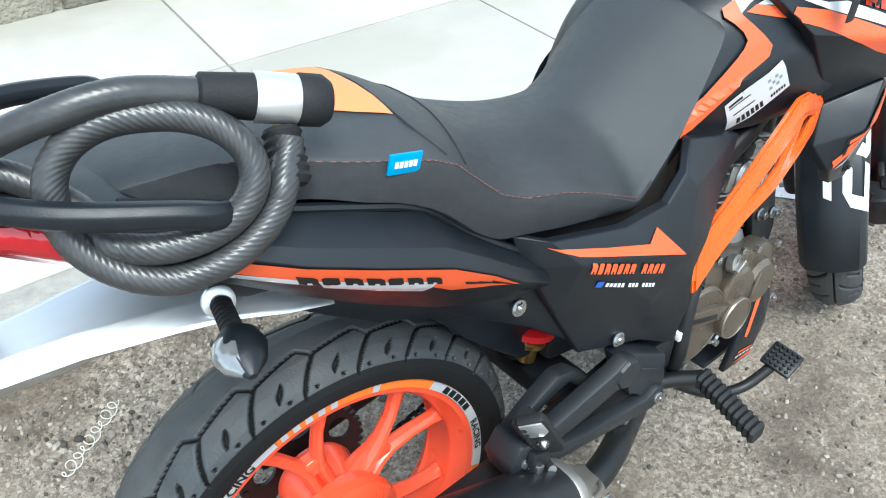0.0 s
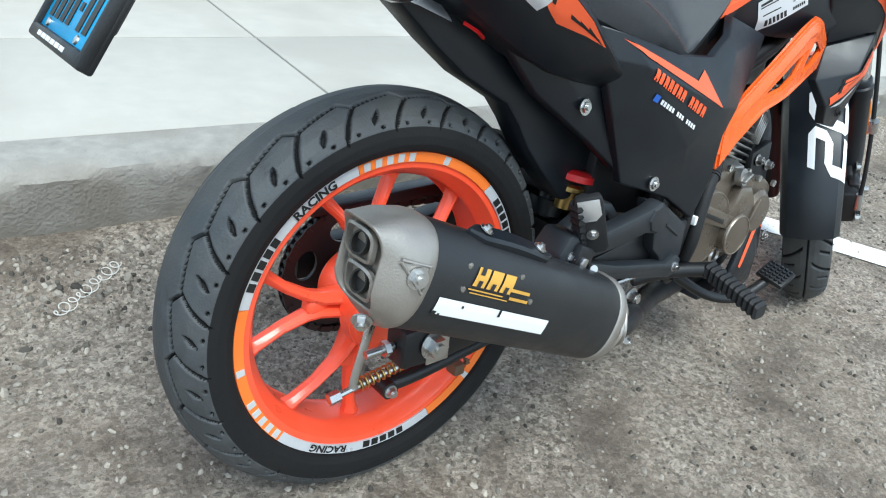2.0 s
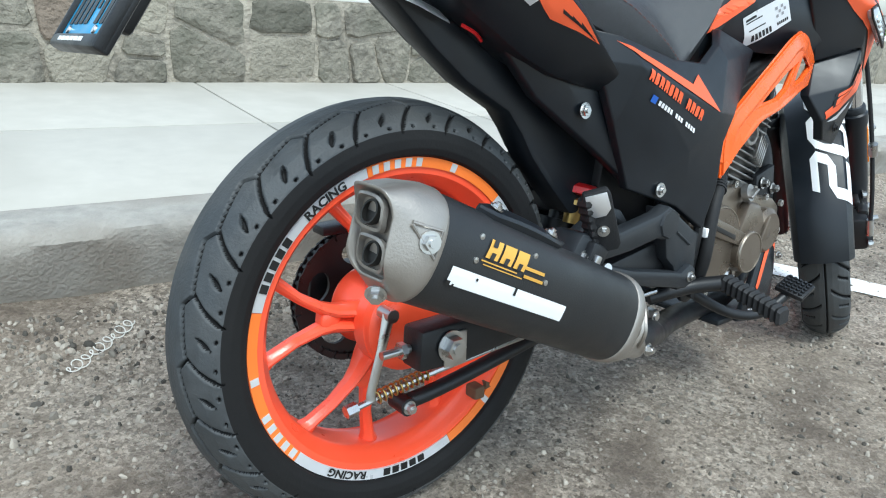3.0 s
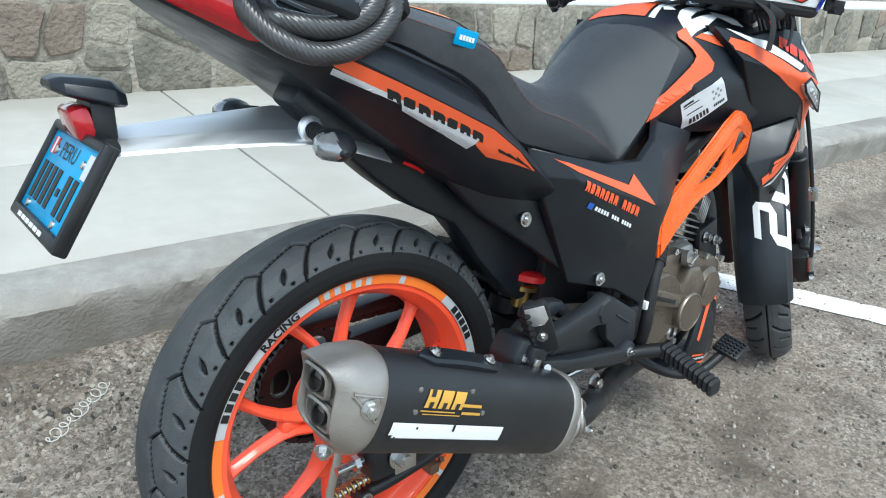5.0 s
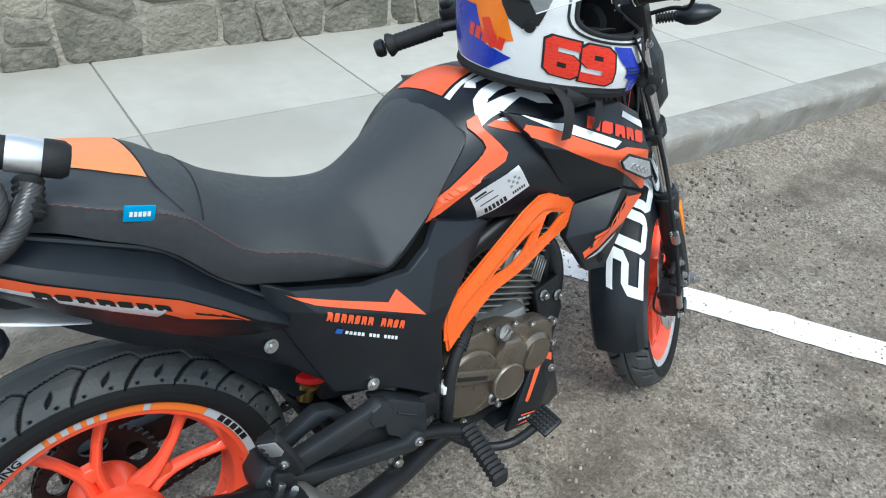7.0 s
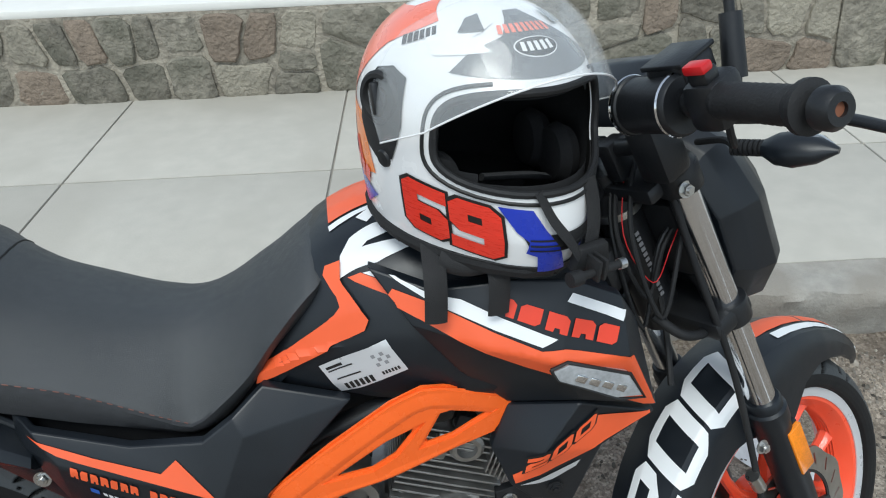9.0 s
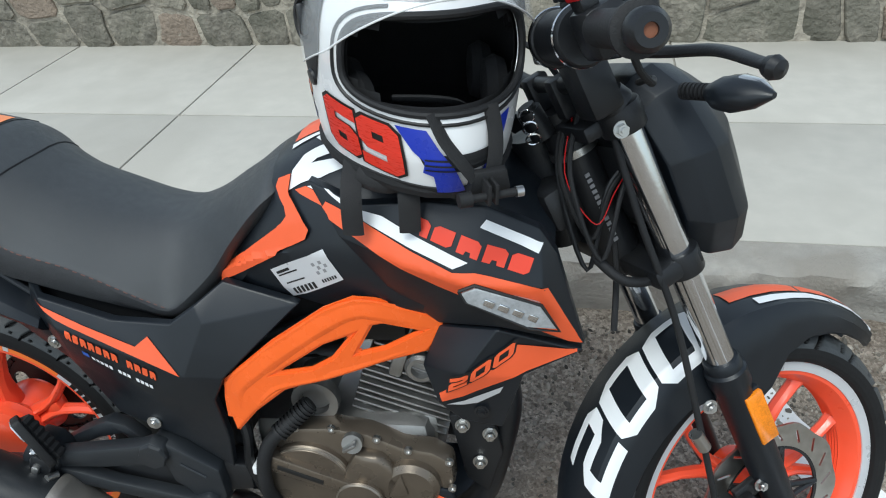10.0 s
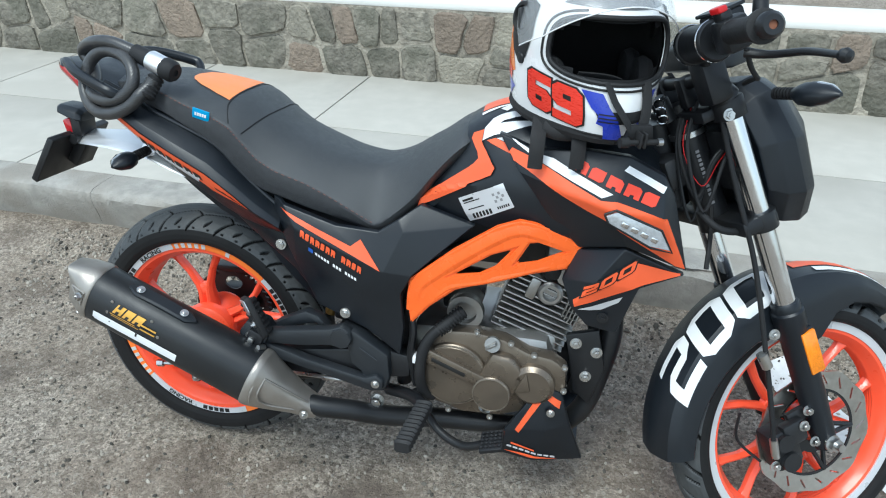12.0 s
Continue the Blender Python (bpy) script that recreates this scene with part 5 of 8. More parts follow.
BLACK_CAST = material("black_cast_alloy", (0.014, 0.017, 0.021), 0.46, bump=0.15, bump_scale=700, dust=0.02, spec=0.5)
hanger = part("footrest_hanger", plate([(0.387, 0.436), (0.421, 0.426), (0.489, 0.382), (0.492, 0.330), (0.481, 0.294), (0.450, 0.290), (0.440, 0.315), (0.430, 0.335), (0.409, 0.352), (0.400, 0.390)], -0.198, -0.160, 0.005), BLACK_CAST, bike, "black cast footrest hanger")
part("hanger_arm", plate([(0.200, 0.404), (0.249, 0.411), (0.367, 0.431), (0.391, 0.441), (0.412, 0.430), (0.414, 0.404), (0.392, 0.386), (0.368, 0.392), (0.303, 0.382), (0.222, 0.376)], -0.207, -0.180, 0.006), BLACK_CAST, hanger)
part("hanger_arm", plate([(0.199, 0.385), (0.238, 0.374), (0.312, 0.352), (0.441, 0.326), (0.465, 0.337), (0.481, 0.326), (0.480, 0.304), (0.455, 0.296), (0.428, 0.302), (0.309, 0.328), (0.221, 0.348), (0.192, 0.358)], -0.208, -0.184, 0.005), BLACK_CAST, hanger)
part("hanger_arm", plate([(0.176, 0.370), (0.240, 0.414), (0.298, 0.442), (0.326, 0.434), (0.357, 0.401), (0.336, 0.394), (0.318, 0.416), (0.275, 0.405), (0.219, 0.376), (0.190, 0.352)], -0.166, -0.140, 0.005), BLACK_CAST, hanger)
part("hanger_knuckle", plate([(0.186, 0.428), (0.218, 0.420), (0.232, 0.395), (0.215, 0.362), (0.190, 0.350), (0.168, 0.372), (0.166, 0.402)], -0.214, -0.160, 0.006), BLACK_CAST, hanger)
part("hanger_boss", lathe([(0.024, 0), (0.022, 0.004), (0.010, 0.005), (0.0, 0.005)], (0.391, -0.206, 0.413), (0, -1, 0), 8), BLACK_CAST, hanger)
part("hanger_slit", tube([(0.428, -0.1985, 0.393), (0.466, -0.1985, 0.368)], 0.0022, 6, smooth=False), BLACK_CAST, hanger)
for x, z in ((0.464, 0.316), (0.190, 0.395)):
    bolt((x, -0.208 if x > 0.3 else -0.214, z), (0, -1, 0), 0.0068, 0.006, STEEL, hanger)
peg_rows = []
for k in range(15):
    t = k / 14
    c = Vector((0.192, -0.211, 0.478)).lerp(Vector((0.226, -0.208, 0.402)), t)
    w, d = (0.0165 if k % 2 else 0.0140), (0.012 if k % 2 else 0.010)
    u = Vector((0.90, 0, 0.42))
    peg_rows.append([c + u * w * a + Vector((0, 1, 0)) * d * b for a, b in ((-1, -0.7), (-0.7, -1), (0.7, -1), (1, -0.7), (1, 0.7), (0.7, 1), (-0.7, 1), (-1, 0.7))])
passenger = part("passenger_footrest", skin(peg_rows), MATTE, hanger, "folded black rubber passenger footrest")
slab_top, slab_way, slab_out = Vector((0.187, -0.226, 0.486)), Vector((0.393, 0.0, -0.920)).normalized(), Vector((-0.62, -0.75, -0.265)).normalized()
slab_across = slab_way.cross(slab_out).normalized()


def on_slab(u, v, w):
    return slab_top + slab_across * u * 1.25 + slab_way * v + slab_out * w


def slab_piece(outline, w0, w1, width):
    """A flat piece on the folded footrest's back, bevelled."""
    return bevel(skin([[on_slab(u, v, w) for u, v in outline] for w in (w0, w1)]), width, 2, 30)


part("footrest_back", slab_piece([(-0.013, 0.0), (0.013, 0.0), (0.0155, 0.010), (0.0160, 0.085), (0.012, 0.094), (-0.012, 0.094), (-0.0160, 0.085), (-0.0155, 0.010)], -0.013, 0.0, 0.0025), MATTE, hanger, "black footrest back plate")
part("footrest_tip", slab_piece([(-0.0115, 0.003), (0.0115, 0.003), (0.0125, 0.028), (0.006, 0.037), (-0.006, 0.037), (-0.0125, 0.028)], 0.0, 0.0022, 0.0006), ALU, hanger, "bare alloy footrest tip")
bolt(on_slab(0.0, 0.060, 0.0), slab_out, 0.0062, 0.005, STEEL, hanger)
part("footrest_joint", box((0.206, -0.214, 0.395), (0.036, 0.024, 0.034), 0.005, pose(0, 0, 0, 0, 25, 0)), DARK, hanger)
part("footrest_spring", box((0.198, -0.228, 0.389), (0.012, 0.008, 0.020), 0.002, pose(0, 0, 0, 0, 25, 0)), STEEL, hanger)
part("footrest_pin", cyl((0.218, -0.234, 0.380), (0.224, -0.218, 0.374), 0.006, seg=12), STEEL, hanger)
bolt((0.449, -0.150, 0.235), (0, -1, 0), 0.0125, 0.014, STEEL, bike)
bolt((0.508, -0.150, 0.352), (0, -1, 0), 0.013, 0.016, STEEL, bike)
part("pivot_nut", lathe([(0.022, 0), (0.022, 0.008), (0.012, 0.012), (0.012, 0.022), (0, 0.022)], (0.545, -0.150, 0.262), (0, -1, 0), 24), DARK, bike)
peg = []
for k in range(23):
    c, w, h = Vector((0.572 - 0.00075 * k, -0.210 - 0.0053 * k, 0.287 - 0.0011 * k)), (0.0175 if k % 2 else 0.0145), (0.0145 if k % 2 else 0.0115)
    peg.append([c + Vector((w * a, 0, h * b)) for a, b in ((-1, -0.7), (-0.7, -1), (0.7, -1), (1, -0.7), (1, 0.7), (0.7, 1), (-0.7, 1), (-1, 0.7))])
foot = part("footrest", skin(peg), MATTE, bike, "ribbed black rubber rider footrest")
part("footrest_mount", tube([(0.47, -0.13, 0.255), (0.53, -0.17, 0.275), (0.572, -0.215, 0.287)], [0.014, 0.013, 0.014], 10), DARK, foot)
pedal = part("brake_pedal", tube([(0.545, -0.16, 0.262), (0.60, -0.205, 0.225), (0.66, -0.235, 0.218), (0.715, -0.255, 0.252)], [0.010, 0.009, 0.009, 0.009], 10), DARK, bike, "black rear brake pedal")
pad = [box((0.722, -0.262, 0.262), (0.048, 0.052, 0.010), 0.003, pose(0, 0, 0, 12, -18, 0))]
for i in range(5):
    for j in range(5):
        pad.append(box(Vector((0.722, -0.262, 0.262)) + pose(0, 0, 0, 12, -18, 0) @ Vector((-0.018 + 0.009 * i, -0.018 + 0.009 * j, 0.006)), (0.005, 0.005, 0.005), 0, pose(0, 0, 0, 12, -18, 45)))
part("pedal_pad", join(*pad), DARK, pedal, "knurled steel pedal pad")
part("side_stand", join(tube([(0.50, 0.13, 0.24), (0.50, 0.20, 0.13), (0.49, 0.275, 0.006)], 0.012, 10), box((0.49, 0.277, -0.02), (0.06, 0.05, 0.008), 0.003)), DARK, bike, "black side stand propped on the road")
part("stand_bracket", join(tube([(0.24, -0.05, 0.27), (0.18, -0.06, 0.16), (0.15, -0.065, 0.155)], 0.008, 8), box((0.135, -0.066, 0.15), (0.02, 0.025, 0.02), 0.003)), material("rusty_steel", (0.16, 0.10, 0.06), 0.8, 0.3, vary=0.4), bike, "rusty stand bracket")

# ---- seat ----
# stations along the bike: x, crown height, half-width and height of the stitched edge, half-width and height of the lower edge
SEAT = [(-0.150, 0.893, 0.080, 0.880, 0.085, 0.860), (-0.10, 0.898, 0.105, 0.888, 0.112, 0.850), (-0.045, 0.897, 0.120, 0.889, 0.130, 0.845), (0.01, 0.895, 0.139, 0.876, 0.148, 0.838), (0.06, 0.889, 0.151, 0.860, 0.156, 0.815), (0.10, 0.882, 0.158, 0.848, 0.160, 0.797), (0.135, 0.875, 0.162, 0.836, 0.162, 0.772), (0.16, 0.864, 0.163, 0.822, 0.162, 0.745), (0.185, 0.848, 0.163, 0.795, 0.160, 0.718), (0.215, 0.829, 0.163, 0.764, 0.158, 0.697), (0.25, 0.805, 0.162, 0.744, 0.157, 0.687), (0.31, 0.779, 0.161, 0.725, 0.156, 0.668), (0.36, 0.763, 0.160, 0.702, 0.155, 0.656), (0.41, 0.755, 0.158, 0.675, 0.152, 0.642), (0.45, 0.758, 0.152, 0.652, 0.148, 0.632), (0.49, 0.773, 0.149, 0.680, 0.143, 0.648), (0.53, 0.798, 0.148, 0.718, 0.140, 0.690), (0.56, 0.816, 0.147, 0.756, 0.138, 0.735), (0.59, 0.838, 0.143, 0.792, 0.135, 0.768), (0.612, 0.851, 0.137, 0.814, 0.130, 0.790), (0.624, 0.850, 0.129, 0.822, 0.122, 0.803), (0.630, 0.841, 0.118, 0.826, 0.115, 0.812)]


def seat_section(x, top, ys, zs, yb, zb, far=0.76):
    """A padded cross-section: crowned top down to the stitched edge, a full side below it, a flat base."""
    right = [(-ys * u, top - (top - zs) * u ** 2.7) for u in (0.0, 0.2, 0.4, 0.55, 0.68, 0.8, 0.9, 0.96)]
    right += [(-ys, zs), (-ys - 0.003, zs - 0.12 * (zs - zb)), (-(ys + yb) / 2 - 0.004, (zs + zb) / 2), (-yb, zb + 0.12 * (zs - zb)), (-yb + 0.012, zb)]
    return [(x, y, z) for y, z in right] + [(x, -y * far, z) for y, z in right[:0:-1]]


def between(rows, steps):
    """Rows of numbers, with smooth rows set between them."""
    out = []
    for i in range(len(rows) - 1):
        a, b, c, d = rows[max(i - 1, 0)], rows[i], rows[i + 1], rows[min(i + 2, len(rows) - 1)]
        for k in range(steps):
            t = k / steps
            out.append(tuple(q + 0.5 * t * (r - p + t * (2 * p - 5 * q + 4 * r - s + t * (3 * (q - r) + s - p))) for p, q, r, s in zip(a, b, c, d)))
    return out + [rows[-1]]


seat_bm = skin([seat_section(*row) for row in between(SEAT, 3)])
for f in seat_bm.faces:
    m = f.calc_center_median()
    edge = float(np.interp(m.x, [row[0] for row in SEAT], [row[3] for row in SEAT]))
    f.material_index = 1 if m.z < edge - 0.0005 and abs(m.y) > 0.06 and m.x < 0.47 else 0
seat_tree = tree_of(seat_bm)
seat = part("seat", seat_bm, (VINYL, CARBON), bike, "stepped black vinyl seat with red stitching", smooth=42)


def on_side(tree, x, z, lift=0.001):
    hit, nor, _, _ = tree.ray_cast(Vector((x, -1, z)), Vector((0, 1, 0)))
    return None if hit is None else hit + Vector((0, -lift, 0))


way = []
for a, b in zip(SEAT[2:14], SEAT[3:15]):
    way += [Vector((a[0], -a[2] - 0.0012, a[3])).lerp(Vector((b[0], -b[2] - 0.0012, b[3])), k / 9) for k in range(9)]
dashes = [tube([way[i], way[i + 1]], 0.0007, 5, smooth=False) for i in range(0, len(way) - 1, 2)]
part("stitching", join(*dashes), material("red_thread", (0.20, 0.085, 0.065), 0.8), seat, "red stitching")
seam = [seat_tree.ray_cast(Vector((0.205 - 0.026 * abs(y / 0.15) ** 2, y, 1.5)), Vector((0, 0, -1)))[0] for y in (-0.152 + 0.262 * k / 31 for k in range(32))]
part("seat_seam", tube([q - Vector((0, 0, 0.0004)) for q in seam if q], 0.0017, 6, 2), MATTE, seat)
welt = [seat_tree.ray_cast(Vector((x, y, 1.5)), Vector((0, 0, -1)))[0] for x, y in ((0.155, -0.155), (0.140, -0.125), (0.136, -0.10), (0.138, -0.05), (0.139, 0.0), (0.138, 0.06), (0.140, 0.10))]
part("seat_welt", tube([q for q in welt if q], 0.0016, 6, 4), MATTE, seat)
part("orange_patch", laid([[(0.030, -0.052), (0.055, -0.072), (0.10, -0.092), (0.133, -0.103), (0.135, -0.07), (0.136, -0.03), (0.136, 0.0), (0.135, 0.03), (0.132, 0.062), (0.09, 0.060), (0.05, 0.050), (0.026, 0.025), (0.016, -0.010), (0.020, -0.036)]], seat_tree, way=(0, 0, -1), start=-2.0), material("orange_vinyl", (0.88, 0.27, 0.09), 0.5, vary=0.08), seat, "orange vinyl patch on the passenger seat")
tag_at = Vector((0.103, -0.1630, 0.846))
tag = part("seat_tag", box(tag_at, (0.036, 0.003, 0.021), 0.001, pose(0, 0, 0, 8, 14, 0)), BLUE, seat, "small blue cloth tag")
part("tag_bars", join(*[box(tag_at + Vector((-0.010 + 0.005 * k, -0.0022, 0.002 - 0.0012 * k)), (0.0036, 0.001, 0.006), 0, pose(0, 0, 0, 8, 14, 0)) for k in range(5)]), WHITE, seat)
part("seat_pan", skin([[(x, -w, z1), (x, w * 0.8, z1), (x, w * 0.8, z0), (x, -w, z0)] for x, z1, z0, w in ((-0.12, 0.86, 0.82, 0.085), (0.0, 0.84, 0.76, 0.120), (0.12, 0.79, 0.67, 0.138), (0.20, 0.71, 0.62, 0.138), (0.30, 0.68, 0.58, 0.142), (0.42, 0.65, 0.56, 0.142), (0.48, 0.65, 0.57, 0.137), (0.56, 0.74, 0.60, 0.128))]), DARK, bike, "black seat base")

# ---- tail ----
# stations: x, middle, and the right half of the section from the shelf under the seat over the ridge to the underside
TAIL = [
    (-0.282, -0.048, ((-0.006, 0.919), (-0.010, 0.918), (-0.012, 0.917), (-0.012, 0.916), (-0.012, 0.915), (-0.010, 0.914), (-0.006, 0.913))),
    (-0.255, -0.044, ((-0.020, 0.922), (-0.036, 0.920), (-0.048, 0.913), (-0.049, 0.908), (-0.047, 0.902), (-0.038, 0.895), (-0.020, 0.893))),
    (-0.20, -0.036, ((-0.040, 0.914), (-0.075, 0.910), (-0.088, 0.897), (-0.089, 0.889), (-0.086, 0.880), (-0.070, 0.863), (-0.050, 0.860))),
    (-0.13, -0.022, ((-0.055, 0.892), (-0.105, 0.886), (-0.130, 0.869), (-0.132, 0.858), (-0.124, 0.840), (-0.100, 0.822), (-0.070, 0.820))),
    (-0.07, -0.010, ((-0.070, 0.858), (-0.125, 0.862), (-0.155, 0.846), (-0.162, 0.833), (-0.152, 0.811), (-0.120, 0.783), (-0.090, 0.780))),
    (-0.02, -0.004, ((-0.090, 0.835), (-0.145, 0.842), (-0.176, 0.822), (-0.184, 0.807), (-0.172, 0.781), (-0.130, 0.745), (-0.100, 0.740))),
    (0.045, 0.0, ((-0.100, 0.806), (-0.153, 0.816), (-0.187, 0.793), (-0.197, 0.776), (-0.184, 0.747), (-0.140, 0.700), (-0.100, 0.695))),
    (0.12, 0.0, ((-0.100, 0.770), (-0.155, 0.782), (-0.191, 0.758), (-0.202, 0.740), (-0.189, 0.710), (-0.145, 0.655), (-0.100, 0.650))),
    (0.17, 0.0, ((-0.100, 0.722), (-0.155, 0.732), (-0.191, 0.720), (-0.202, 0.705), (-0.191, 0.684), (-0.150, 0.632), (-0.100, 0.630))),
    (0.215, 0.0, ((-0.100, 0.686), (-0.156, 0.692), (-0.188, 0.682), (-0.198, 0.668), (-0.190, 0.655), (-0.155, 0.620), (-0.100, 0.618))),
    (0.262, 0.0, ((-0.100, 0.650), (-0.155, 0.654), (-0.180, 0.645), (-0.188, 0.635), (-0.182, 0.628), (-0.155, 0.610), (-0.100, 0.608))),
]
tail_bm = skin([[(x, yc + y, z) for y, z in half] + [(x, yc - y * (0.74 if x > -0.1 else 1.0), z + (0.35 * (half[0][1] - z) if x > 0 else 0)) for y, z in half[::-1]] for x, yc, half in TAIL])
tail_tree = tree_of(tail_bm)
tail = part("tail_fairing", bevel(tail_bm, 0.003, 2, 24), BLACK, bike, "black plastic tail fairing", smooth=40)
lip = [Vector((x, yc + half[1][0] + 0.004, half[1][1] + 0.003)) for x, yc, half in TAIL[3:]]
part("tail_lip", tube(lip, 0.005, 8, 3), BLACK, tail)
part("tail_stripe", laid([[(-0.085, 0.836), (-0.02, 0.805), (0.045, 0.7745), (0.12, 0.7385), (0.17, 0.7035), (0.205, 0.672), (0.17, 0.686), (0.125, 0.700), (0.098, 0.722), (0.04, 0.752), (-0.02, 0.786), (-0.085, 0.822)]], tail_tree), DECAL, tail, "orange flame sticker")
part("stripe_silver", laid([[(-0.085, 0.8205), (-0.014, 0.786), (-0.012, 0.779), (-0.085, 0.814)]], tail_tree, lift=0.0018), SILVER_DECAL, tail, "silver strip")
part("stripe_silver", laid([[(-0.011, 0.784), (0.105, 0.727), (0.094, 0.714), (-0.004, 0.770)]], tail_tree, lift=0.0018), SILVER_DECAL, tail, "silver strip")
for k in range(7):
    def on_tail(x, y, k=k):
        q = Vector((-0.026, 0.7850)) + Vector((0.0198, -0.0094)) * (k + 0.84 * x) + Vector((-0.003, 0.0120)) * y
        return on_side(tail_tree, q.x, q.y, 0.0024)

    part("model_glyph", draped(glyph(k, 0.26), 0.3, on_tail), INK, tail)
for k in range(3):
    part("claw_cut", laid([[(0.135 + 0.016 * k, 0.712 - 0.007 * k), (0.196 + 0.004 * k, 0.679 - 0.004 * k), (0.137 + 0.016 * k, 0.707 - 0.007 * k)]], tail_tree, lift=0.0019), INK, tail)
lens = [[(-0.284, 0.915), (-0.25, 0.911), (-0.20, 0.899), (-0.160, 0.884), (-0.150, 0.872), (-0.140, 0.846), (-0.165, 0.851), (-0.225, 0.883), (-0.266, 0.906)]]
part("tail_light", laid(lens, tail_tree, lift=0.003, cut=0.006), RED_LENS, tail, "glossy red tail light lens")
# undertail and the inner mudguard
under_edge = [(-0.100, 0.775), (-0.039, 0.716), (0.026, 0.660), (0.080, 0.619), (0.157, 0.578), (0.185, 0.545), (0.208, 0.511), (0.245, 0.470), (0.300, 0.415)]
under_top = [(0.37, 0.415), (0.40, 0.52), (0.35, 0.62), (0.262, 0.655), (0.20, 0.655), (0.10, 0.690), (0.02, 0.735), (-0.085, 0.797)]
near_under = under_edge + under_top
under = [(x + 0.052, z) for x, z in under_edge[:-1]] + under_top[:-1] + [(-0.030, 0.775)]
part("undertail", join(plate(under, -0.036, 0.030, 0.006), plate(near_under, -0.088, -0.034, 0.006)), BLACK, bike, "black inner mudguard under the seat")
sub = [(0.10, 0.668, -0.128), (0.19, 0.640, -0.142), (0.262, 0.645, -0.150), (0.30, 0.60, -0.160), (0.345, 0.510, -0.170), (0.37, 0.475, -0.172), (0.345, 0.468, -0.165), (0.315, 0.492, -0.158), (0.27, 0.530, -0.142), (0.17, 0.60, -0.125), (0.25, 0.580, -0.143)]
cover_bm = shell([(x, y, z) for x, z, y in sub], [(0, 1, 10, 9), (1, 2, 3, 10), (10, 3, 4, 7, 8), (9, 10, 8), (4, 5, 6, 7)], 0.02, 0.003)
part("frame_cover", drawn_in(mirrored(cover_bm), 0.5, 0.09), BLACK, bike, "black rear frame cover")
cover_side = part("frame_cover", cover_bm, BLACK, bike, "black rear frame cover")
for x, y, z in ((0.245, -0.148, 0.583),):
    bolt((x, y, z), (0, -1, 0.1), 0.0085, 0.005, STEEL, cover_side)
part("red_cord", tube([(0.045, -0.112, 0.690), (0.062, -0.118, 0.681), (0.078, -0.112, 0.672)], 0.0025, 6), RED, tail, "red cord end")


def rail(side):
    """A cast rail: a flattened bar from the tail's tip, widening to a blunt root that bends in to the frame."""
    y = lambda v: v if side < 0 else -v * 1.25 - 0.083
    up = 0.0 if side < 0 else 0.010
    path_ = spline([(-0.229, y(-0.106), 0.926), (-0.208, y(-0.124), 0.920), (-0.165, y(-0.155), 0.908 + up), (-0.10, y(-0.178), 0.890 + up), (-0.072, y(-0.179), 0.878 + up), (-0.050, y(-0.150), 0.864)], 5)
    rows_ = []
    for i, c in enumerate(path_):
        d = (path_[min(i + 1, len(path_) - 1)] - path_[max(i - 1, 0)]).normalized()
        u = d.cross(Vector((0, 0, 1))).normalized()
        v = u.cross(d)
        t = i / (len(path_) - 1)
        h, w = float(np.interp(t, (0, 0.06, 0.3, 0.75, 0.9, 1), (0.003, 0.0075, 0.0100, 0.0108, 0.0085, 0.002))), float(np.interp(t, (0, 0.1, 0.5, 1), (0.004, 0.009, 0.010, 0.008)))
        rows_.append([c + u * w * a + v * h * b for a, b in ((-1, -0.45), (-0.5, -1), (0.5, -1), (1, -0.45), (1, 0.45), (0.45, 1), (-0.45, 1), (-1, 0.45))])
    return bevel(skin(rows_), 0.0015, 2, 30)


part("grab_rail", rail(-1), BLACK, bike, "black cast passenger grab rail")
part("grab_rail", rail(1), BLACK, bike, "black cast passenger grab rail")

# ---- number plate carrier ----
arm_rows = []
for x, y0, y1, z0, z1 in ((-0.296, -0.046, 0.020, 0.728, 0.750), (-0.20, -0.062, 0.026, 0.727, 0.753), (-0.12, -0.088, 0.030, 0.727, 0.756), (-0.07, -0.104, 0.032, 0.724, 0.757), (-0.02, -0.112, 0.034, 0.708, 0.748), (0.03, -0.110, 0.034, 0.690, 0.728)):
    arm_rows.append([(x, y0, z0), (x, y0 + 0.003, z0 + 0.004), (x, y0 + 0.022, z0 + 0.016), (x, y1 - 0.012, z1), (x, y1, z1 - 0.004), (x, y1, z1 - 0.010), (x, y1 - 0.014, z1 - 0.006), (x, y0 + 0.022, z0 + 0.010)])
carrier_arm = part("plate_bracket", bevel(skin(arm_rows), 0.0012, 2, 20), POLISHED, bike, "polished aluminium number plate bracket", smooth=25)
part("indicator_boss", lathe([(0.0165, 0), (0.0160, 0.004), (0.012, 0.006), (0.0, 0.006)], (-0.076, -0.088, 0.742), (0, -1, 0.25), 28), ALU, carrier_arm)


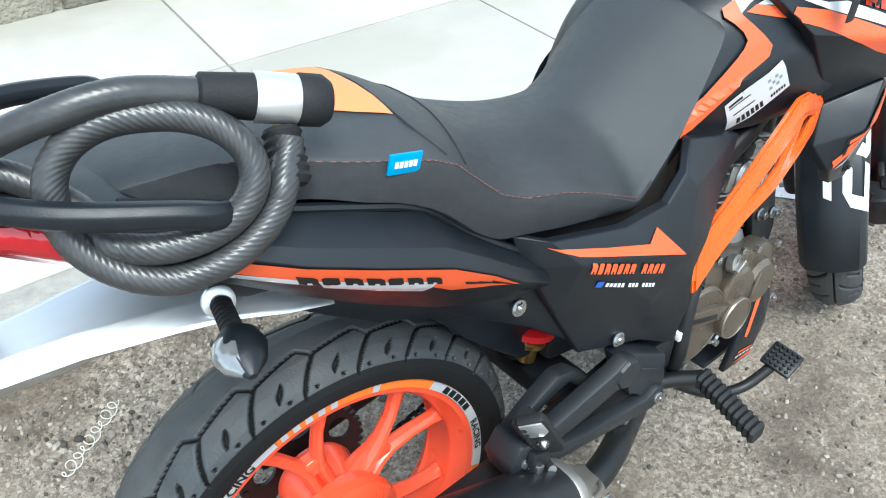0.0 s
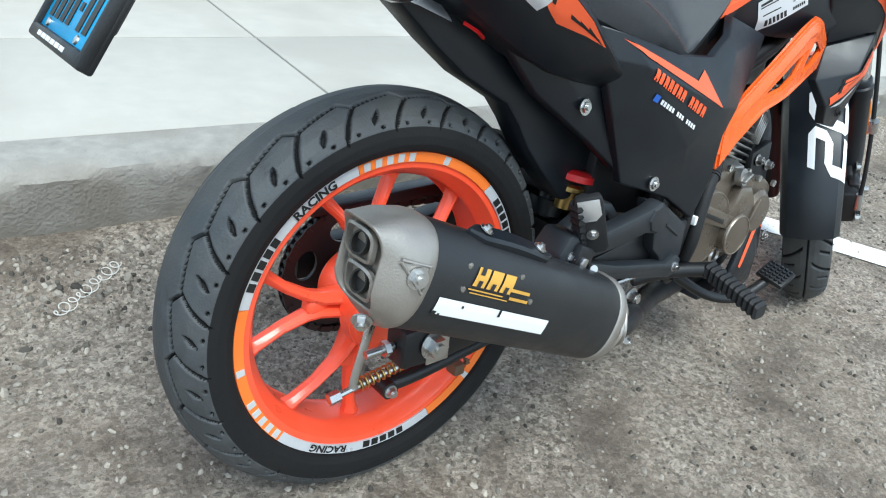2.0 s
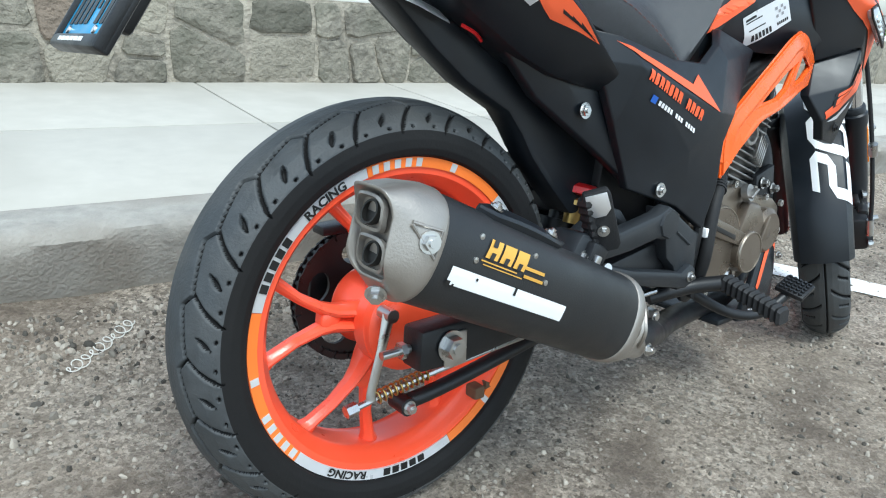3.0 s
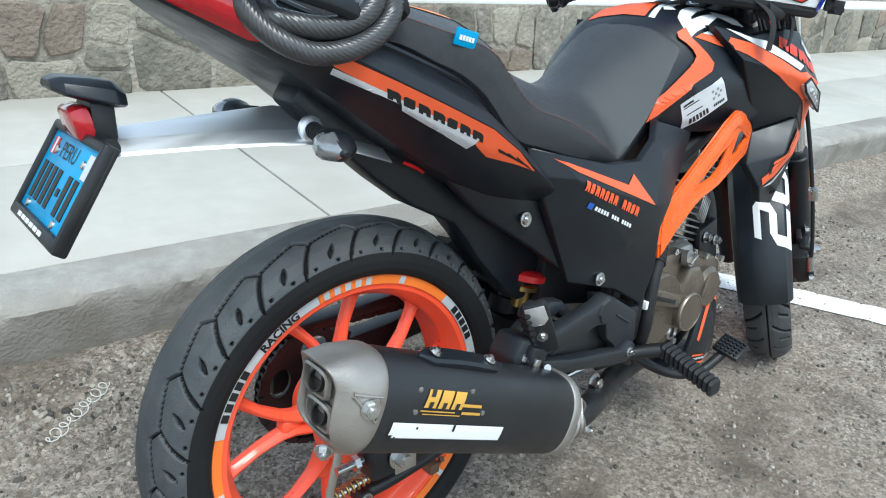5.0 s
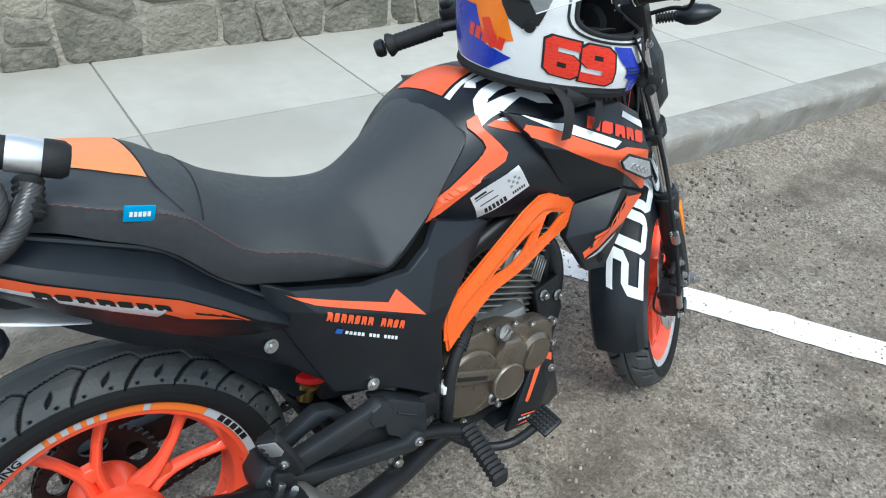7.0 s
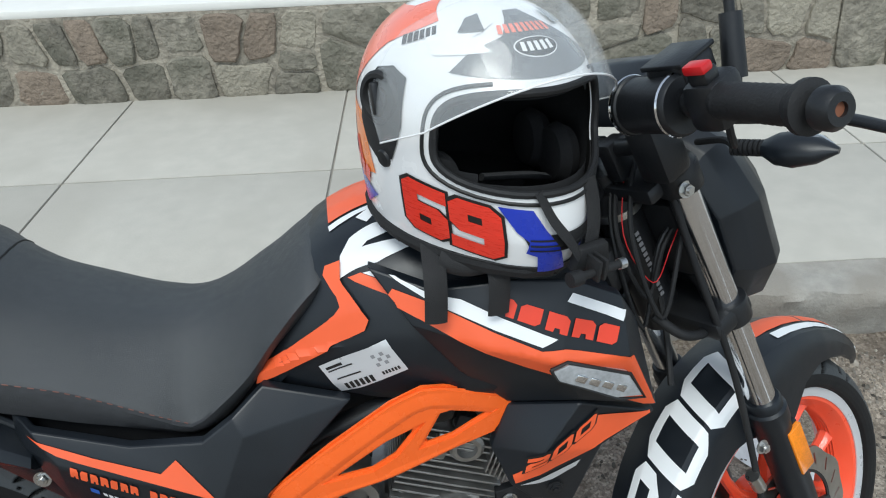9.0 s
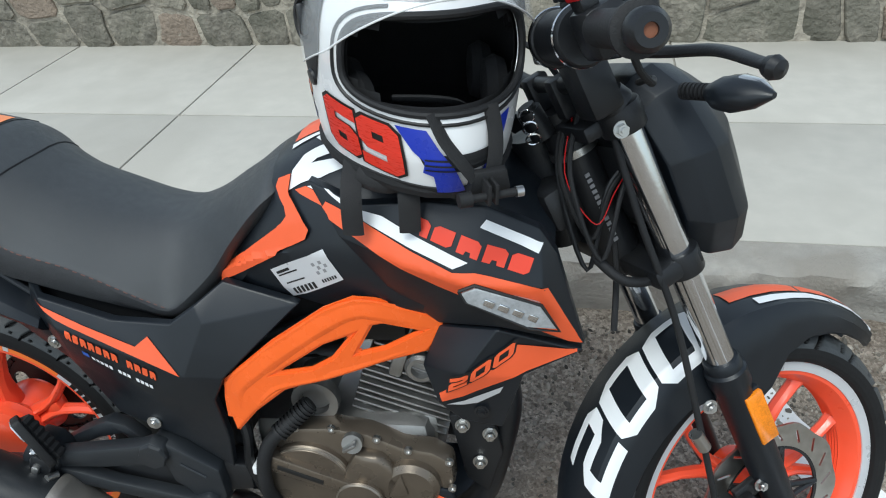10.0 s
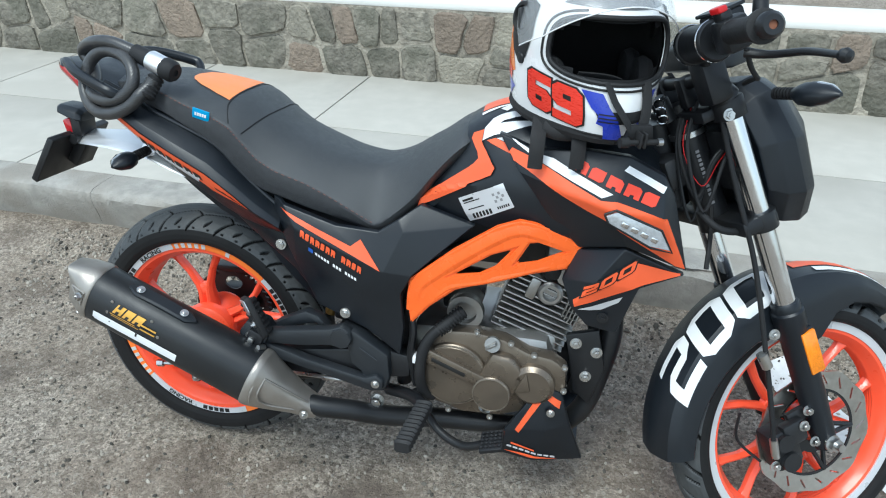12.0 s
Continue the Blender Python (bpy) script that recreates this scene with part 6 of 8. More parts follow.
def indicator(base, out, parent, xf=None, big=1.0):
    b, o = Vector(base), Vector(out)
    d = (o - b).normalized()
    stem = part("indicator_stem", lathe([p for k in range(7) for p in ((0.0105, 0.006 * k), (0.0105, 0.006 * k + 0.0035), (0.0078, 0.006 * k + 0.0038), (0.0078, 0.006 * k + 0.0058))] + [(0.0, 0.044)], b, d, 16), MATTE, parent, "ribbed black rubber stem", xf=xf)
    back = Vector((-1, 0, 0)) if xf is None else Vector((1, 0, 0))
    u = (back - back.dot(d) * d).normalized()
    v = d.cross(u)
    rows = []
    for t, w, h in ((0.0, 0.010, 0.009), (0.2, 0.021, 0.016), (0.45, 0.024, 0.018), (0.75, 0.018, 0.013), (1.0, 0.004, 0.003)):
        c = b + d * (0.038 + 0.062 * t * big)
        rows.append([c + (u * w * math.cos(a) + v * h * math.sin(a)) * big ** 0.3 for a in (2 * math.pi * i / 16 for i in range(16))])
    body_ = part("indicator_body", skin(rows), BLACK, parent, xf=xf)
    rows2 = []
    for t, w, h in ((0.12, 0.012, 0.011), (0.3, 0.0225, 0.016), (0.5, 0.0245, 0.0172), (0.75, 0.0185, 0.0125), (0.93, 0.006, 0.005)):
        c = b + d * (0.038 + 0.062 * t * big) + u * 0.0025
        rows2.append([c + (u * w * math.cos(a) + v * h * math.sin(a)) * big ** 0.3 for a in (math.pi * (i / 10 - 0.5) * 1.5 for i in range(11))])
    part("indicator_lens", skin(rows2), CLEAR, parent, "clear indicator lens", xf=xf)


indicator((-0.076, -0.095, 0.742), (-0.094, -0.212, 0.729), carrier_arm)
indicator((-0.085, 0.034, 0.745), (-0.092, 0.138, 0.738), carrier_arm)
# plate: its own frame with x to the right, z up, facing back
PLATE = Matrix.Translation((-0.338, -0.012, 0.701)) @ Matrix.Rotation(radians(-90), 4, "Z") @ Matrix.Rotation(radians(-33), 4, "X") @ Matrix.Scale(0.97, 4)
plate_ob = part("number_plate", box((0, 0, 0), (0.178, 0.005, 0.104), 0.002), BLUE, bike, "bright blue number plate in a black holder", xf=PLATE)
holder = box((0, 0.004, 0), (0.196, 0.010, 0.124), 0.003)
part("plate_holder", join(holder, box((0, -0.001, 0.056), (0.196, 0.014, 0.012), 0.004), box((0, -0.001, -0.054), (0.196, 0.014, 0.016), 0.004), box((0.093, -0.001, 0), (0.011, 0.014, 0.124), 0.004), box((-0.093, -0.001, 0), (0.011, 0.014, 0.124), 0.004)), DARK, plate_ob, "black plastic plate holder", xf=PLATE)
for k, (x, w) in enumerate(((-0.067, 0.013), (-0.046, 0.013), (-0.025, 0.013), (-0.004, 0.013), (0.016, 0.009), (0.036, 0.013), (0.058, 0.014))):
    part("plate_character", box((x, -0.0030, -0.010), (w, 0.0012, 0.009 if k == 4 else 0.046)), INK, plate_ob, xf=PLATE)
part("plate_country", letters("PERU", (-0.038, -0.0032, 0.024), (1, 0, 0), (0, 0, 1), 0.019), INK, plate_ob, "black country lettering", xf=PLATE)
for x in (-0.072, -0.060):
    part("plate_flag", box((x, -0.0030, 0.033), (0.006, 0.0012, 0.020)), RED, plate_ob, xf=PLATE)
part("plate_flag", box((-0.066, -0.0030, 0.033), (0.006, 0.0012, 0.020)), WHITE, plate_ob, xf=PLATE)
part("plate_seal", box((0.072, -0.0030, 0.030), (0.022, 0.0012, 0.028)), SILVER_DECAL, plate_ob, "silver hologram seal", xf=PLATE)
for k in range(6):
    part("holder_bar", box((-0.05 + 0.018 * k, -0.0084, -0.054), (0.013, 0.001, 0.005)), WHITE, plate_ob, xf=PLATE)
for x, z in ((-0.052, 0.030), (0.052, 0.030), (-0.062, -0.040), (0.048, -0.040)):
    part("plate_screw", lathe([(0.005, 0), (0.0045, 0.002), (0.0, 0.0025)], (x, -0.0025, z), (0, -1, 0), 12), STEEL, plate_ob, xf=PLATE)
part("holder_strut", box((0, 0.022, 0.020), (0.030, 0.030, 0.085), 0.006), DARK, plate_ob, "black holder strut", xf=PLATE)
hood_rows = [[(x + 0.008, -0.012 + w * y, z0 + (z1 - z0) * k) for y, k in ((-1, 0.15), (-0.75, 0.0), (0.75, 0.0), (1, 0.15), (0.9, 0.7), (0.55, 1.0), (-0.55, 1.0), (-0.9, 0.7))] for x, w, z0, z1 in ((-0.345, 0.022, 0.800, 0.810), (-0.334, 0.036, 0.794, 0.813), (-0.308, 0.041, 0.785, 0.810), (-0.287, 0.042, 0.779, 0.806), (-0.276, 0.036, 0.778, 0.798))]
part("plate_lamp_hood", bevel(skin(hood_rows), 0.002, 2, 20), BLACK, carrier_arm, "faceted black plate lamp hood", smooth=15)
part("rear_reflector", box((-0.312, -0.012, 0.764), (0.022, 0.056, 0.036), 0.007, pose(0, 0, 0, 0, -12, 0)), RED_LENS, carrier_arm, "red rear reflector")
part("lamp_bracket", join(box((-0.292, -0.012, 0.764), (0.026, 0.056, 0.046), 0.006), cyl((-0.294, -0.052, 0.738), (-0.294, 0.028, 0.738), 0.011)), DARK, carrier_arm, "black lamp bracket")

# ---- side panel with the model mark ----
sp = {"a": (0.238, 0.694, -0.148), "b": (0.270, 0.684, -0.180), "c": (0.383, 0.655, -0.190), "d": (0.468, 0.650, -0.188), "e": (0.508, 0.677, -0.182), "f": (0.545, 0.703, -0.156), "g": (0.652, 0.672, -0.160), "h": (0.540, 0.572, -0.205), "i": (0.518, 0.530, -0.205), "j": (0.523, 0.455, -0.200), "k": (0.512, 0.385, -0.190), "l": (0.440, 0.430, -0.182), "m": (0.330, 0.466, -0.168), "n": (0.285, 0.560, -0.170), "o": (0.243, 0.654, -0.165), "p": (0.300, 0.645, -0.200), "q": (0.485, 0.578, -0.214), "r": (0.430, 0.520, -0.202), "s": (0.52, 0.655, -0.192), "t": (0.45, 0.47, -0.190)}
order = list(sp)
ix = {k: i for i, k in enumerate(order)}
faces = ["abpo", "bcp", "cdqp", "des", "dsq", "efgs", "sghq", "qhir", "pqr", "prn", "opn", "nrm", "rijt", "rtm", "mtl", "tjkl"]
side_bm = shell([(sp[k][0], sp[k][2], sp[k][1]) for k in order], [[ix[c] for c in f] for f in faces], 0.015, 0.0025)
side_tree = tree_of(side_bm)
side_panel = part("side_panel", side_bm.copy(), BLACK, bike, "black faceted side panel", smooth=14)
part("side_panel", drawn_in(mirrored(side_bm), 0.6, 0.05), BLACK, bike, "black faceted side panel", smooth=14)
side_bm.free()
part("panel_triangle", laid([[(0.265, 0.678), (0.417, 0.620), (0.436, 0.634), (0.480, 0.579), (0.30, 0.656)]], side_tree), DECAL, side_panel, "orange pointed sticker")
for k in range(12):
    if k == 7:
        continue

    def on_panel(x, y, k=k):
        p = Vector((0.312, 0.628)) + Vector((0.0108, -0.00522)) * (k + 0.78 * x) + Vector((0.0030, 0.0150)) * y
        return on_side(side_tree, p.x, p.y, 0.0018)

    part("model_glyph", draped(glyph(k, 0.27), 0.4, on_panel), DECAL, side_panel)
for k in range(14):
    if k in (5, 9):
        continue
    o = Vector((0.342, 0.5925)) + Vector((0.0063, -0.00318)) * k
    part("small_bar", laid([[tuple(o), tuple(o + Vector((0.0046, -0.0023))), tuple(o + Vector((0.0052, 0.0042))), tuple(o + Vector((0.0006, 0.0065)))]], side_tree, lift=0.0018), WHITE, side_panel)
part("small_badge", laid([[(0.327, 0.598), (0.337, 0.5935), (0.339, 0.603), (0.329, 0.6075)]], side_tree, lift=0.0018), material("badge_blue", (0.03, 0.12, 0.5), 0.5), side_panel, "small blue square badge")
bolt((0.394, -0.182, 0.461), (0, -1, 0.05), 0.0085, 0.005, STEEL, side_panel)

# ---- tank ----
TANK = [(0.515, 0.740, 0.688, 0.126), (0.560, 0.800, 0.686, 0.143), (0.600, 0.843, 0.680, 0.151), (0.640, 0.868, 0.674, 0.158), (0.690, 0.884, 0.668, 0.172), (0.76, 0.888, 0.668, 0.186), (0.83, 0.880, 0.672, 0.194), (0.90, 0.858, 0.682, 0.190), (0.955, 0.828, 0.692, 0.168), (1.00, 0.790, 0.705, 0.130)]


def tank_section(x, zt, zb, hw):
    prof = [(0.0, zt), (-0.30, zt - 0.004), (-0.52, zt - 0.012), (-0.70, zt - 0.026), (-0.84, zt - 0.050), (-0.93, zt - 0.082), (-0.975, zt - 0.112), (-1.0, (zt + zb) / 2 - 0.02), (-0.965, zb + 0.02), (-0.90, zb)]
    return [(x, hw * y, z) for y, z in prof] + [(x, -hw * y, z) for y, z in prof[:0:-1]]


tank_bm = skin([tank_section(*s) for s in between(TANK, 3)])
tank_tree = tree_of(tank_bm)
tank = part("fuel_tank", tank_bm, BLACK, bike, "satin black fuel tank with orange and white stickers", smooth=40)
part("tank_zigzag", laid([[(0.536, 0.694), (0.541, 0.711), (0.600, 0.757), (0.645, 0.790), (0.653, 0.800), (0.650, 0.811), (0.635, 0.829), (0.638, 0.838), (0.657, 0.846), (0.656, 0.828), (0.666, 0.816), (0.686, 0.789), (0.680, 0.776), (0.664, 0.767)]], tank_tree, lift=0.0048, cut=0.006), DECAL, tank, "orange lightning sticker")
part("tank_stripe", laid([[(0.664, 0.832), (0.680, 0.838), (0.738, 0.826), (0.728, 0.812)]], tank_tree), DECAL, tank, "orange stripe")
part("tank_stripe", laid([[(0.682, 0.838), (0.694, 0.841), (0.748, 0.832), (0.742, 0.827)]], tank_tree), WHITE, tank, "white stripe")
label_q = [(0.617, 0.722), (0.703, 0.766), (0.727, 0.724), (0.640, 0.676)]
part("paper_label", laid([label_q], tank_tree), SILVER_DECAL, tank, "silver registration label")


def on_label(u0, u1, v0, v1):
    o, a, b = Vector(label_q[0]), Vector(label_q[1]) - Vector(label_q[0]), Vector(label_q[3]) - Vector(label_q[0])
    return [tuple(o + a * u + b * v) for u, v in ((u0, v0), (u1, v0), (u1, v1), (u0, v1))]


label_lines = [(0.06, 0.30, 0.12, 0.2), (0.06, 0.42, 0.24, 0.28), (0.10, 0.46, 0.52, 0.56)] + [(0.14 + 0.075 * k, 0.19 + 0.075 * k, 0.72, 0.92) for k in range(6)] + [(0.70 + 0.045 * k, 0.73 + 0.045 * k, 0.74, 0.84) for k in range(6)]
for q in label_lines:
    part("label_line", laid([on_label(*q)], tank_tree, lift=0.0018), INK, tank)
part("label_square", laid([on_label(0.70 + 0.06 * i, 0.75 + 0.06 * i, 0.22 + 0.13 * j, 0.32 + 0.13 * j) for i in range(4) for j in range(3) if (i + j) % 2 == 0], tank_tree, lift=0.0018), GREY_PRINT, tank)
# white racing digit and stripes over the tank top
TOP = dict(way=(0, 0, -1), start=-2.0)
part("tank_band", laid([[(0.630, 0.075), (0.720, 0.085), (0.742, -0.012), (0.640, -0.045)]], tank_tree, **TOP), DECAL, tank, "orange band over the tank")
part("tank_line", laid([[(0.640, -0.052), (0.742, -0.020), (0.742, -0.028), (0.642, -0.064)]], tank_tree, **TOP), WHITE, tank, "white line")
part("tank_digit", laid([[(0.654, -0.131), (0.656, -0.112), (0.668, -0.093), (0.697, -0.080), (0.726, -0.074), (0.760, -0.072), (0.760, -0.096), (0.718, -0.099), (0.690, -0.106), (0.683, -0.112), (0.724, -0.112), (0.760, -0.114), (0.745, -0.126), (0.700, -0.133), (0.675, -0.131)]], tank_tree, **TOP), WHITE, tank, "white racing digit")
part("tank_digit", laid([[(0.676, -0.058), (0.690, -0.047), (0.76, -0.038), (0.76, -0.054), (0.700, -0.060), (0.690, -0.074)]], tank_tree, **TOP), WHITE, tank, "white racing digit")
part("tank_digit", laid([[(0.748, -0.106), (0.79, -0.12), (0.80, -0.148), (0.770, -0.142), (0.745, -0.126)]], tank_tree, **TOP), WHITE, tank, "white racing digit")

# ---- side wing with the lamp ----
wg = {"a": (0.688, 0.853, -0.152), "b": (0.760, 0.836, -0.188), "c": (0.849, 0.846, -0.200), "d": (0.918, 0.840, -0.198), "e": (0.980, 0.808, -0.190), "f": (1.002, 0.772, -0.186), "g": (1.040, 0.636, -0.182), "h": (0.930, 0.684, -0.218), "i": (0.848, 0.656, -0.172), "j": (0.788, 0.722, -0.190), "k": (0.733, 0.796, -0.194), "l": (0.82, 0.775, -0.226), "m": (0.90, 0.755, -0.238), "n": (0.985, 0.745, -0.222)}
order = list(wg)
ix = {k: i for i, k in enumerate(order)}
faces = ["abk", "bclk", "cdml", "denm", "efn", "fgn", "nghm", "lmhij", "kl" + "j"]
wing_bm = shell([(wg[k][0], wg[k][2], wg[k][1]) for k in order], [[ix[c] for c in f] for f in faces], 0.02, 0.0025)
wing_tree = tree_of(wing_bm)
wing = part("tank_wing", wing_bm.copy(), BLACK, bike, "black tank wing with orange stickers", smooth=16)
part("tank_wing", mirrored(wing_bm), BLACK, bike, "black tank wing with orange stickers", smooth=16)
wing_bm.free()
part("wing_stripe", laid([[(0.706, 0.819), (0.716, 0.833), (0.759, 0.822), (0.878, 0.769), (0.905, 0.769), (0.965, 0.750), (0.990, 0.742), (1.036, 0.642), (1.018, 0.648), (0.893, 0.731), (0.860, 0.745), (0.80, 0.775), (0.745, 0.803)]], wing_tree), DECAL, wing, "orange wing sticker")
part("wing_white", laid([[(0.706, 0.850), (0.760, 0.8315), (0.792, 0.8265), (0.897, 0.780), (0.879, 0.773), (0.760, 0.8225)]], wing_tree), WHITE, wing, "white strip")
part("wing_white", laid([[(0.911, 0.818), (0.918, 0.826), (0.984, 0.792), (0.979, 0.782)]], wing_tree), WHITE, wing, "white strip")
for k in range(5):
    def on_wing(x, y, k=k):
        p = Vector((0.822, 0.8165)) + Vector((0.0303, -0.0117)) * (k + 0.86 * x) + Vector((0.0070, 0.0180)) * y
        return on_side(wing_tree, p.x, p.y, 0.002)

    part("maker_glyph", draped(glyph(k, 0.32), 0.25, on_wing), DECAL_RED, wing, "red-orange maker's mark block")
led_q = [(0.889, 0.747), (0.907, 0.755), (0.982, 0.725), (1.003, 0.688), (0.968, 0.697), (0.896, 0.734)]
led_y = [-0.240, -0.240, -0.228, -0.222, -0.233, -0.241]
led_bm = shell([(x, y - 0.003, z) for (x, z), y in zip(led_q, led_y)], [(0, 1, 2, 3, 4, 5)], 0.012, 0.002)
lamp = part("wing_lamp", led_bm, LED, wing, "clear daytime lamp")
cx, cz = sum(p[0] for p in led_q) / 6, sum(p[1] for p in led_q) / 6
rim_pts = [(cx + (x - cx) * 1.05, y - 0.001, cz + (z - cz) * 1.10) for (x, z), y in zip(led_q, led_y)]
part("lamp_rim", tube(rim_pts + rim_pts[:1], 0.0022, 6, smooth=False), INK, wing)
for k in range(4):
    part("lamp_cell", box((0.922 + 0.017 * k, -0.2405 + 0.0035 * k, 0.733 - 0.0085 * k), (0.0135, 0.0035, 0.0095), 0.0015, pose(0, 0, 0, 0, 26, 0)), CHROME, lamp, "square lamp reflector cell")
lw = {"a": (0.848, 0.652, -0.173), "b": (0.930, 0.680, -0.218), "c": (1.038, 0.628, -0.183), "d": (0.962, 0.604, -0.210), "e": (0.932, 0.500, -0.195), "f": (0.876, 0.512, -0.198), "g": (0.846, 0.548, -0.206), "h": (0.824, 0.594, -0.184), "i": (0.885, 0.615, -0.228)}
order = list(lw)
ix = {k: i for i, k in enumerate(order)}
low_bm = shell([(lw[k][0], lw[k][2], lw[k][1]) for k in order], [[ix[c] for c in f] for f in ("abi", "bcdi", "aih", "higf"[0] + "ig", "gidef"[0:1] + "i" + "d" + "e" + "f")], 0.018, 0.0025)
low_tree = tree_of(low_bm)
low = part("lower_wing", low_bm.copy(), BLACK, bike, "black lower wing", smooth=14)
part("lower_wing", mirrored(low_bm), BLACK, bike, "black lower wing", smooth=14)
low_bm.free()
part("lower_stripe", laid([[(0.849, 0.566), (0.862, 0.580), (0.950, 0.655), (0.962, 0.652), (1.034, 0.630), (0.965, 0.611), (0.900, 0.580), (0.852, 0.553)]], low_tree), DECAL, low, "orange sticker")
part("lower_silver", laid([[(0.858, 0.548), (0.935, 0.585), (0.930, 0.572), (0.900, 0.553)]], low_tree), SILVER_DECAL, low, "silver strip")
for k, ch in enumerate("200"):
    def on_low(x, y, lift, k=k):
        p = Vector((0.862, 0.578)) + Vector((0.0300, 0.0215)) * (k + 0.88 * x) + Vector((0.0040, 0.0220)) * y
        return on_side(low_tree, p.x, p.y, lift)

    shape = numeral(ch, 1.0, 1.0, 0.27, 0.15)
    part("digit_outline", draped([[(0.5 + (x - 0.5) * 1.22, 0.5 + (y - 0.5) * 1.26) for x, y in shape[0]]], 0.25, lambda x, y: on_low(x, y, 0.0022)), INK, low)
    part("displacement_digit", draped(shape, 0.25, lambda x, y: on_low(x, y, 0.0034)), DECAL, low, "orange digit")
bolt((0.905, -0.205, 0.535), (0, -1, 0), 0.008, 0.004, DARK, low)

# ---- orange side frame with two windows ----
xo = [(0.534, 0.571), (0.530, 0.525), (0.538, 0.471), (0.577, 0.518), (0.628, 0.567), (0.689, 0.592), (0.779, 0.623), (0.834, 0.637), (0.858, 0.666), (0.862, 0.690), (0.829, 0.703), (0.771, 0.724), (0.742, 0.727), (0.702, 0.710), (0.623, 0.652)]
h1 = [(0.624, 0.599), (0.674, 0.611), (0.704, 0.630), (0.733, 0.667), (0.694, 0.650)]
h2 = [(0.740, 0.639), (0.764, 0.682), (0.788, 0.686), (0.830, 0.674), (0.778, 0.648)]


def bowed(co):
    """Bends the flat frame round the engine."""
    was = -0.208 - 0.022 * math.sin(math.pi * min(max((co.x - 0.50) / 0.40, 0), 1)) + (0.006 if co.z < 0.53 else 0)
    now = float(np.interp(co.x, (0.53, 0.62, 0.70, 0.78, 0.86), (-0.198, -0.206, -0.203, -0.190, -0.170)))
    return Vector((co.x - 0.08 * (now - was), co.y + now + 0.208, co.z - 0.62 * (now - was)))


def frame_ridge(line, half, high):
    """A raised ridge along a line of the frame's outer face."""
    way = spline([(x, 0, z) for x, z in line], 6)
    rows_ = []
    for i, p in enumerate(way):
        d = (way[min(i + 1, len(way) - 1)] - way[max(i - 1, 0)]).normalized()
        n = Vector((-d.z, 0, d.x))
        t = min(1.0, 6 * min(i, len(way) - 1 - i) / len(way))
        rows_.append([bowed(p + n * half * a + Vector((0, -0.2065 - high * b * t, 0))) for a, b in ((-1, 0), (-0.45, 1), (-0.3, 1), (1, 0))])
    return skin(rows_)


def x_frame():
    bm = plate(xo, -0.208, -0.197, 0.0, [h1, h2])
    bmesh.ops.bevel(bm, geom=[e for e in bm.edges if len(e.link_faces) == 2 and e.calc_face_angle(0) > 1.0], offset=0.004, segments=2, affect="EDGES", clamp_overlap=True)
    for v in bm.verts:
        v.co = bowed(v.co)
    return bm


xf_bm = x_frame()
orange_frame = part("side_frame", xf_bm.copy(), ORANGE, bike, "glossy orange side frame with two windows", smooth=30)
part("side_frame", mirrored(xf_bm), ORANGE, bike, "glossy orange side frame with two windows", smooth=30)
xf_bm.free()
for line, half, high in (([(0.545, 0.500), (0.553, 0.560), (0.594, 0.602), (0.634, 0.637), (0.706, 0.690), (0.744, 0.707), (0.775, 0.704), (0.845, 0.684)], 0.0165, 0.0045), ([(0.560, 0.512), (0.602, 0.560), (0.630, 0.578), (0.690, 0.598), (0.776, 0.631), (0.838, 0.652)], 0.0065, 0.0025)):
    part("frame_ridge", frame_ridge(line, half, high), ORANGE, orange_frame)
part("airbox", box((0.64, 0, 0.63), (0.30, 0.22, 0.12), 0.02), DARK, bike)

# ---- front end, in the steering frame ----
LEG = 0.088
fork = part("front_fork", box((0.020, 0, -0.145), (0.075, 2 * LEG + 0.05, 0.030), 0.008), DARK, bike, "black lower fork yoke", xf=FORK)
for s in (-1, 1):
    y = s * LEG
    tube_ = part("fork_tube", cyl((0.035, y, 0.088), (0.035, y, -0.37), 0.0205, seg=28), CHROME, fork, "chrome fork tube", xf=FORK)
    part("fork_slider", lathe([(0.024, -0.318), (0.0265, -0.322), (0.0265, -0.334), (0.0300, -0.338), (0.0300, -0.362), (0.0275, -0.372), (0.0270, -0.52), (0.024, -0.60), (0.022, -0.645), (0.0, -0.652)], (0.035, y, 0), (0, 0, 1), 28), BLACK, fork, "black fork slider", xf=FORK)
    part("fork_cap", join(cyl((0.035, y, 0.083), (0.035, y, 0.089), 0.018, seg=24, bev=0.002), cyl((0.035, y, 0.089), (0.035, y, 0.091), 0.009, seg=6)), DARK, fork, xf=FORK)
    part("yoke_clamp", cyl((0.035, y, -0.130), (0.035, y, -0.165), 0.029, seg=28, bev=0.003), DARK, fork, xf=FORK)
    part("top_clamp", cyl((0.035, y, 0.050), (0.035, y, 0.086), 0.029, seg=28, bev=0.003), DARK, fork, xf=FORK)
    bolt((0.018, y + s * 0.024, 0.062), (-0.2, s, 0), 0.008, 0.008, STEEL, fork).matrix_basis = FORK
part("top_yoke", join(box((0.018, 0, 0.068), (0.070, 2 * LEG, 0.022), 0.006), cyl((0, 0, 0.06), (0, 0, 0.092), 0.020)), DARK, fork, "black top yoke", xf=FORK)
stem_ = part("steering_stem", cyl((0, 0, -0.16), (0, 0, 0.07), 0.030, seg=28), DARK, bike, xf=FORK)
part("stem_ring", cyl((0, 0, 0.03), (0, 0, 0.040), 0.0335, seg=28), STEEL, stem_, xf=FORK)
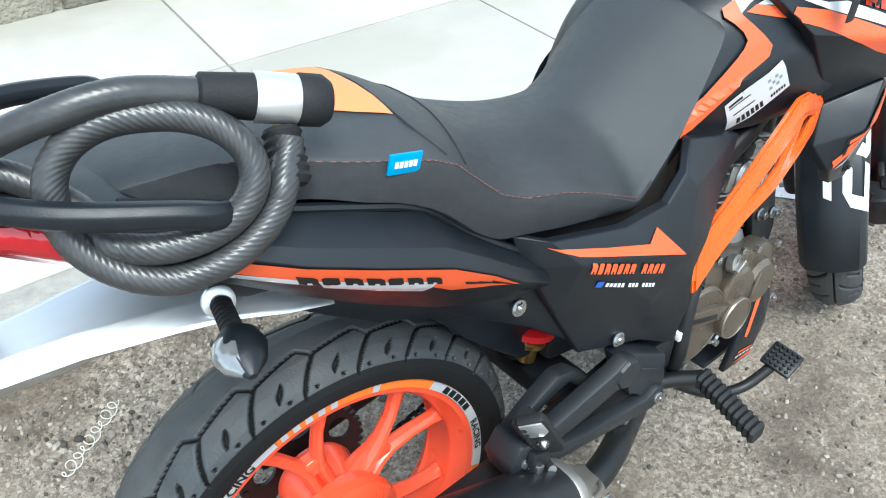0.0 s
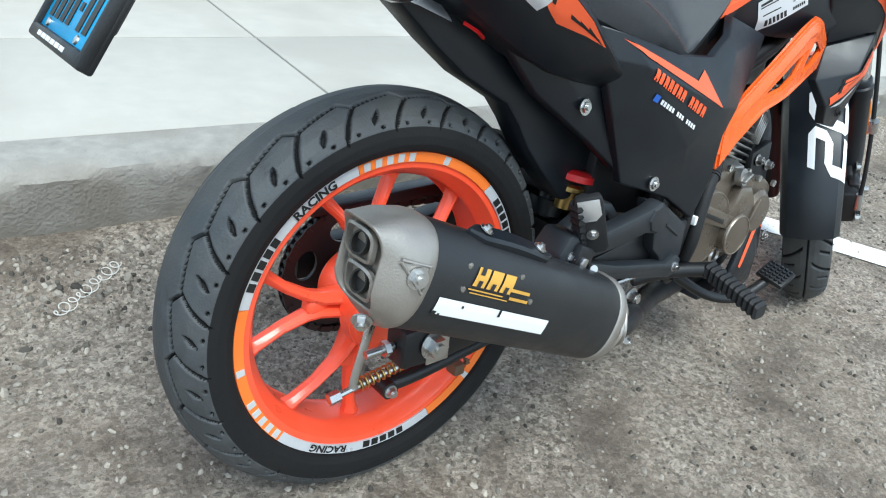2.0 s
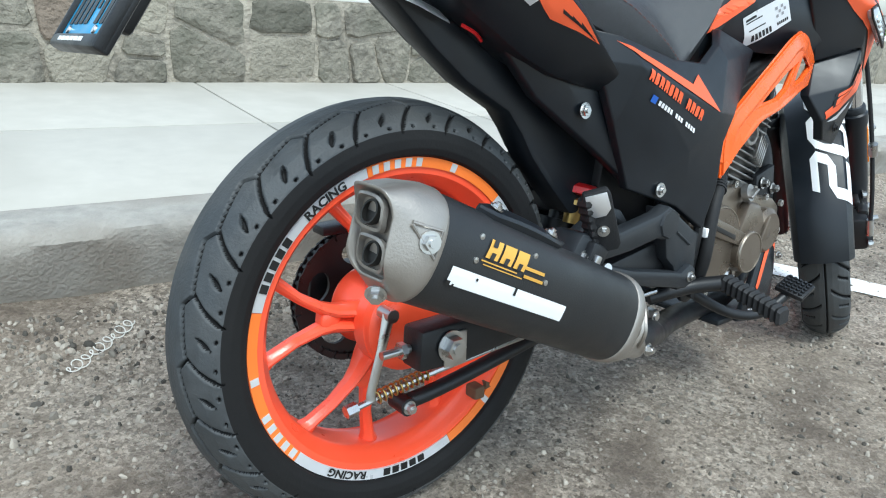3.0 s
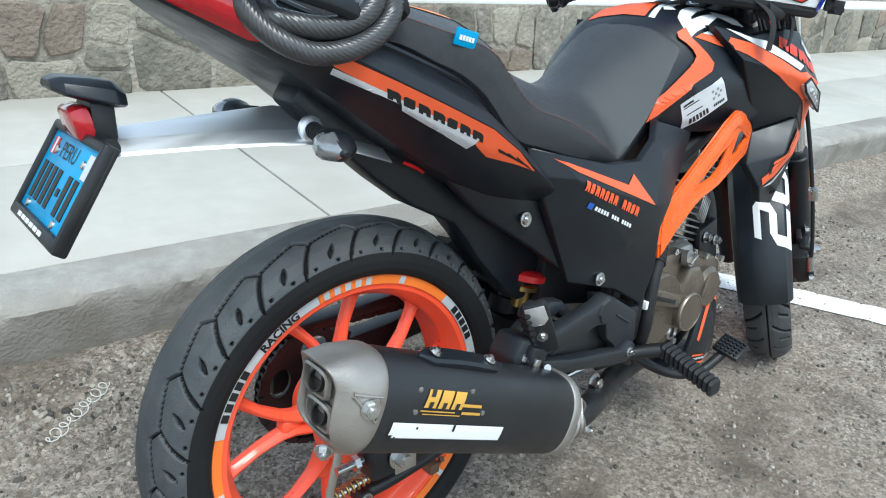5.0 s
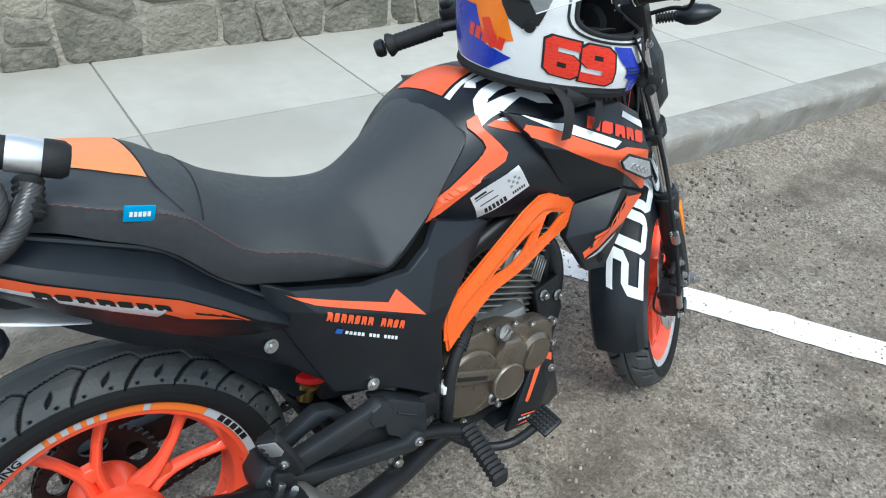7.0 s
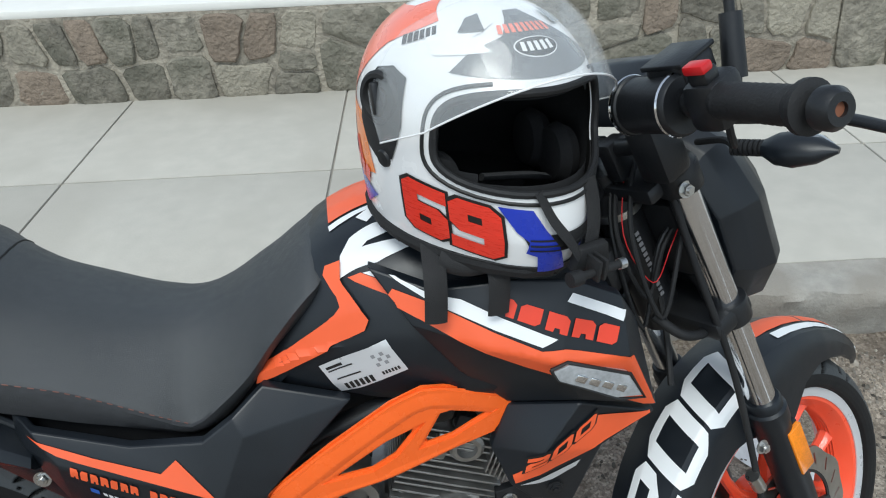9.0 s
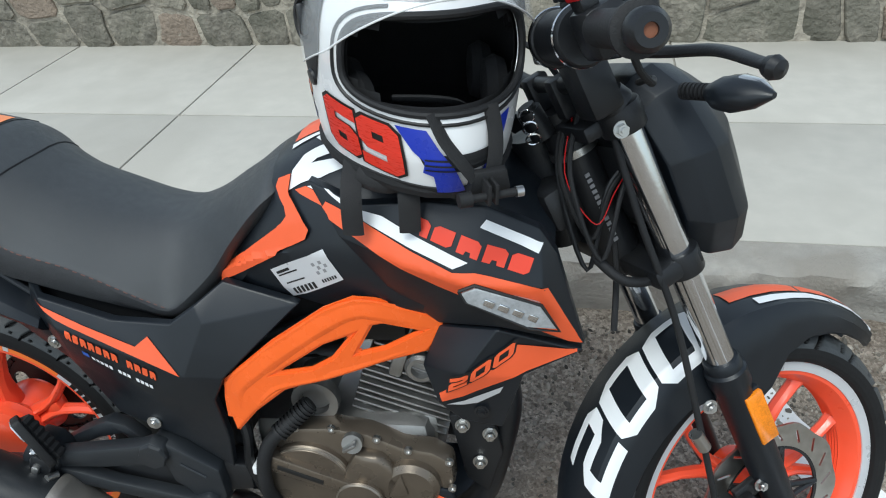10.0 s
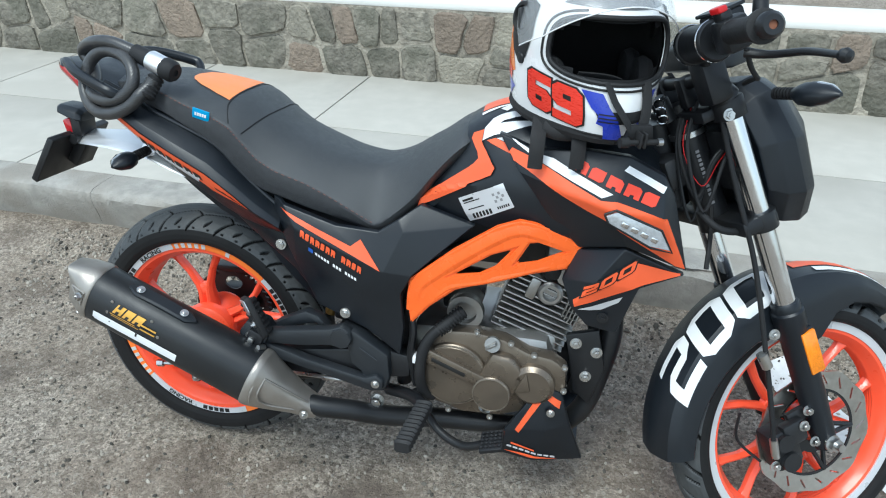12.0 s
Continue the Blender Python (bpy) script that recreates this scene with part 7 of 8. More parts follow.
part("stem_bars", join(*[box((-0.010, -0.0298, -0.10 + 0.0085 * k), (0.007, 0.0012, 0.005)) for k in range(13)]), GREY_PRINT, stem_, "stamped frame characters as bars", xf=FORK)
# axle, caliper, reflector, hose
part("axle_end", join(cyl(HUB + Vector((0, -0.135, 0)), HUB + Vector((0, 0.12, 0)), 0.008, seg=16), cyl(HUB + Vector((0, -0.112, 0)), HUB + Vector((0, -0.124, 0)), 0.014, seg=6), cyl(HUB + Vector((0, -0.108, 0)), HUB + Vector((0, -0.112, 0)), 0.017)), STEEL, fork, xf=FORK)
caliper = part("brake_caliper", join(box((-0.055, -0.078, -0.600), (0.062, 0.05, 0.085), 0.010), box((-0.030, -0.095, -0.575), (0.05, 0.024, 0.05), 0.008), cyl((-0.058, -0.075, -0.625), (-0.058, -0.112, -0.625), 0.020), cyl((-0.058, -0.075, -0.582), (-0.058, -0.110, -0.582), 0.018), box((0.0, -0.085, -0.555), (0.06, 0.012, 0.03), 0.004)), DARK, fork, "black front brake caliper", xf=FORK)
for p in ((-0.012, -0.108, -0.565), (-0.090, -0.100, -0.62), (0.005, -0.100, -0.615), (0.010, -0.100, -0.545)):
    bolt(p, (0, -1, 0), 0.008, 0.009, STEEL, caliper).matrix_basis = FORK
part("brake_hose", tube([(-0.085, -0.104, -0.585), (-0.070, -0.112, -0.50), (-0.045, -0.116, -0.36), (-0.015, -0.112, -0.20), (0.0, -0.100, -0.05), (0.03, -0.08, 0.12)], 0.0048, 10), MATTE, fork, "black front brake hose", xf=FORK)
part("hose_clip", cyl((-0.058, -0.117, -0.375), (-0.054, -0.117, -0.405), 0.010), STEEL, fork, xf=FORK)
part("hose_clip", cyl((-0.080, -0.106, -0.56), (-0.085, -0.104, -0.60), 0.008), STEEL, fork, xf=FORK)
bolt((-0.022, -LEG - 0.028, -0.352), (-0.1, -1, 0), 0.008, 0.008, STEEL, fork).matrix_basis = FORK
part("amber_reflector", box((0.045, -LEG - 0.024, -0.425), (0.030, 0.012, 0.088), 0.002), AMBER, fork, "amber side reflector", xf=FORK)
part("reflector_back", box((0.043, -LEG - 0.017, -0.425), (0.037, 0.012, 0.097), 0.003), BLACK, fork, xf=FORK)
part("sensor_wire", tube([(-0.10, -0.07, -0.62), (-0.125, -0.055, -0.56), (-0.11, -0.07, -0.50)], 0.003, 8), DARK, fork, xf=FORK)


# ---- front mudguard ----
def guard_ring(a):
    """One cross-section of the mudguard at an angle in degrees, 0 ahead and 90 up."""
    t = (a - 15) / 150
    r = 0.322 + 0.010 * math.sin(math.pi * t)
    hw = float(np.interp(a, (20, 27, 45, 65, 80, 165), (0.026, 0.040, 0.056, 0.066, 0.071, 0.060)))
    drop = float(np.interp(a, (20, 40, 55, 64, 70, 78, 86, 94, 102, 110, 165), (0.022, 0.036, 0.055, 0.085, 0.125, 0.140, 0.130, 0.095, 0.075, 0.072, 0.048)))
    peak = 0.011
    ra = radians(a)
    e, w = Vector((math.cos(ra), 0, math.sin(ra))), Vector((0, 1, 0))
    prof = [(-1.0, -drop), (-0.985, -drop * 0.45), (-0.93, -0.014), (-0.78, 0.0), (-0.40, peak * 0.6), (0.0, peak), (0.40, peak * 0.6), (0.78, 0.0), (0.93, -0.014), (0.985, -drop * 0.45), (1.0, -drop)]
    out = [HUB + e * (r + h) + w * hw * s for s, h in prof]
    return out + [HUB + e * (r + h - 0.004) + w * (hw - 0.004) * s for s, h in prof[::-1]]


angles = [20, 23, 27, 35, 44, 53, 62, 70, 75, 80, 86, 92, 98, 104, 110, 117, 124, 131, 138, 145, 151, 156, 160, 162.5]
guard_bm = skin([guard_ring(a) for a in angles])
guard_tree = tree_of(guard_bm)
guard = part("front_mudguard", guard_bm, BLACK, bike, "black front mudguard with a large white 200", smooth=35, xf=FORK)


def guard_patch(quads, lift=0.0014):
    """Quads in (angle, side) laid on the mudguard from outside; side -1 is its right edge."""
    bm = bmesh.new()
    for q in quads:
        n = 8
        g = []
        for i in range(n + 1):
            row = []
            for j in range(n + 1):
                u, v = i / n, j / n
                a = (q[0][0] * (1 - u) + q[1][0] * u) * (1 - v) + (q[3][0] * (1 - u) + q[2][0] * u) * v
                s = (q[0][1] * (1 - u) + q[1][1] * u) * (1 - v) + (q[3][1] * (1 - u) + q[2][1] * u) * v
                # s runs over the section: -1 the edge of the right flank, 0 the crown
                phi = radians(90 + s * 82)
                ra = radians(a)
                e, w = Vector((math.cos(ra), 0, math.sin(ra))), Vector((0, 1, 0))
                c = HUB + e * 0.285
                d = (e * math.sin(phi) - w * math.cos(phi)).normalized()
                hit, nor, _, _ = guard_tree.ray_cast(c + d * 0.25, -d)
                row.append(bm.verts.new(hit + d * lift) if hit else None)
            g.append(row)
        for i in range(n):
            for j in range(n):
                f = (g[i][j], g[i + 1][j], g[i + 1][j + 1], g[i][j + 1])
                if all(f):
                    bm.faces.new(f)
    return bm


def on_guard(a, s, lift=0.0016):
    """A point on the mudguard: a the angle round the wheel, s from -1 on its right flank to 0 on the crown."""
    phi, ra = radians(90 + s * 82), radians(a)
    e, w = Vector((math.cos(ra), 0, math.sin(ra))), Vector((0, 1, 0))
    d = (e * math.sin(phi) - w * math.cos(phi)).normalized()
    hit = guard_tree.ray_cast(HUB + e * 0.285 + d * 0.25, -d)[0]
    return hit + d * lift if hit else None


for k, ch in enumerate("200"):
    part("guard_digit", draped(numeral(ch, 1.0, 1.5, 0.27, 0.24), 0.1, lambda x, y, k=k: on_guard(141 - 17.5 * (k + 0.93 * x) - 4.0 * y, -0.86 + 0.68 * y)), WHITE, guard, "white racing digit", xf=FORK)
part("guard_stripe", guard_patch([[(23, -0.30), (70, -0.34), (70, -0.50), (23, -0.45)]]), WHITE, guard, "white stripe", xf=FORK)
part("guard_stripe", guard_patch([[(23, 0.2), (76, 0.2), (76, -0.26), (23, -0.22)]]), DECAL, guard, "orange stripe", xf=FORK)

# ---- headlamp fairing, dials, bars ----
rows = []
for x, z0, z1, hw in ((0.062, -0.150, 0.075, 0.098), (0.090, -0.180, 0.092, 0.110), (0.122, -0.193, 0.094, 0.115), (0.150, -0.190, 0.078, 0.102), (0.178, -0.110, 0.048, 0.074), (0.190, -0.03, 0.015, 0.040)):
    h = z1 - z0
    rows.append([(x, -hw * 0.62, z0), (x, -hw * 0.98, z0 + 0.22 * h), (x + 0.004, -hw, z0 + 0.58 * h), (x, -hw * 0.80, z1 - 0.10 * h), (x, -hw * 0.45, z1), (x, hw * 0.45, z1), (x, hw * 0.80, z1 - 0.10 * h), (x + 0.004, hw, z0 + 0.58 * h), (x, hw * 0.98, z0 + 0.22 * h), (x, hw * 0.62, z0)])
fairing = part("headlamp_fairing", bevel(skin(rows), 0.003, 2, 8), BLACK, bike, "faceted black headlamp fairing", smooth=12, xf=FORK)
part("headlamp", lathe([(0.0, 0.004), (0.055, 0.0), (0.062, -0.010), (0.062, -0.03)], (0.184, 0, -0.03), (1, 0, -0.1), 32), LED, fairing, xf=FORK)
dials = part("instrument_panel", bevel(skin([[(0.02, -0.058, 0.145), (0.02, 0.058, 0.145), (0.03, 0.058, 0.185), (0.03, -0.058, 0.185)], [(0.075, -0.075, 0.125), (0.075, 0.075, 0.125), (0.090, 0.072, 0.200), (0.090, -0.072, 0.200)], [(0.125, -0.062, 0.120), (0.125, 0.062, 0.120), (0.128, 0.058, 0.188), (0.128, -0.058, 0.188)]]), 0.006), BLACK, bike, "faceted black instrument panel", xf=FORK)
part("panel_mark", plate([(0.045, 0.172), (0.066, 0.178), (0.060, 0.186), (0.040, 0.180)], -0.0745, -0.070), WHITE, dials, xf=FORK)
bar_pts = [(-0.062, -0.358, 0.2175), (-0.0365, -0.26, 0.211), (-0.012, -0.16, 0.190), (0.002, -0.09, 0.140), (0.004, -0.05, 0.128), (0.004, 0.05, 0.128), (0.002, 0.09, 0.140), (-0.022, 0.16, 0.186), (-0.066, 0.26, 0.2045), (-0.110, 0.348, 0.2078)]
bars_ = part("handlebar", tube(bar_pts, 0.011, 14), DARK, bike, "black tapered handlebar", xf=FORK)
part("bar_clamp", join(box((0.004, -0.035, 0.112), (0.034, 0.024, 0.055), 0.005), box((0.004, 0.035, 0.112), (0.034, 0.024, 0.055), 0.005)), DARK, bars_, xf=FORK)
for s in (-1, 1):
    a, b = (Vector((-0.034, -0.250, 0.2105)), Vector((-0.063, -0.362, 0.218))) if s < 0 else (Vector((-0.062, 0.250, 0.204)), Vector((-0.112, 0.352, 0.208)))
    d = (b - a).normalized()
    grip = part("grip", lathe([(0.0165, 0.0), (0.0175, 0.004)] + [(0.0175 - 0.0012 * (k % 2), 0.008 + 0.0045 * k) for k in range(20)] + [(0.023, 0.104), (0.023, 0.110), (0.016, 0.113)], a, d, 24), MATTE, bars_, "ribbed black rubber grip", xf=FORK)
    part("bar_end", lathe([(0.014, 0), (0.0175, 0.003), (0.0175, 0.014), (0.013, 0.020), (0.006, 0.020), (0.006, 0.016), (0.0, 0.016)], b + d * 0.003, d, 24), DARK, bars_, "black bar end weight", xf=FORK)
    part("bar_end_screw", cyl(b + d * 0.017, b + d * 0.0195, 0.0062, seg=16), RUST, bars_, xf=FORK)
    low = 0.034 if s < 0 else 0.0
    lev = [Vector((0.012, s * 0.205, 0.200 - low)), Vector((0.028, s * 0.235, 0.188 - low)), Vector((0.036, s * 0.30, 0.170 - 0.6 * low)), Vector((0.020, s * 0.365, 0.152 - 0.15 * low)), Vector((0.010, s * 0.396, 0.146))]
    part("lever", join(tube(lev, [0.011, 0.008, 0.0075, 0.0065, 0.006], 10, flat=0.75), lathe([(0.0, -0.010), (0.008, -0.007), (0.0105, 0), (0.008, 0.007), (0.0, 0.010)], lev[-1], (0, s, -0.3), 14)), DARK, bars_, "black ball-ended lever", xf=FORK)
    part("switch_housing", join(box((-0.024, s * 0.236, 0.206), (0.046, 0.040, 0.052), 0.010), box((-0.032, s * 0.238, 0.236), (0.020, 0.022, 0.016), 0.004)), DARK, bars_, "black switch housing", xf=FORK)
    part("lever_perch", join(box((0.006, s * 0.212, 0.198), (0.036, 0.022, 0.03), 0.006), cyl((-0.018, s * 0.203, 0.200), (-0.018, s * 0.222, 0.202), 0.017)), DARK, bars_, xf=FORK)
    indicator((0.110, s * 0.114, 0.062), (0.134, s * 0.240, 0.046), bars_, FORK, 1.35)
part("bar_riser", join(box((0.008, -0.104, 0.128), (0.046, 0.046, 0.080), 0.009), cyl((0.030, -0.098, 0.088), (0.024, -0.098, 0.104), 0.024, 0.021)), DARK, bars_, "black riser clamped on the fork", xf=FORK)
part("brake_hose", tube([(0.010, -0.212, 0.172), (0.014, -0.205, 0.142), (0.030, -0.190, 0.118), (0.050, -0.160, 0.112), (0.062, -0.110, 0.10)], 0.0042, 8), MATTE, bars_, "rubber brake hose", xf=FORK)
part("kill_switch", box((-0.036, -0.238, 0.246), (0.016, 0.024, 0.010), 0.003), RED, bars_, "red stop switch", xf=FORK)
part("brake_reservoir", join(box((0.010, -0.175, 0.222), (0.05, 0.05, 0.028), 0.006), box((0.010, -0.175, 0.238), (0.054, 0.054, 0.006), 0.002)), DARK, bars_, "black brake fluid reservoir", xf=FORK)
part("clutch_cable", tube([(0.0, 0.19, 0.19), (0.06, 0.12, 0.15), (0.04, 0.02, 0.0), (-0.02, -0.03, -0.12), (-0.08, -0.06, -0.2)], 0.0045, 8), MATTE, bars_, xf=FORK)
part("bar_lamp", lathe([(0.0, 0.0), (0.029, 0.0), (0.032, 0.003), (0.032, 0.012), (0.0300, 0.014), (0.0300, 0.070), (0.032, 0.072), (0.032, 0.082), (0.029, 0.086), (0.0, 0.086)], (-0.014, -0.112, 0.196), (-0.10, -1, 0.05), 36), DARK, bars_, "black cylindrical accessory lamp on the handlebar", xf=FORK)
for h in (0.006, 0.078):
    part("lamp_ring", lathe([(0.0325, h - 0.002), (0.0335, h), (0.0325, h + 0.002), (0.031, h)], (-0.014, -0.112, 0.196), (-0.10, -1, 0.05), 36, closed=True), CHROME, bars_, "chrome ring", xf=FORK)
mirror = part("mirror_stem", join(cyl((0.040, -0.205, 0.185), (0.050, -0.205, 0.205), 0.008, seg=14), cyl((0.046, -0.204, 0.190), (0.072, -0.200, 0.250), 0.0125, 0.0115, seg=16), tube([(0.070, -0.200, 0.246), (0.084, -0.200, 0.285), (0.112, -0.210, 0.36), (0.140, -0.226, 0.45)], 0.0055, 10)), DARK, bars_, "black mirror stem", xf=FORK)
part("key_barrel", join(cyl((-0.03, 0.0, 0.07), (-0.035, 0.0, 0.112), 0.017), cyl((-0.035, 0.0, 0.112), (-0.036, 0.0, 0.118), 0.012)), DARK, fork, "ignition lock", xf=FORK)
for k in range(3):
    part("key_ring", lathe([(0.009, -0.001), (0.0105, 0), (0.009, 0.001), (0.008, 0)], (-0.045 - 0.006 * k, -0.012 - 0.010 * k, 0.108 - 0.012 * k), (0.6, 1, 0.3 * k), 16, closed=True), CHROME, fork, xf=FORK)
for k, (mat_, dy) in enumerate(((RED, 0.0), (MATTE, 0.012), (MATTE, -0.014), (DARK, 0.02))):
    part("wiring", tube([(0.02, -0.03 + dy, 0.10), (-0.045, -0.05 + dy, 0.03), (-0.04 - 0.01 * k, -0.06 + dy, -0.05 - 0.02 * k), (0.0, -0.07 + dy, -0.02), (0.05, -0.06, 0.0)], 0.0008 + 0.0026 * (k > 0), 8), mat_, fork, xf=FORK)
part("cable_loop", tube([(-0.06, -0.06, -0.09), (-0.045, -0.085, -0.13), (0.0, -0.085, -0.15), (0.04, -0.05, -0.12), (0.05, 0.0, -0.07)], 0.0068, 10), MATTE, fork, xf=FORK)
part("radio_box", join(box((-0.055, 0.005, -0.02), (0.05, 0.07, 0.06), 0.01), box((0.045, 0.0, -0.03), (0.05, 0.14, 0.12), 0.012)), DARK, fork, xf=FORK)

# ---- helmet resting on the tank: its own frame has x to its right, y ahead of its face, z up ----
HELM = BIKE @ Matrix.Translation((0.824, -0.088, 1.012)) @ Matrix.Rotation(radians(205), 4, "Z") @ Matrix.Rotation(radians(-7), 4, "X") @ Matrix.Rotation(radians(-1), 4, "Y") @ Matrix.Scale(1.015, 4)
helmet = thing("helmet", "white full-face helmet with red graphics, visor raised, on the tank", "helmet", HELM)


OPEN, WIDE = 8.0, 56.0


def helm(az, el, grow=1.0):
    """A point of the helmet's shell; az in degrees from the face to its right, el upwards."""
    a, e = radians(az), radians(el)
    f = math.cos(a)
    wide, deep = 0.126, (0.158 if f > 0 else 0.150)
    k = 1.0
    if el >= 0:
        c, z = math.cos(e) ** 0.9, 0.128 * math.sin(e) ** 0.95
    else:
        t = -el / 60
        c, z = 1 - 0.085 * t ** 2.2, -0.115 * t
        k = 1 + 0.20 * max(f, 0) ** 4 * min(1, t * 1.5) - 0.06 * max(-f, 0) * t
    return Vector((wide * c * math.sin(a) * (1 - 0.01 * max(0, -el / 60)), deep * c * f * k, z)) * grow


def in_opening(az, el):
    az = (az + 180) % 360 - 180
    return (abs(az) / WIDE) ** 3.2 + (abs(el - OPEN) / 23) ** 3.2 < 1


def helm_shell():
    bm = bmesh.new()
    na, ne = 120, 58
    els = [-60 + 149 * j / ne for j in range(ne + 1)]
    for grow in (1.0,):
        g = [[bm.verts.new(helm(360 * i / na, el, grow)) for i in range(na)] for el in els]
        for j in range(ne):
            for i in range(na):
                if not in_opening(360 * (i + 0.5) / na, (els[j] + els[j + 1]) / 2):
                    bm.faces.new((g[j][i], g[j][(i + 1) % na], g[j + 1][(i + 1) % na], g[j + 1][i]))
        bm.faces.new(g[-1])
    bmesh.ops.delete(bm, geom=[v for v in bm.verts if not v.link_faces], context="VERTS")
    # round the edge of the opening
    for v in bm.verts:
        if any(len(e.link_faces) == 1 for e in v.link_edges) and v.co.z > -0.09:
            az, el = math.degrees(math.atan2(v.co.x / 0.126, v.co.y / 0.158)), math.degrees(math.asin(max(-1, min(1, v.co.z / 0.128)))) if v.co.z > 0 else v.co.z / 0.115 * 60
            q = (abs(az) / WIDE) ** 3.2 + (abs(el - OPEN) / 23) ** 3.2
            s = q ** (-1 / 3.2) if q > 0 else 1
            s = min(max(s, 0.86), 1.14)
            v.co = helm(az * s, (el - OPEN) * s + OPEN)
    bmesh.ops.recalc_face_normals(bm, faces=bm.faces)
    bmesh.ops.solidify(bm, geom=bm.faces[:], thickness=0.006)
    bm.normal_update()
    for f in bm.faces:
        # the padded inside
        if f.normal.dot(f.calc_center_median() - Vector((0, 0.01, 0.0))) < 0:
            f.material_index = 1
    return bm


part("shell", helm_shell(), (HELMET_WHITE, LINING), helmet, "glossy white shell", smooth=50)
inner = []
for el in np.linspace(-58, 88, 30):
    inner.append([helm(360 * i / 60, el, 0.93 if el < 80 else 0.93) for i in range(60)])
lin = bmesh.new()
gi = [[lin.verts.new(p) for p in r] for r in inner]
for j in range(len(gi) - 1):
    for i in range(60):
        az, el = 6 * (i + 0.5), np.linspace(-58, 88, 30)[j] + 2.5
        if not ((abs((az + 180) % 360 - 180) / (WIDE - 3)) ** 3 + (abs(el - OPEN) / 20) ** 3 < 1):
            lin.faces.new((gi[j][i], gi[j + 1][i], gi[j + 1][(i + 1) % 60], gi[j][(i + 1) % 60]))
bmesh.ops.delete(lin, geom=[v for v in lin.verts if not v.link_faces], context="VERTS")
part("lining", lin, LINING, helmet, "black padded lining")
for s in (-1, 1):
    part("cheek_pad", join(*[lathe([(0.0, -0.016), (0.030, -0.012), (0.036, 0), (0.030, 0.012), (0.0, 0.016)], (s * 0.082, 0.060 - 0.05 * k, -0.045), (1, 0.2 * s, 0), 20) for k in range(2)]), LINING, helmet, "black cheek pad")


def trim_loop(scale_a, scale_e, grow, n=64):
    pts = []
    for i in range(n):
        t = 2 * math.pi * i / n
        c, s = math.cos(t), math.sin(t)
        r = (abs(c) ** 3.2 + abs(s) ** 3.2) ** (-1 / 3.2)
        pts.append(helm(WIDE * scale_a * r * c, 23 * scale_e * r * s + OPEN, grow))
    return pts


loop = trim_loop(0.985, 0.97, 0.995)
part("opening_trim", tube(loop + loop[:1], 0.0042, 8, smooth=False), MATTE, helmet, "black rubber trim round the opening")
loop = trim_loop(1.07, 1.16, 1.006)
part("visor_channel", tube(loop[22:] + loop[:12], 0.0022, 6, smooth=False), INK, helmet)


def helm_patch(poly, grow=1.006, n=10):
    """A painted shape: a polygon in (az, el) laid over the shell."""
    bm = bmesh.new()
    vs = [bm.verts.new((a, e, 0)) for a, e in poly]
    es = [bm.edges.new((vs[i], vs[(i + 1) % len(vs)])) for i in range(len(vs))]
    bmesh.ops.triangle_fill(bm, edges=es, use_beauty=True)
    for _ in range(5):
        long = [e for e in bm.edges if e.calc_length() > 4]
        if not long:
            break
        bmesh.ops.subdivide_edges(bm, edges=long, cuts=1)
        bmesh.ops.triangulate(bm, faces=[f for f in bm.faces if len(f.verts) > 3])
    for v in bm.verts:
        v.co = helm(v.co.x, v.co.y, grow)
    return bm


part("graphic", helm_patch([(-52, 36), (52, 36), (42, 48), (22, 56), (10, 72), (-12, 72), (-30, 56)]), HELMET_DARK, helmet, "dark grey forehead graphic")
part("graphic", helm_patch([(62, 42), (30, 48), (42, 54), (26, 64), (60, 62), (75, 52)], 1.009), HELMET_WHITE, helmet)
part("graphic", helm_patch([(96, 40), (118, 8), (150, 10), (160, 50), (110, 62)]), HELMET_PEACH, helmet, "pale red side graphic")
part("graphic", helm_patch([(70, 60), (96, 40), (110, 62), (100, 75)]), HELMET_PEACH, helmet)
part("graphic", helm_patch([(98, 4), (136, 6), (154, -30), (112, -36), (88, -26)]), HELMET_ORANGE, helmet, "orange cheek graphic")
part("graphic", helm_patch([(118, -6), (170, -4), (176, -52), (104, -54), (88, -40), (108, -34)], 1.009), HELMET_BLUE, helmet, "blue rear graphic")
part("graphic", helm_patch([(29, -20), (15, -21), (10, -31), (3, -42), (-4, -58), (11, -58), (13, -47), (18, -45), (17, -38), (22, -33)], 1.014), HELMET_BLUE, helmet, "blue chin graphic")
part("graphic", helm_patch([(-24, -22), (-35, -21), (-30, -33), (-24, -38), (-27, -44), (-19, -58), (-10, -58), (-16, -42)]), HELMET_BLUE, helmet)
part("graphic", helm_patch([(96, -34), (106, -12), (112, -14), (104, -36)], 1.011), DECAL_RED, helmet)
for k, ch in enumerate("69"):
    def on_helmet(x, y, grow, k=k):
        return helm(68 - 21.5 * (k + 0.96 * x) + 1.5 * y, -45.5 + 20.5 * y - 3.5 * (k + x), grow)

    outer = numeral(ch, 1.0, 1.5, 0.37, 0.20)
    fat = [[(0.5 + (x - 0.5) * 1.13, 0.75 + (y - 0.75) * 1.09) for x, y in outer[0]]]
    part("number_outline", draped(fat, 0.2, lambda x, y: on_helmet(x, y, 1.012)), INK, helmet)
    part("race_number", draped(outer, 0.2, lambda x, y: on_helmet(x, y, 1.017)), HELMET_RED, helmet, "red racing number")
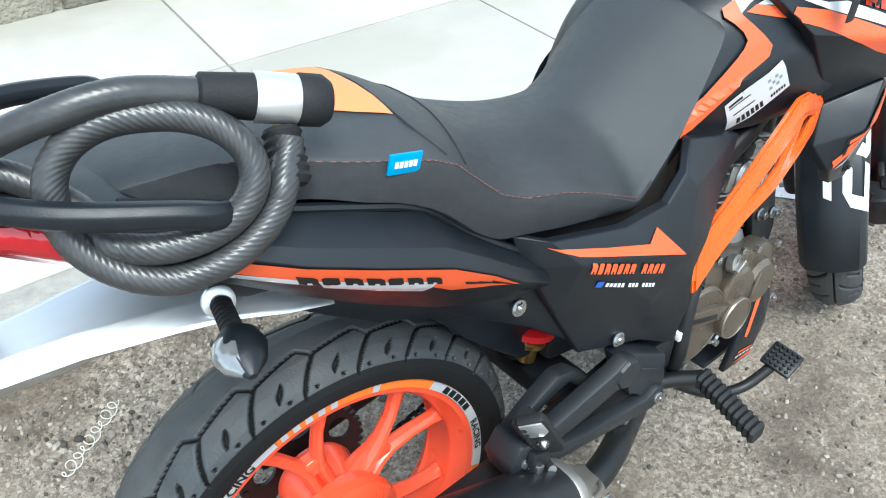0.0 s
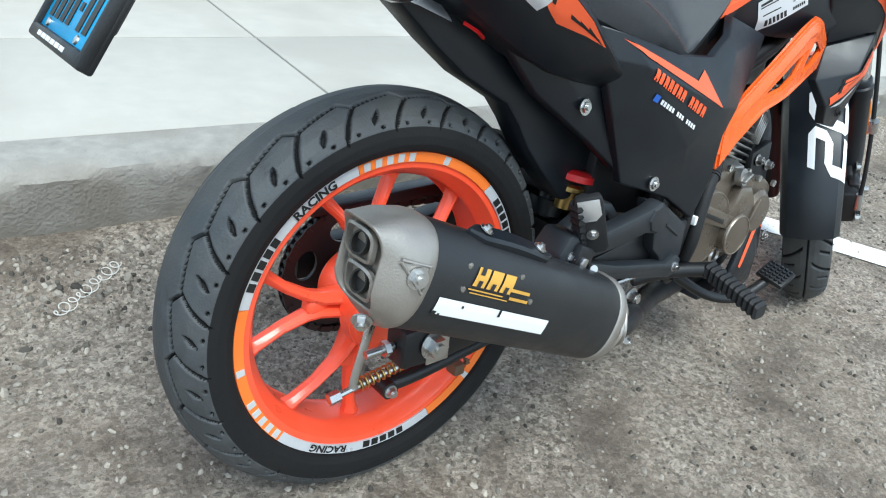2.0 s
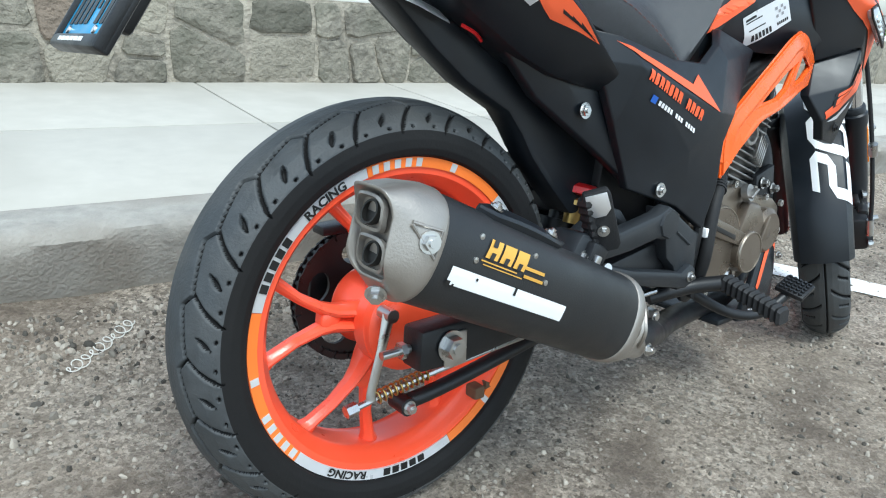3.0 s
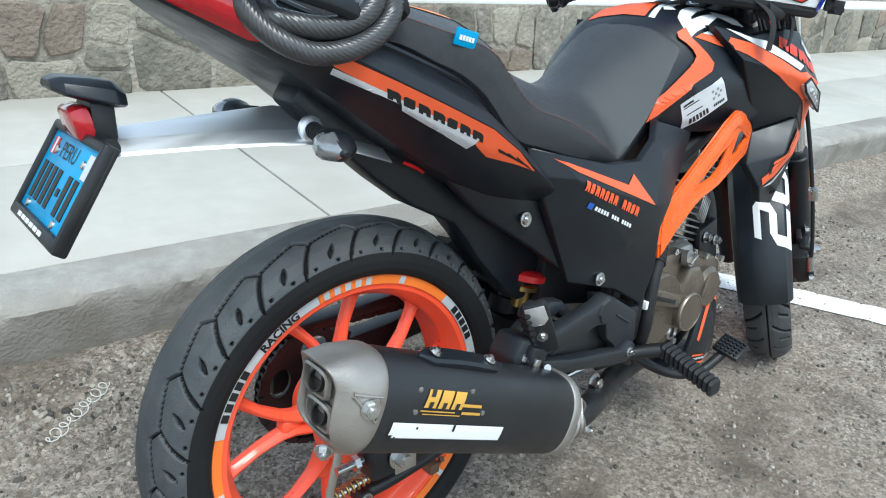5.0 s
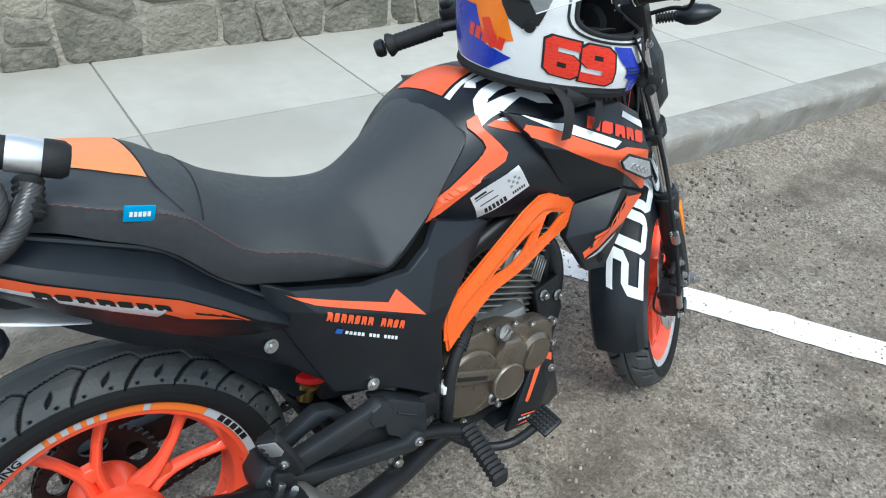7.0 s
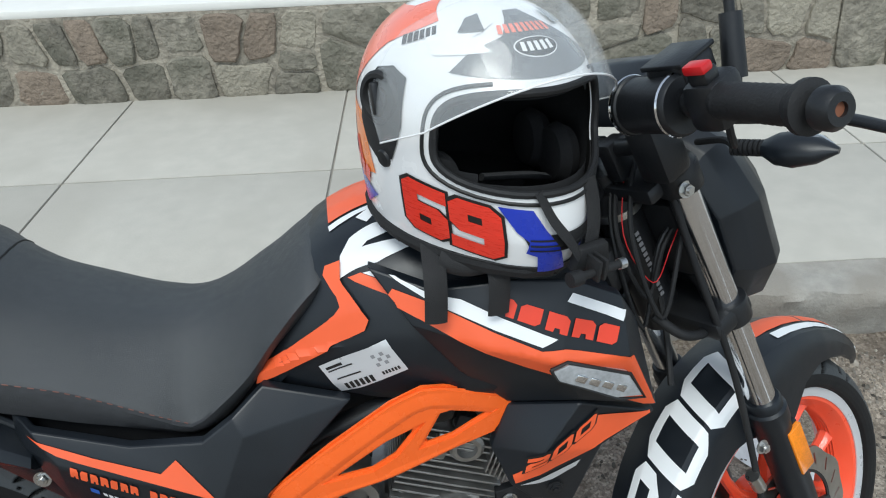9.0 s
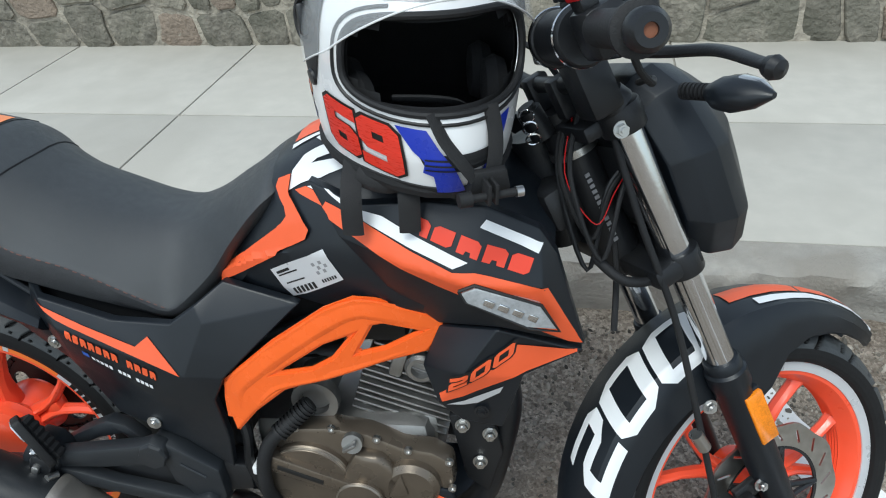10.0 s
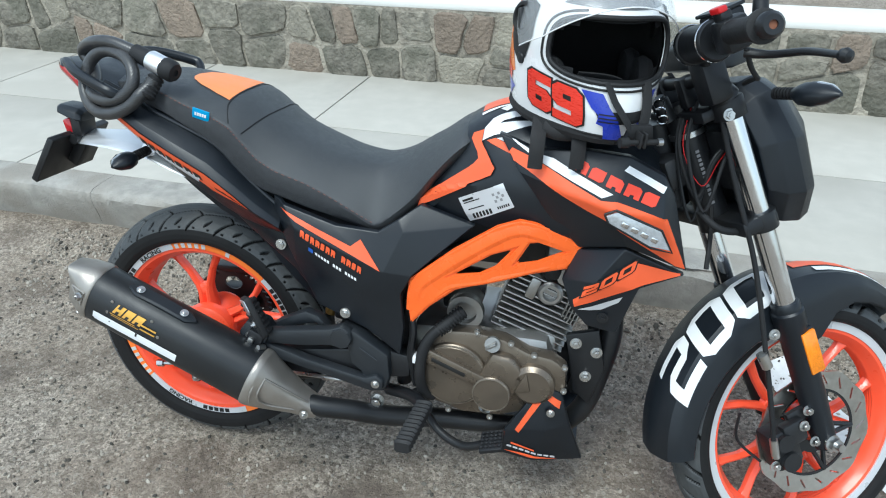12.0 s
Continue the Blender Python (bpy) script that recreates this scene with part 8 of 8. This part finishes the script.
part("maker_bars", join(*[helm_patch([(84 - 3.2 * k, 42 + 1.8 * k), (81.6 - 3.2 * k, 43.4 + 1.8 * k), (85 - 3.2 * k, 48 + 1.8 * k), (87.4 - 3.2 * k, 46.6 + 1.8 * k)], 1.01) for k in range(6)]), INK, helmet, "black print as bars")
oval_ = [(16 * math.cos(t), 50 + 4.6 * math.sin(t)) for t in (2 * math.pi * i / 20 for i in range(20))]
part("logo_oval", helm_patch([(a * 1.06, 50 + (e - 50) * 1.12) for a, e in oval_], 1.009), HELMET_WHITE, helmet)
part("logo_oval", helm_patch(oval_, 1.012), INK, helmet, "black oval maker's mark")
part("logo_bars", join(*[helm_patch([(-11 + 5 * k, 48), (-8 + 5 * k, 48), (-8 + 5 * k, 52.5), (-11 + 5 * k, 52.5)], 1.015) for k in range(5)]), HELMET_WHITE, helmet)
part("name_bars", join(*[helm_patch([(-22 + 5.4 * k, 58 - 0.02 * (k - 4) ** 2 * 4), (-18.5 + 5.4 * k, 58 - 0.02 * (k - 4) ** 2 * 4), (-18.5 + 5.4 * k, 63 - 0.02 * (k - 4) ** 2 * 4), (-22 + 5.4 * k, 63 - 0.02 * (k - 4) ** 2 * 4)], 1.011) for k in range(9)]), HELMET_PEACH, helmet, "pale red print as bars")
part("side_bars", join(*[helm_patch([(123 - 6 * k, -30 - 1.2 * k), (118.5 - 6 * k, -31 - 1.2 * k), (117 - 6 * k, -21 - 1.2 * k), (121.5 - 6 * k, -20 - 1.2 * k)], 1.014) for k in range(5)]), HELMET_RED, helmet)
for s in (1, -1):
    part("pivot_cover", helm_patch([(s * 72, 29), (s * 82, 32), (s * 93, 28), (s * 99, 16), (s * 99, 2), (s * 93, -9), (s * 84, -15), (s * 75, -10), (s * 70, 8)], 1.012), MATTE, helmet, "black side cover")
    hinge, out = helm(s * 84, 16, 1.015), Vector((s * math.sin(radians(72)), math.cos(radians(72)), 0.08)).normalized()
    part("visor_pivot", lathe([(0.029, -0.014), (0.028, 0.002), (0.025, 0.005), (0.021, 0.005), (0.019, 0.001), (0.012, 0.001), (0.011, 0.004), (0.0, 0.004)], hinge, out, 36), MATTE, helmet, "black visor pivot")
    part("pivot_lever", box(hinge + out * 0.006, (0.010, 0.010, 0.034), 0.003, pose(0, 0, 0, 18, 0, 0)), DARK, helmet)
    part("snap", lathe([(0.010, 0), (0.009, 0.003), (0, 0.0035)], helm(s * 80, -12, 1.008), helm(s * 80, -12).normalized(), 16), DARK, helmet)
vent = [helm_patch([(s * 34, 58), (s * 52, 55), (s * 50, 64), (s * 40, 68)], 1.02) for s in (-1, 1)]
part("top_vent", join(*vent), HELMET_DARK, helmet, "dark intake vent")
part("chin_vent", join(helm_patch([(-20, -34), (20, -34), (16, -44), (-16, -44)], 1.012), *[helm_patch([(-17, -36 - 3 * k), (17, -36 - 3 * k), (17, -37 - 3 * k), (-17, -37 - 3 * k)], 1.02) for k in range(3)]), MATTE, helmet, "black chin vent")


def visor_row(j):
    """One level line of the visor, swung up about its pivots."""
    piv = Vector((0, 0.012, 0.012))
    swing = Matrix.Rotation(radians(40), 4, "X")
    el = -14 + 48 * j / 10
    return [piv + swing @ (helm(a, el * (1 - 0.55 * max(0, abs(a) - 60) / 24), 1.075) - piv) for a in (-82 + 164 * i / 36 for i in range(37))]


def visor_mesh():
    rows = [visor_row(j) for j in range(11)]
    bm = bmesh.new()
    g = [[bm.verts.new(p) for p in r] for r in rows]
    for a, b in zip(g, g[1:]):
        for i in range(36):
            bm.faces.new((a[i], a[i + 1], b[i + 1], b[i]))
    bmesh.ops.recalc_face_normals(bm, faces=bm.faces)
    bmesh.ops.solidify(bm, geom=bm.faces[:], thickness=0.002)
    return bm


visor = part("visor", visor_mesh(), GLASS, helmet, "clear raised visor", smooth=60)
visor.visible_shadow = False
# thin white tube drawn as the glint on the visor's lower edge
edge_pts = visor_row(0)
part("visor_edge_glint", tube(edge_pts, 0.0011, 6, smooth=False), HELMET_WHITE, helmet, "white line painting the glint on the visor's lower edge")
for a in (12, -18):
    part("mount_strap", tube([helm(a, -12, 1.02), helm(a * 0.9 - 3, -24, 1.045), helm(a * 0.65 - 7, -35, 1.06), helm(a * 0.4 - 10, -44, 1.07)], 0.0085, 8, flat=0.22), WEB, helmet, "black webbing strap")
mount = helm(-13, -46, 1.10)
part("chin_mount", bevel(skin([[mount + Vector((x * w, y, z)) for x, z in ((-1, -0.012), (1, -0.012), (0.75, 0.014), (-0.75, 0.014))] for y, w in ((-0.006, 0.026), (0.006, 0.024))]), 0.003), MATTE, helmet, "black action camera chin mount")
part("mount_prong", box(mount + Vector((0.0, 0.014, -0.004)), (0.004, 0.024, 0.024), 0.001), MATTE, helmet)
part("mount_prong", box(mount + Vector((0.008, 0.014, -0.004)), (0.004, 0.024, 0.024), 0.001), MATTE, helmet)
part("mount_bolt", join(cyl(mount + Vector((-0.024, 0.018, -0.008)), mount + Vector((0.030, 0.018, -0.008)), 0.0045), cyl(mount + Vector((0.026, 0.018, -0.008)), mount + Vector((0.040, 0.018, -0.008)), 0.008)), MATTE, helmet)
part("mount_screw", cyl(mount + Vector((-0.024, 0.018, -0.008)), mount + Vector((-0.032, 0.018, -0.008)), 0.006), STEEL, helmet)
part("inner_strap", tube([Vector((-0.05, 0.06, -0.085)), Vector((-0.01, 0.115, -0.035)), Vector((0.05, 0.10, -0.030))], 0.014, 8, flat=0.3), WEB, helmet)
# the chin strap hangs below over the tank
for p in ([(0.092, 0.072, -0.108), (0.104, 0.102, -0.126), (0.108, 0.114, -0.150), (0.108, 0.116, -0.186)], [(0.042, 0.116, -0.110), (0.046, 0.138, -0.128), (0.047, 0.144, -0.150), (0.047, 0.145, -0.176)]):
    part("chin_strap", tube(p, 0.0125, 8, flat=0.18), WEB, helmet, "black chin strap hanging down")
band = bmesh.new()
rim_rows = [[band.verts.new(helm(a, el, g)) for a in range(0, 360, 6)] for el, g in ((-55.5, 1.004), (-55.5, 1.012), (-60.5, 1.012), (-61, 0.95))]
for low_row, next_row in zip(rim_rows, rim_rows[1:]):
    for i in range(60):
        band.faces.new((low_row[i], low_row[(i + 1) % 60], next_row[(i + 1) % 60], next_row[i]))
# dark disc added across the open neck, in place of the shade inside
floor_bm = bmesh.new()
floor_bm.faces.new([floor_bm.verts.new(helm(a, -57, 0.94)) for a in range(0, 360, 6)])
part("neck_shade_disc", floor_bm, LINING, helmet, "dark disc added across the neck opening as its shade")
part("lower_trim", band, MATTE, helmet, "black rubber trim round the lower edge")
part("neck_roll", tube([helm(a, -60, 0.96) + Vector((0, 0, -0.004)) for a in range(0, 361, 15)], 0.011, 8, smooth=False), LINING, helmet, "black neck roll")
part("strap_pad", tube([(0.088, 0.090, -0.122), (0.070, 0.108, -0.124), (0.050, 0.116, -0.122)], 0.015, 10), WEB, helmet)

# ---- cable lock hung on the grab rail ----
lock = thing("cable_lock", "coiled grey cable lock hung on the grab rail", "lock", BIKE)
c = Vector((-0.099, -0.1416, 0.903))
cn = Vector((-0.259, -0.903, 0.342)).normalized()
ca = Vector((0, 0, 1)).cross(cn).normalized()
cb = cn.cross(ca)
pts = []
for i in range(50):
    t = i / 49
    a = -14 - 472 * t
    wide = float(np.interp(-a, (0, 60, 120, 180, 240, 560), (0.093, 0.090, 0.080, 0.073, 0.070, 0.069)))
    tall = float(np.interp(-a, (0, 90, 180, 270, 560), (0.072, 0.074, 0.060, 0.0485, 0.0475)))
    a = radians(a)
    x, y = wide * math.cos(a), tall * math.sin(a)
    out = float(np.interp(t, (0, 0.1, 0.2, 0.35, 0.6, 0.85, 0.95, 1), (0.0, 0.008, 0.010, 0.002, 0.002, 0.010, 0.014, 0.006)))
    pts.append(c + ca * (x + 0.1 * y) + cb * (y - 0.1 * x) + cn * out)
path = [Vector((0.004, -0.155, 0.906)), Vector((-0.003, -0.161, 0.894))] + pts + [Vector((-0.155, -0.118, 0.893)), Vector((-0.182, -0.088, 0.918)), Vector((-0.203, -0.078, 0.931)), Vector((-0.197, -0.086, 0.947)), Vector((-0.150, -0.114, 0.965)), Vector((-0.100, -0.124, 0.968)), Vector((-0.045, -0.128, 0.952))]


def rope(pts, r, strands=14, pitch=0.0060, seg=56):
    """A sheathed cable whose twisted strands show as shallow ridges."""
    way = spline(pts, 26)
    rings, u, run = [], None, 0.0
    for i, p in enumerate(way):
        d = (way[min(i + 1, len(way) - 1)] - way[max(i - 1, 0)]).normalized()
        u = frame_of(d)[0] if u is None else (u - u.dot(d) * d).normalized()
        v = d.cross(u)
        run += (p - way[i - 1]).length if i else 0.0
        rings.append([p + r * (1 + 0.04 * abs(math.sin(strands / 2 * (a - 2 * math.pi * run / (pitch * strands))))) * (math.cos(a) * u + math.sin(a) * v) for a in (2 * math.pi * k / seg for k in range(seg))])
    return skin(rings)


part("cable", rope(path, 0.0118), CABLE, lock, "smoked grey sheathed steel cable", smooth=60)
b0, b1 = Vector((-0.050, -0.127, 0.953)), Vector((0.052, -0.147, 0.918))
bd = (b1 - b0).normalized()
part("barrel_sleeve", lathe([(0.012, 0.0), (0.0165, 0.003), (0.0185, 0.040), (0.0185, 0.046), (0.0, 0.046)], b0, bd, 28), MATTE, lock, "black barrel sleeve")
part("key_barrel", lathe([(0.0195, 0.0), (0.0205, 0.002), (0.0205, 0.034), (0.0195, 0.036), (0.0, 0.036)], b0 + bd * 0.043, bd, 32), ALU, lock, "silver lock barrel")
part("barrel_cap", lathe([(0.0205, 0.0), (0.0215, 0.002), (0.0215, 0.020), (0.017, 0.027), (0.007, 0.028), (0.007, 0.024), (0.0, 0.024)], b0 + bd * 0.078, bd, 28), MATTE, lock, "black keyhole cap")
s0 = b0 + bd * 0.060 + Vector((0, 0, -0.018))
sd = (Vector((-0.004, -0.161, 0.886)) - s0).normalized()
part("lock_pin", cyl(s0 + Vector((0, 0, 0.004)), s0 + sd * 0.010, 0.006), BRASS, lock)
part("ribbed_sleeve", lathe([(0.0, 0.0)] + [((0.0165 if k % 2 else 0.0145), 0.003 + 0.0038 * k) for k in range(12)] + [(0.012, 0.050)], s0 + sd * 0.006, sd, 24), MATTE, lock, "ribbed black sleeve")
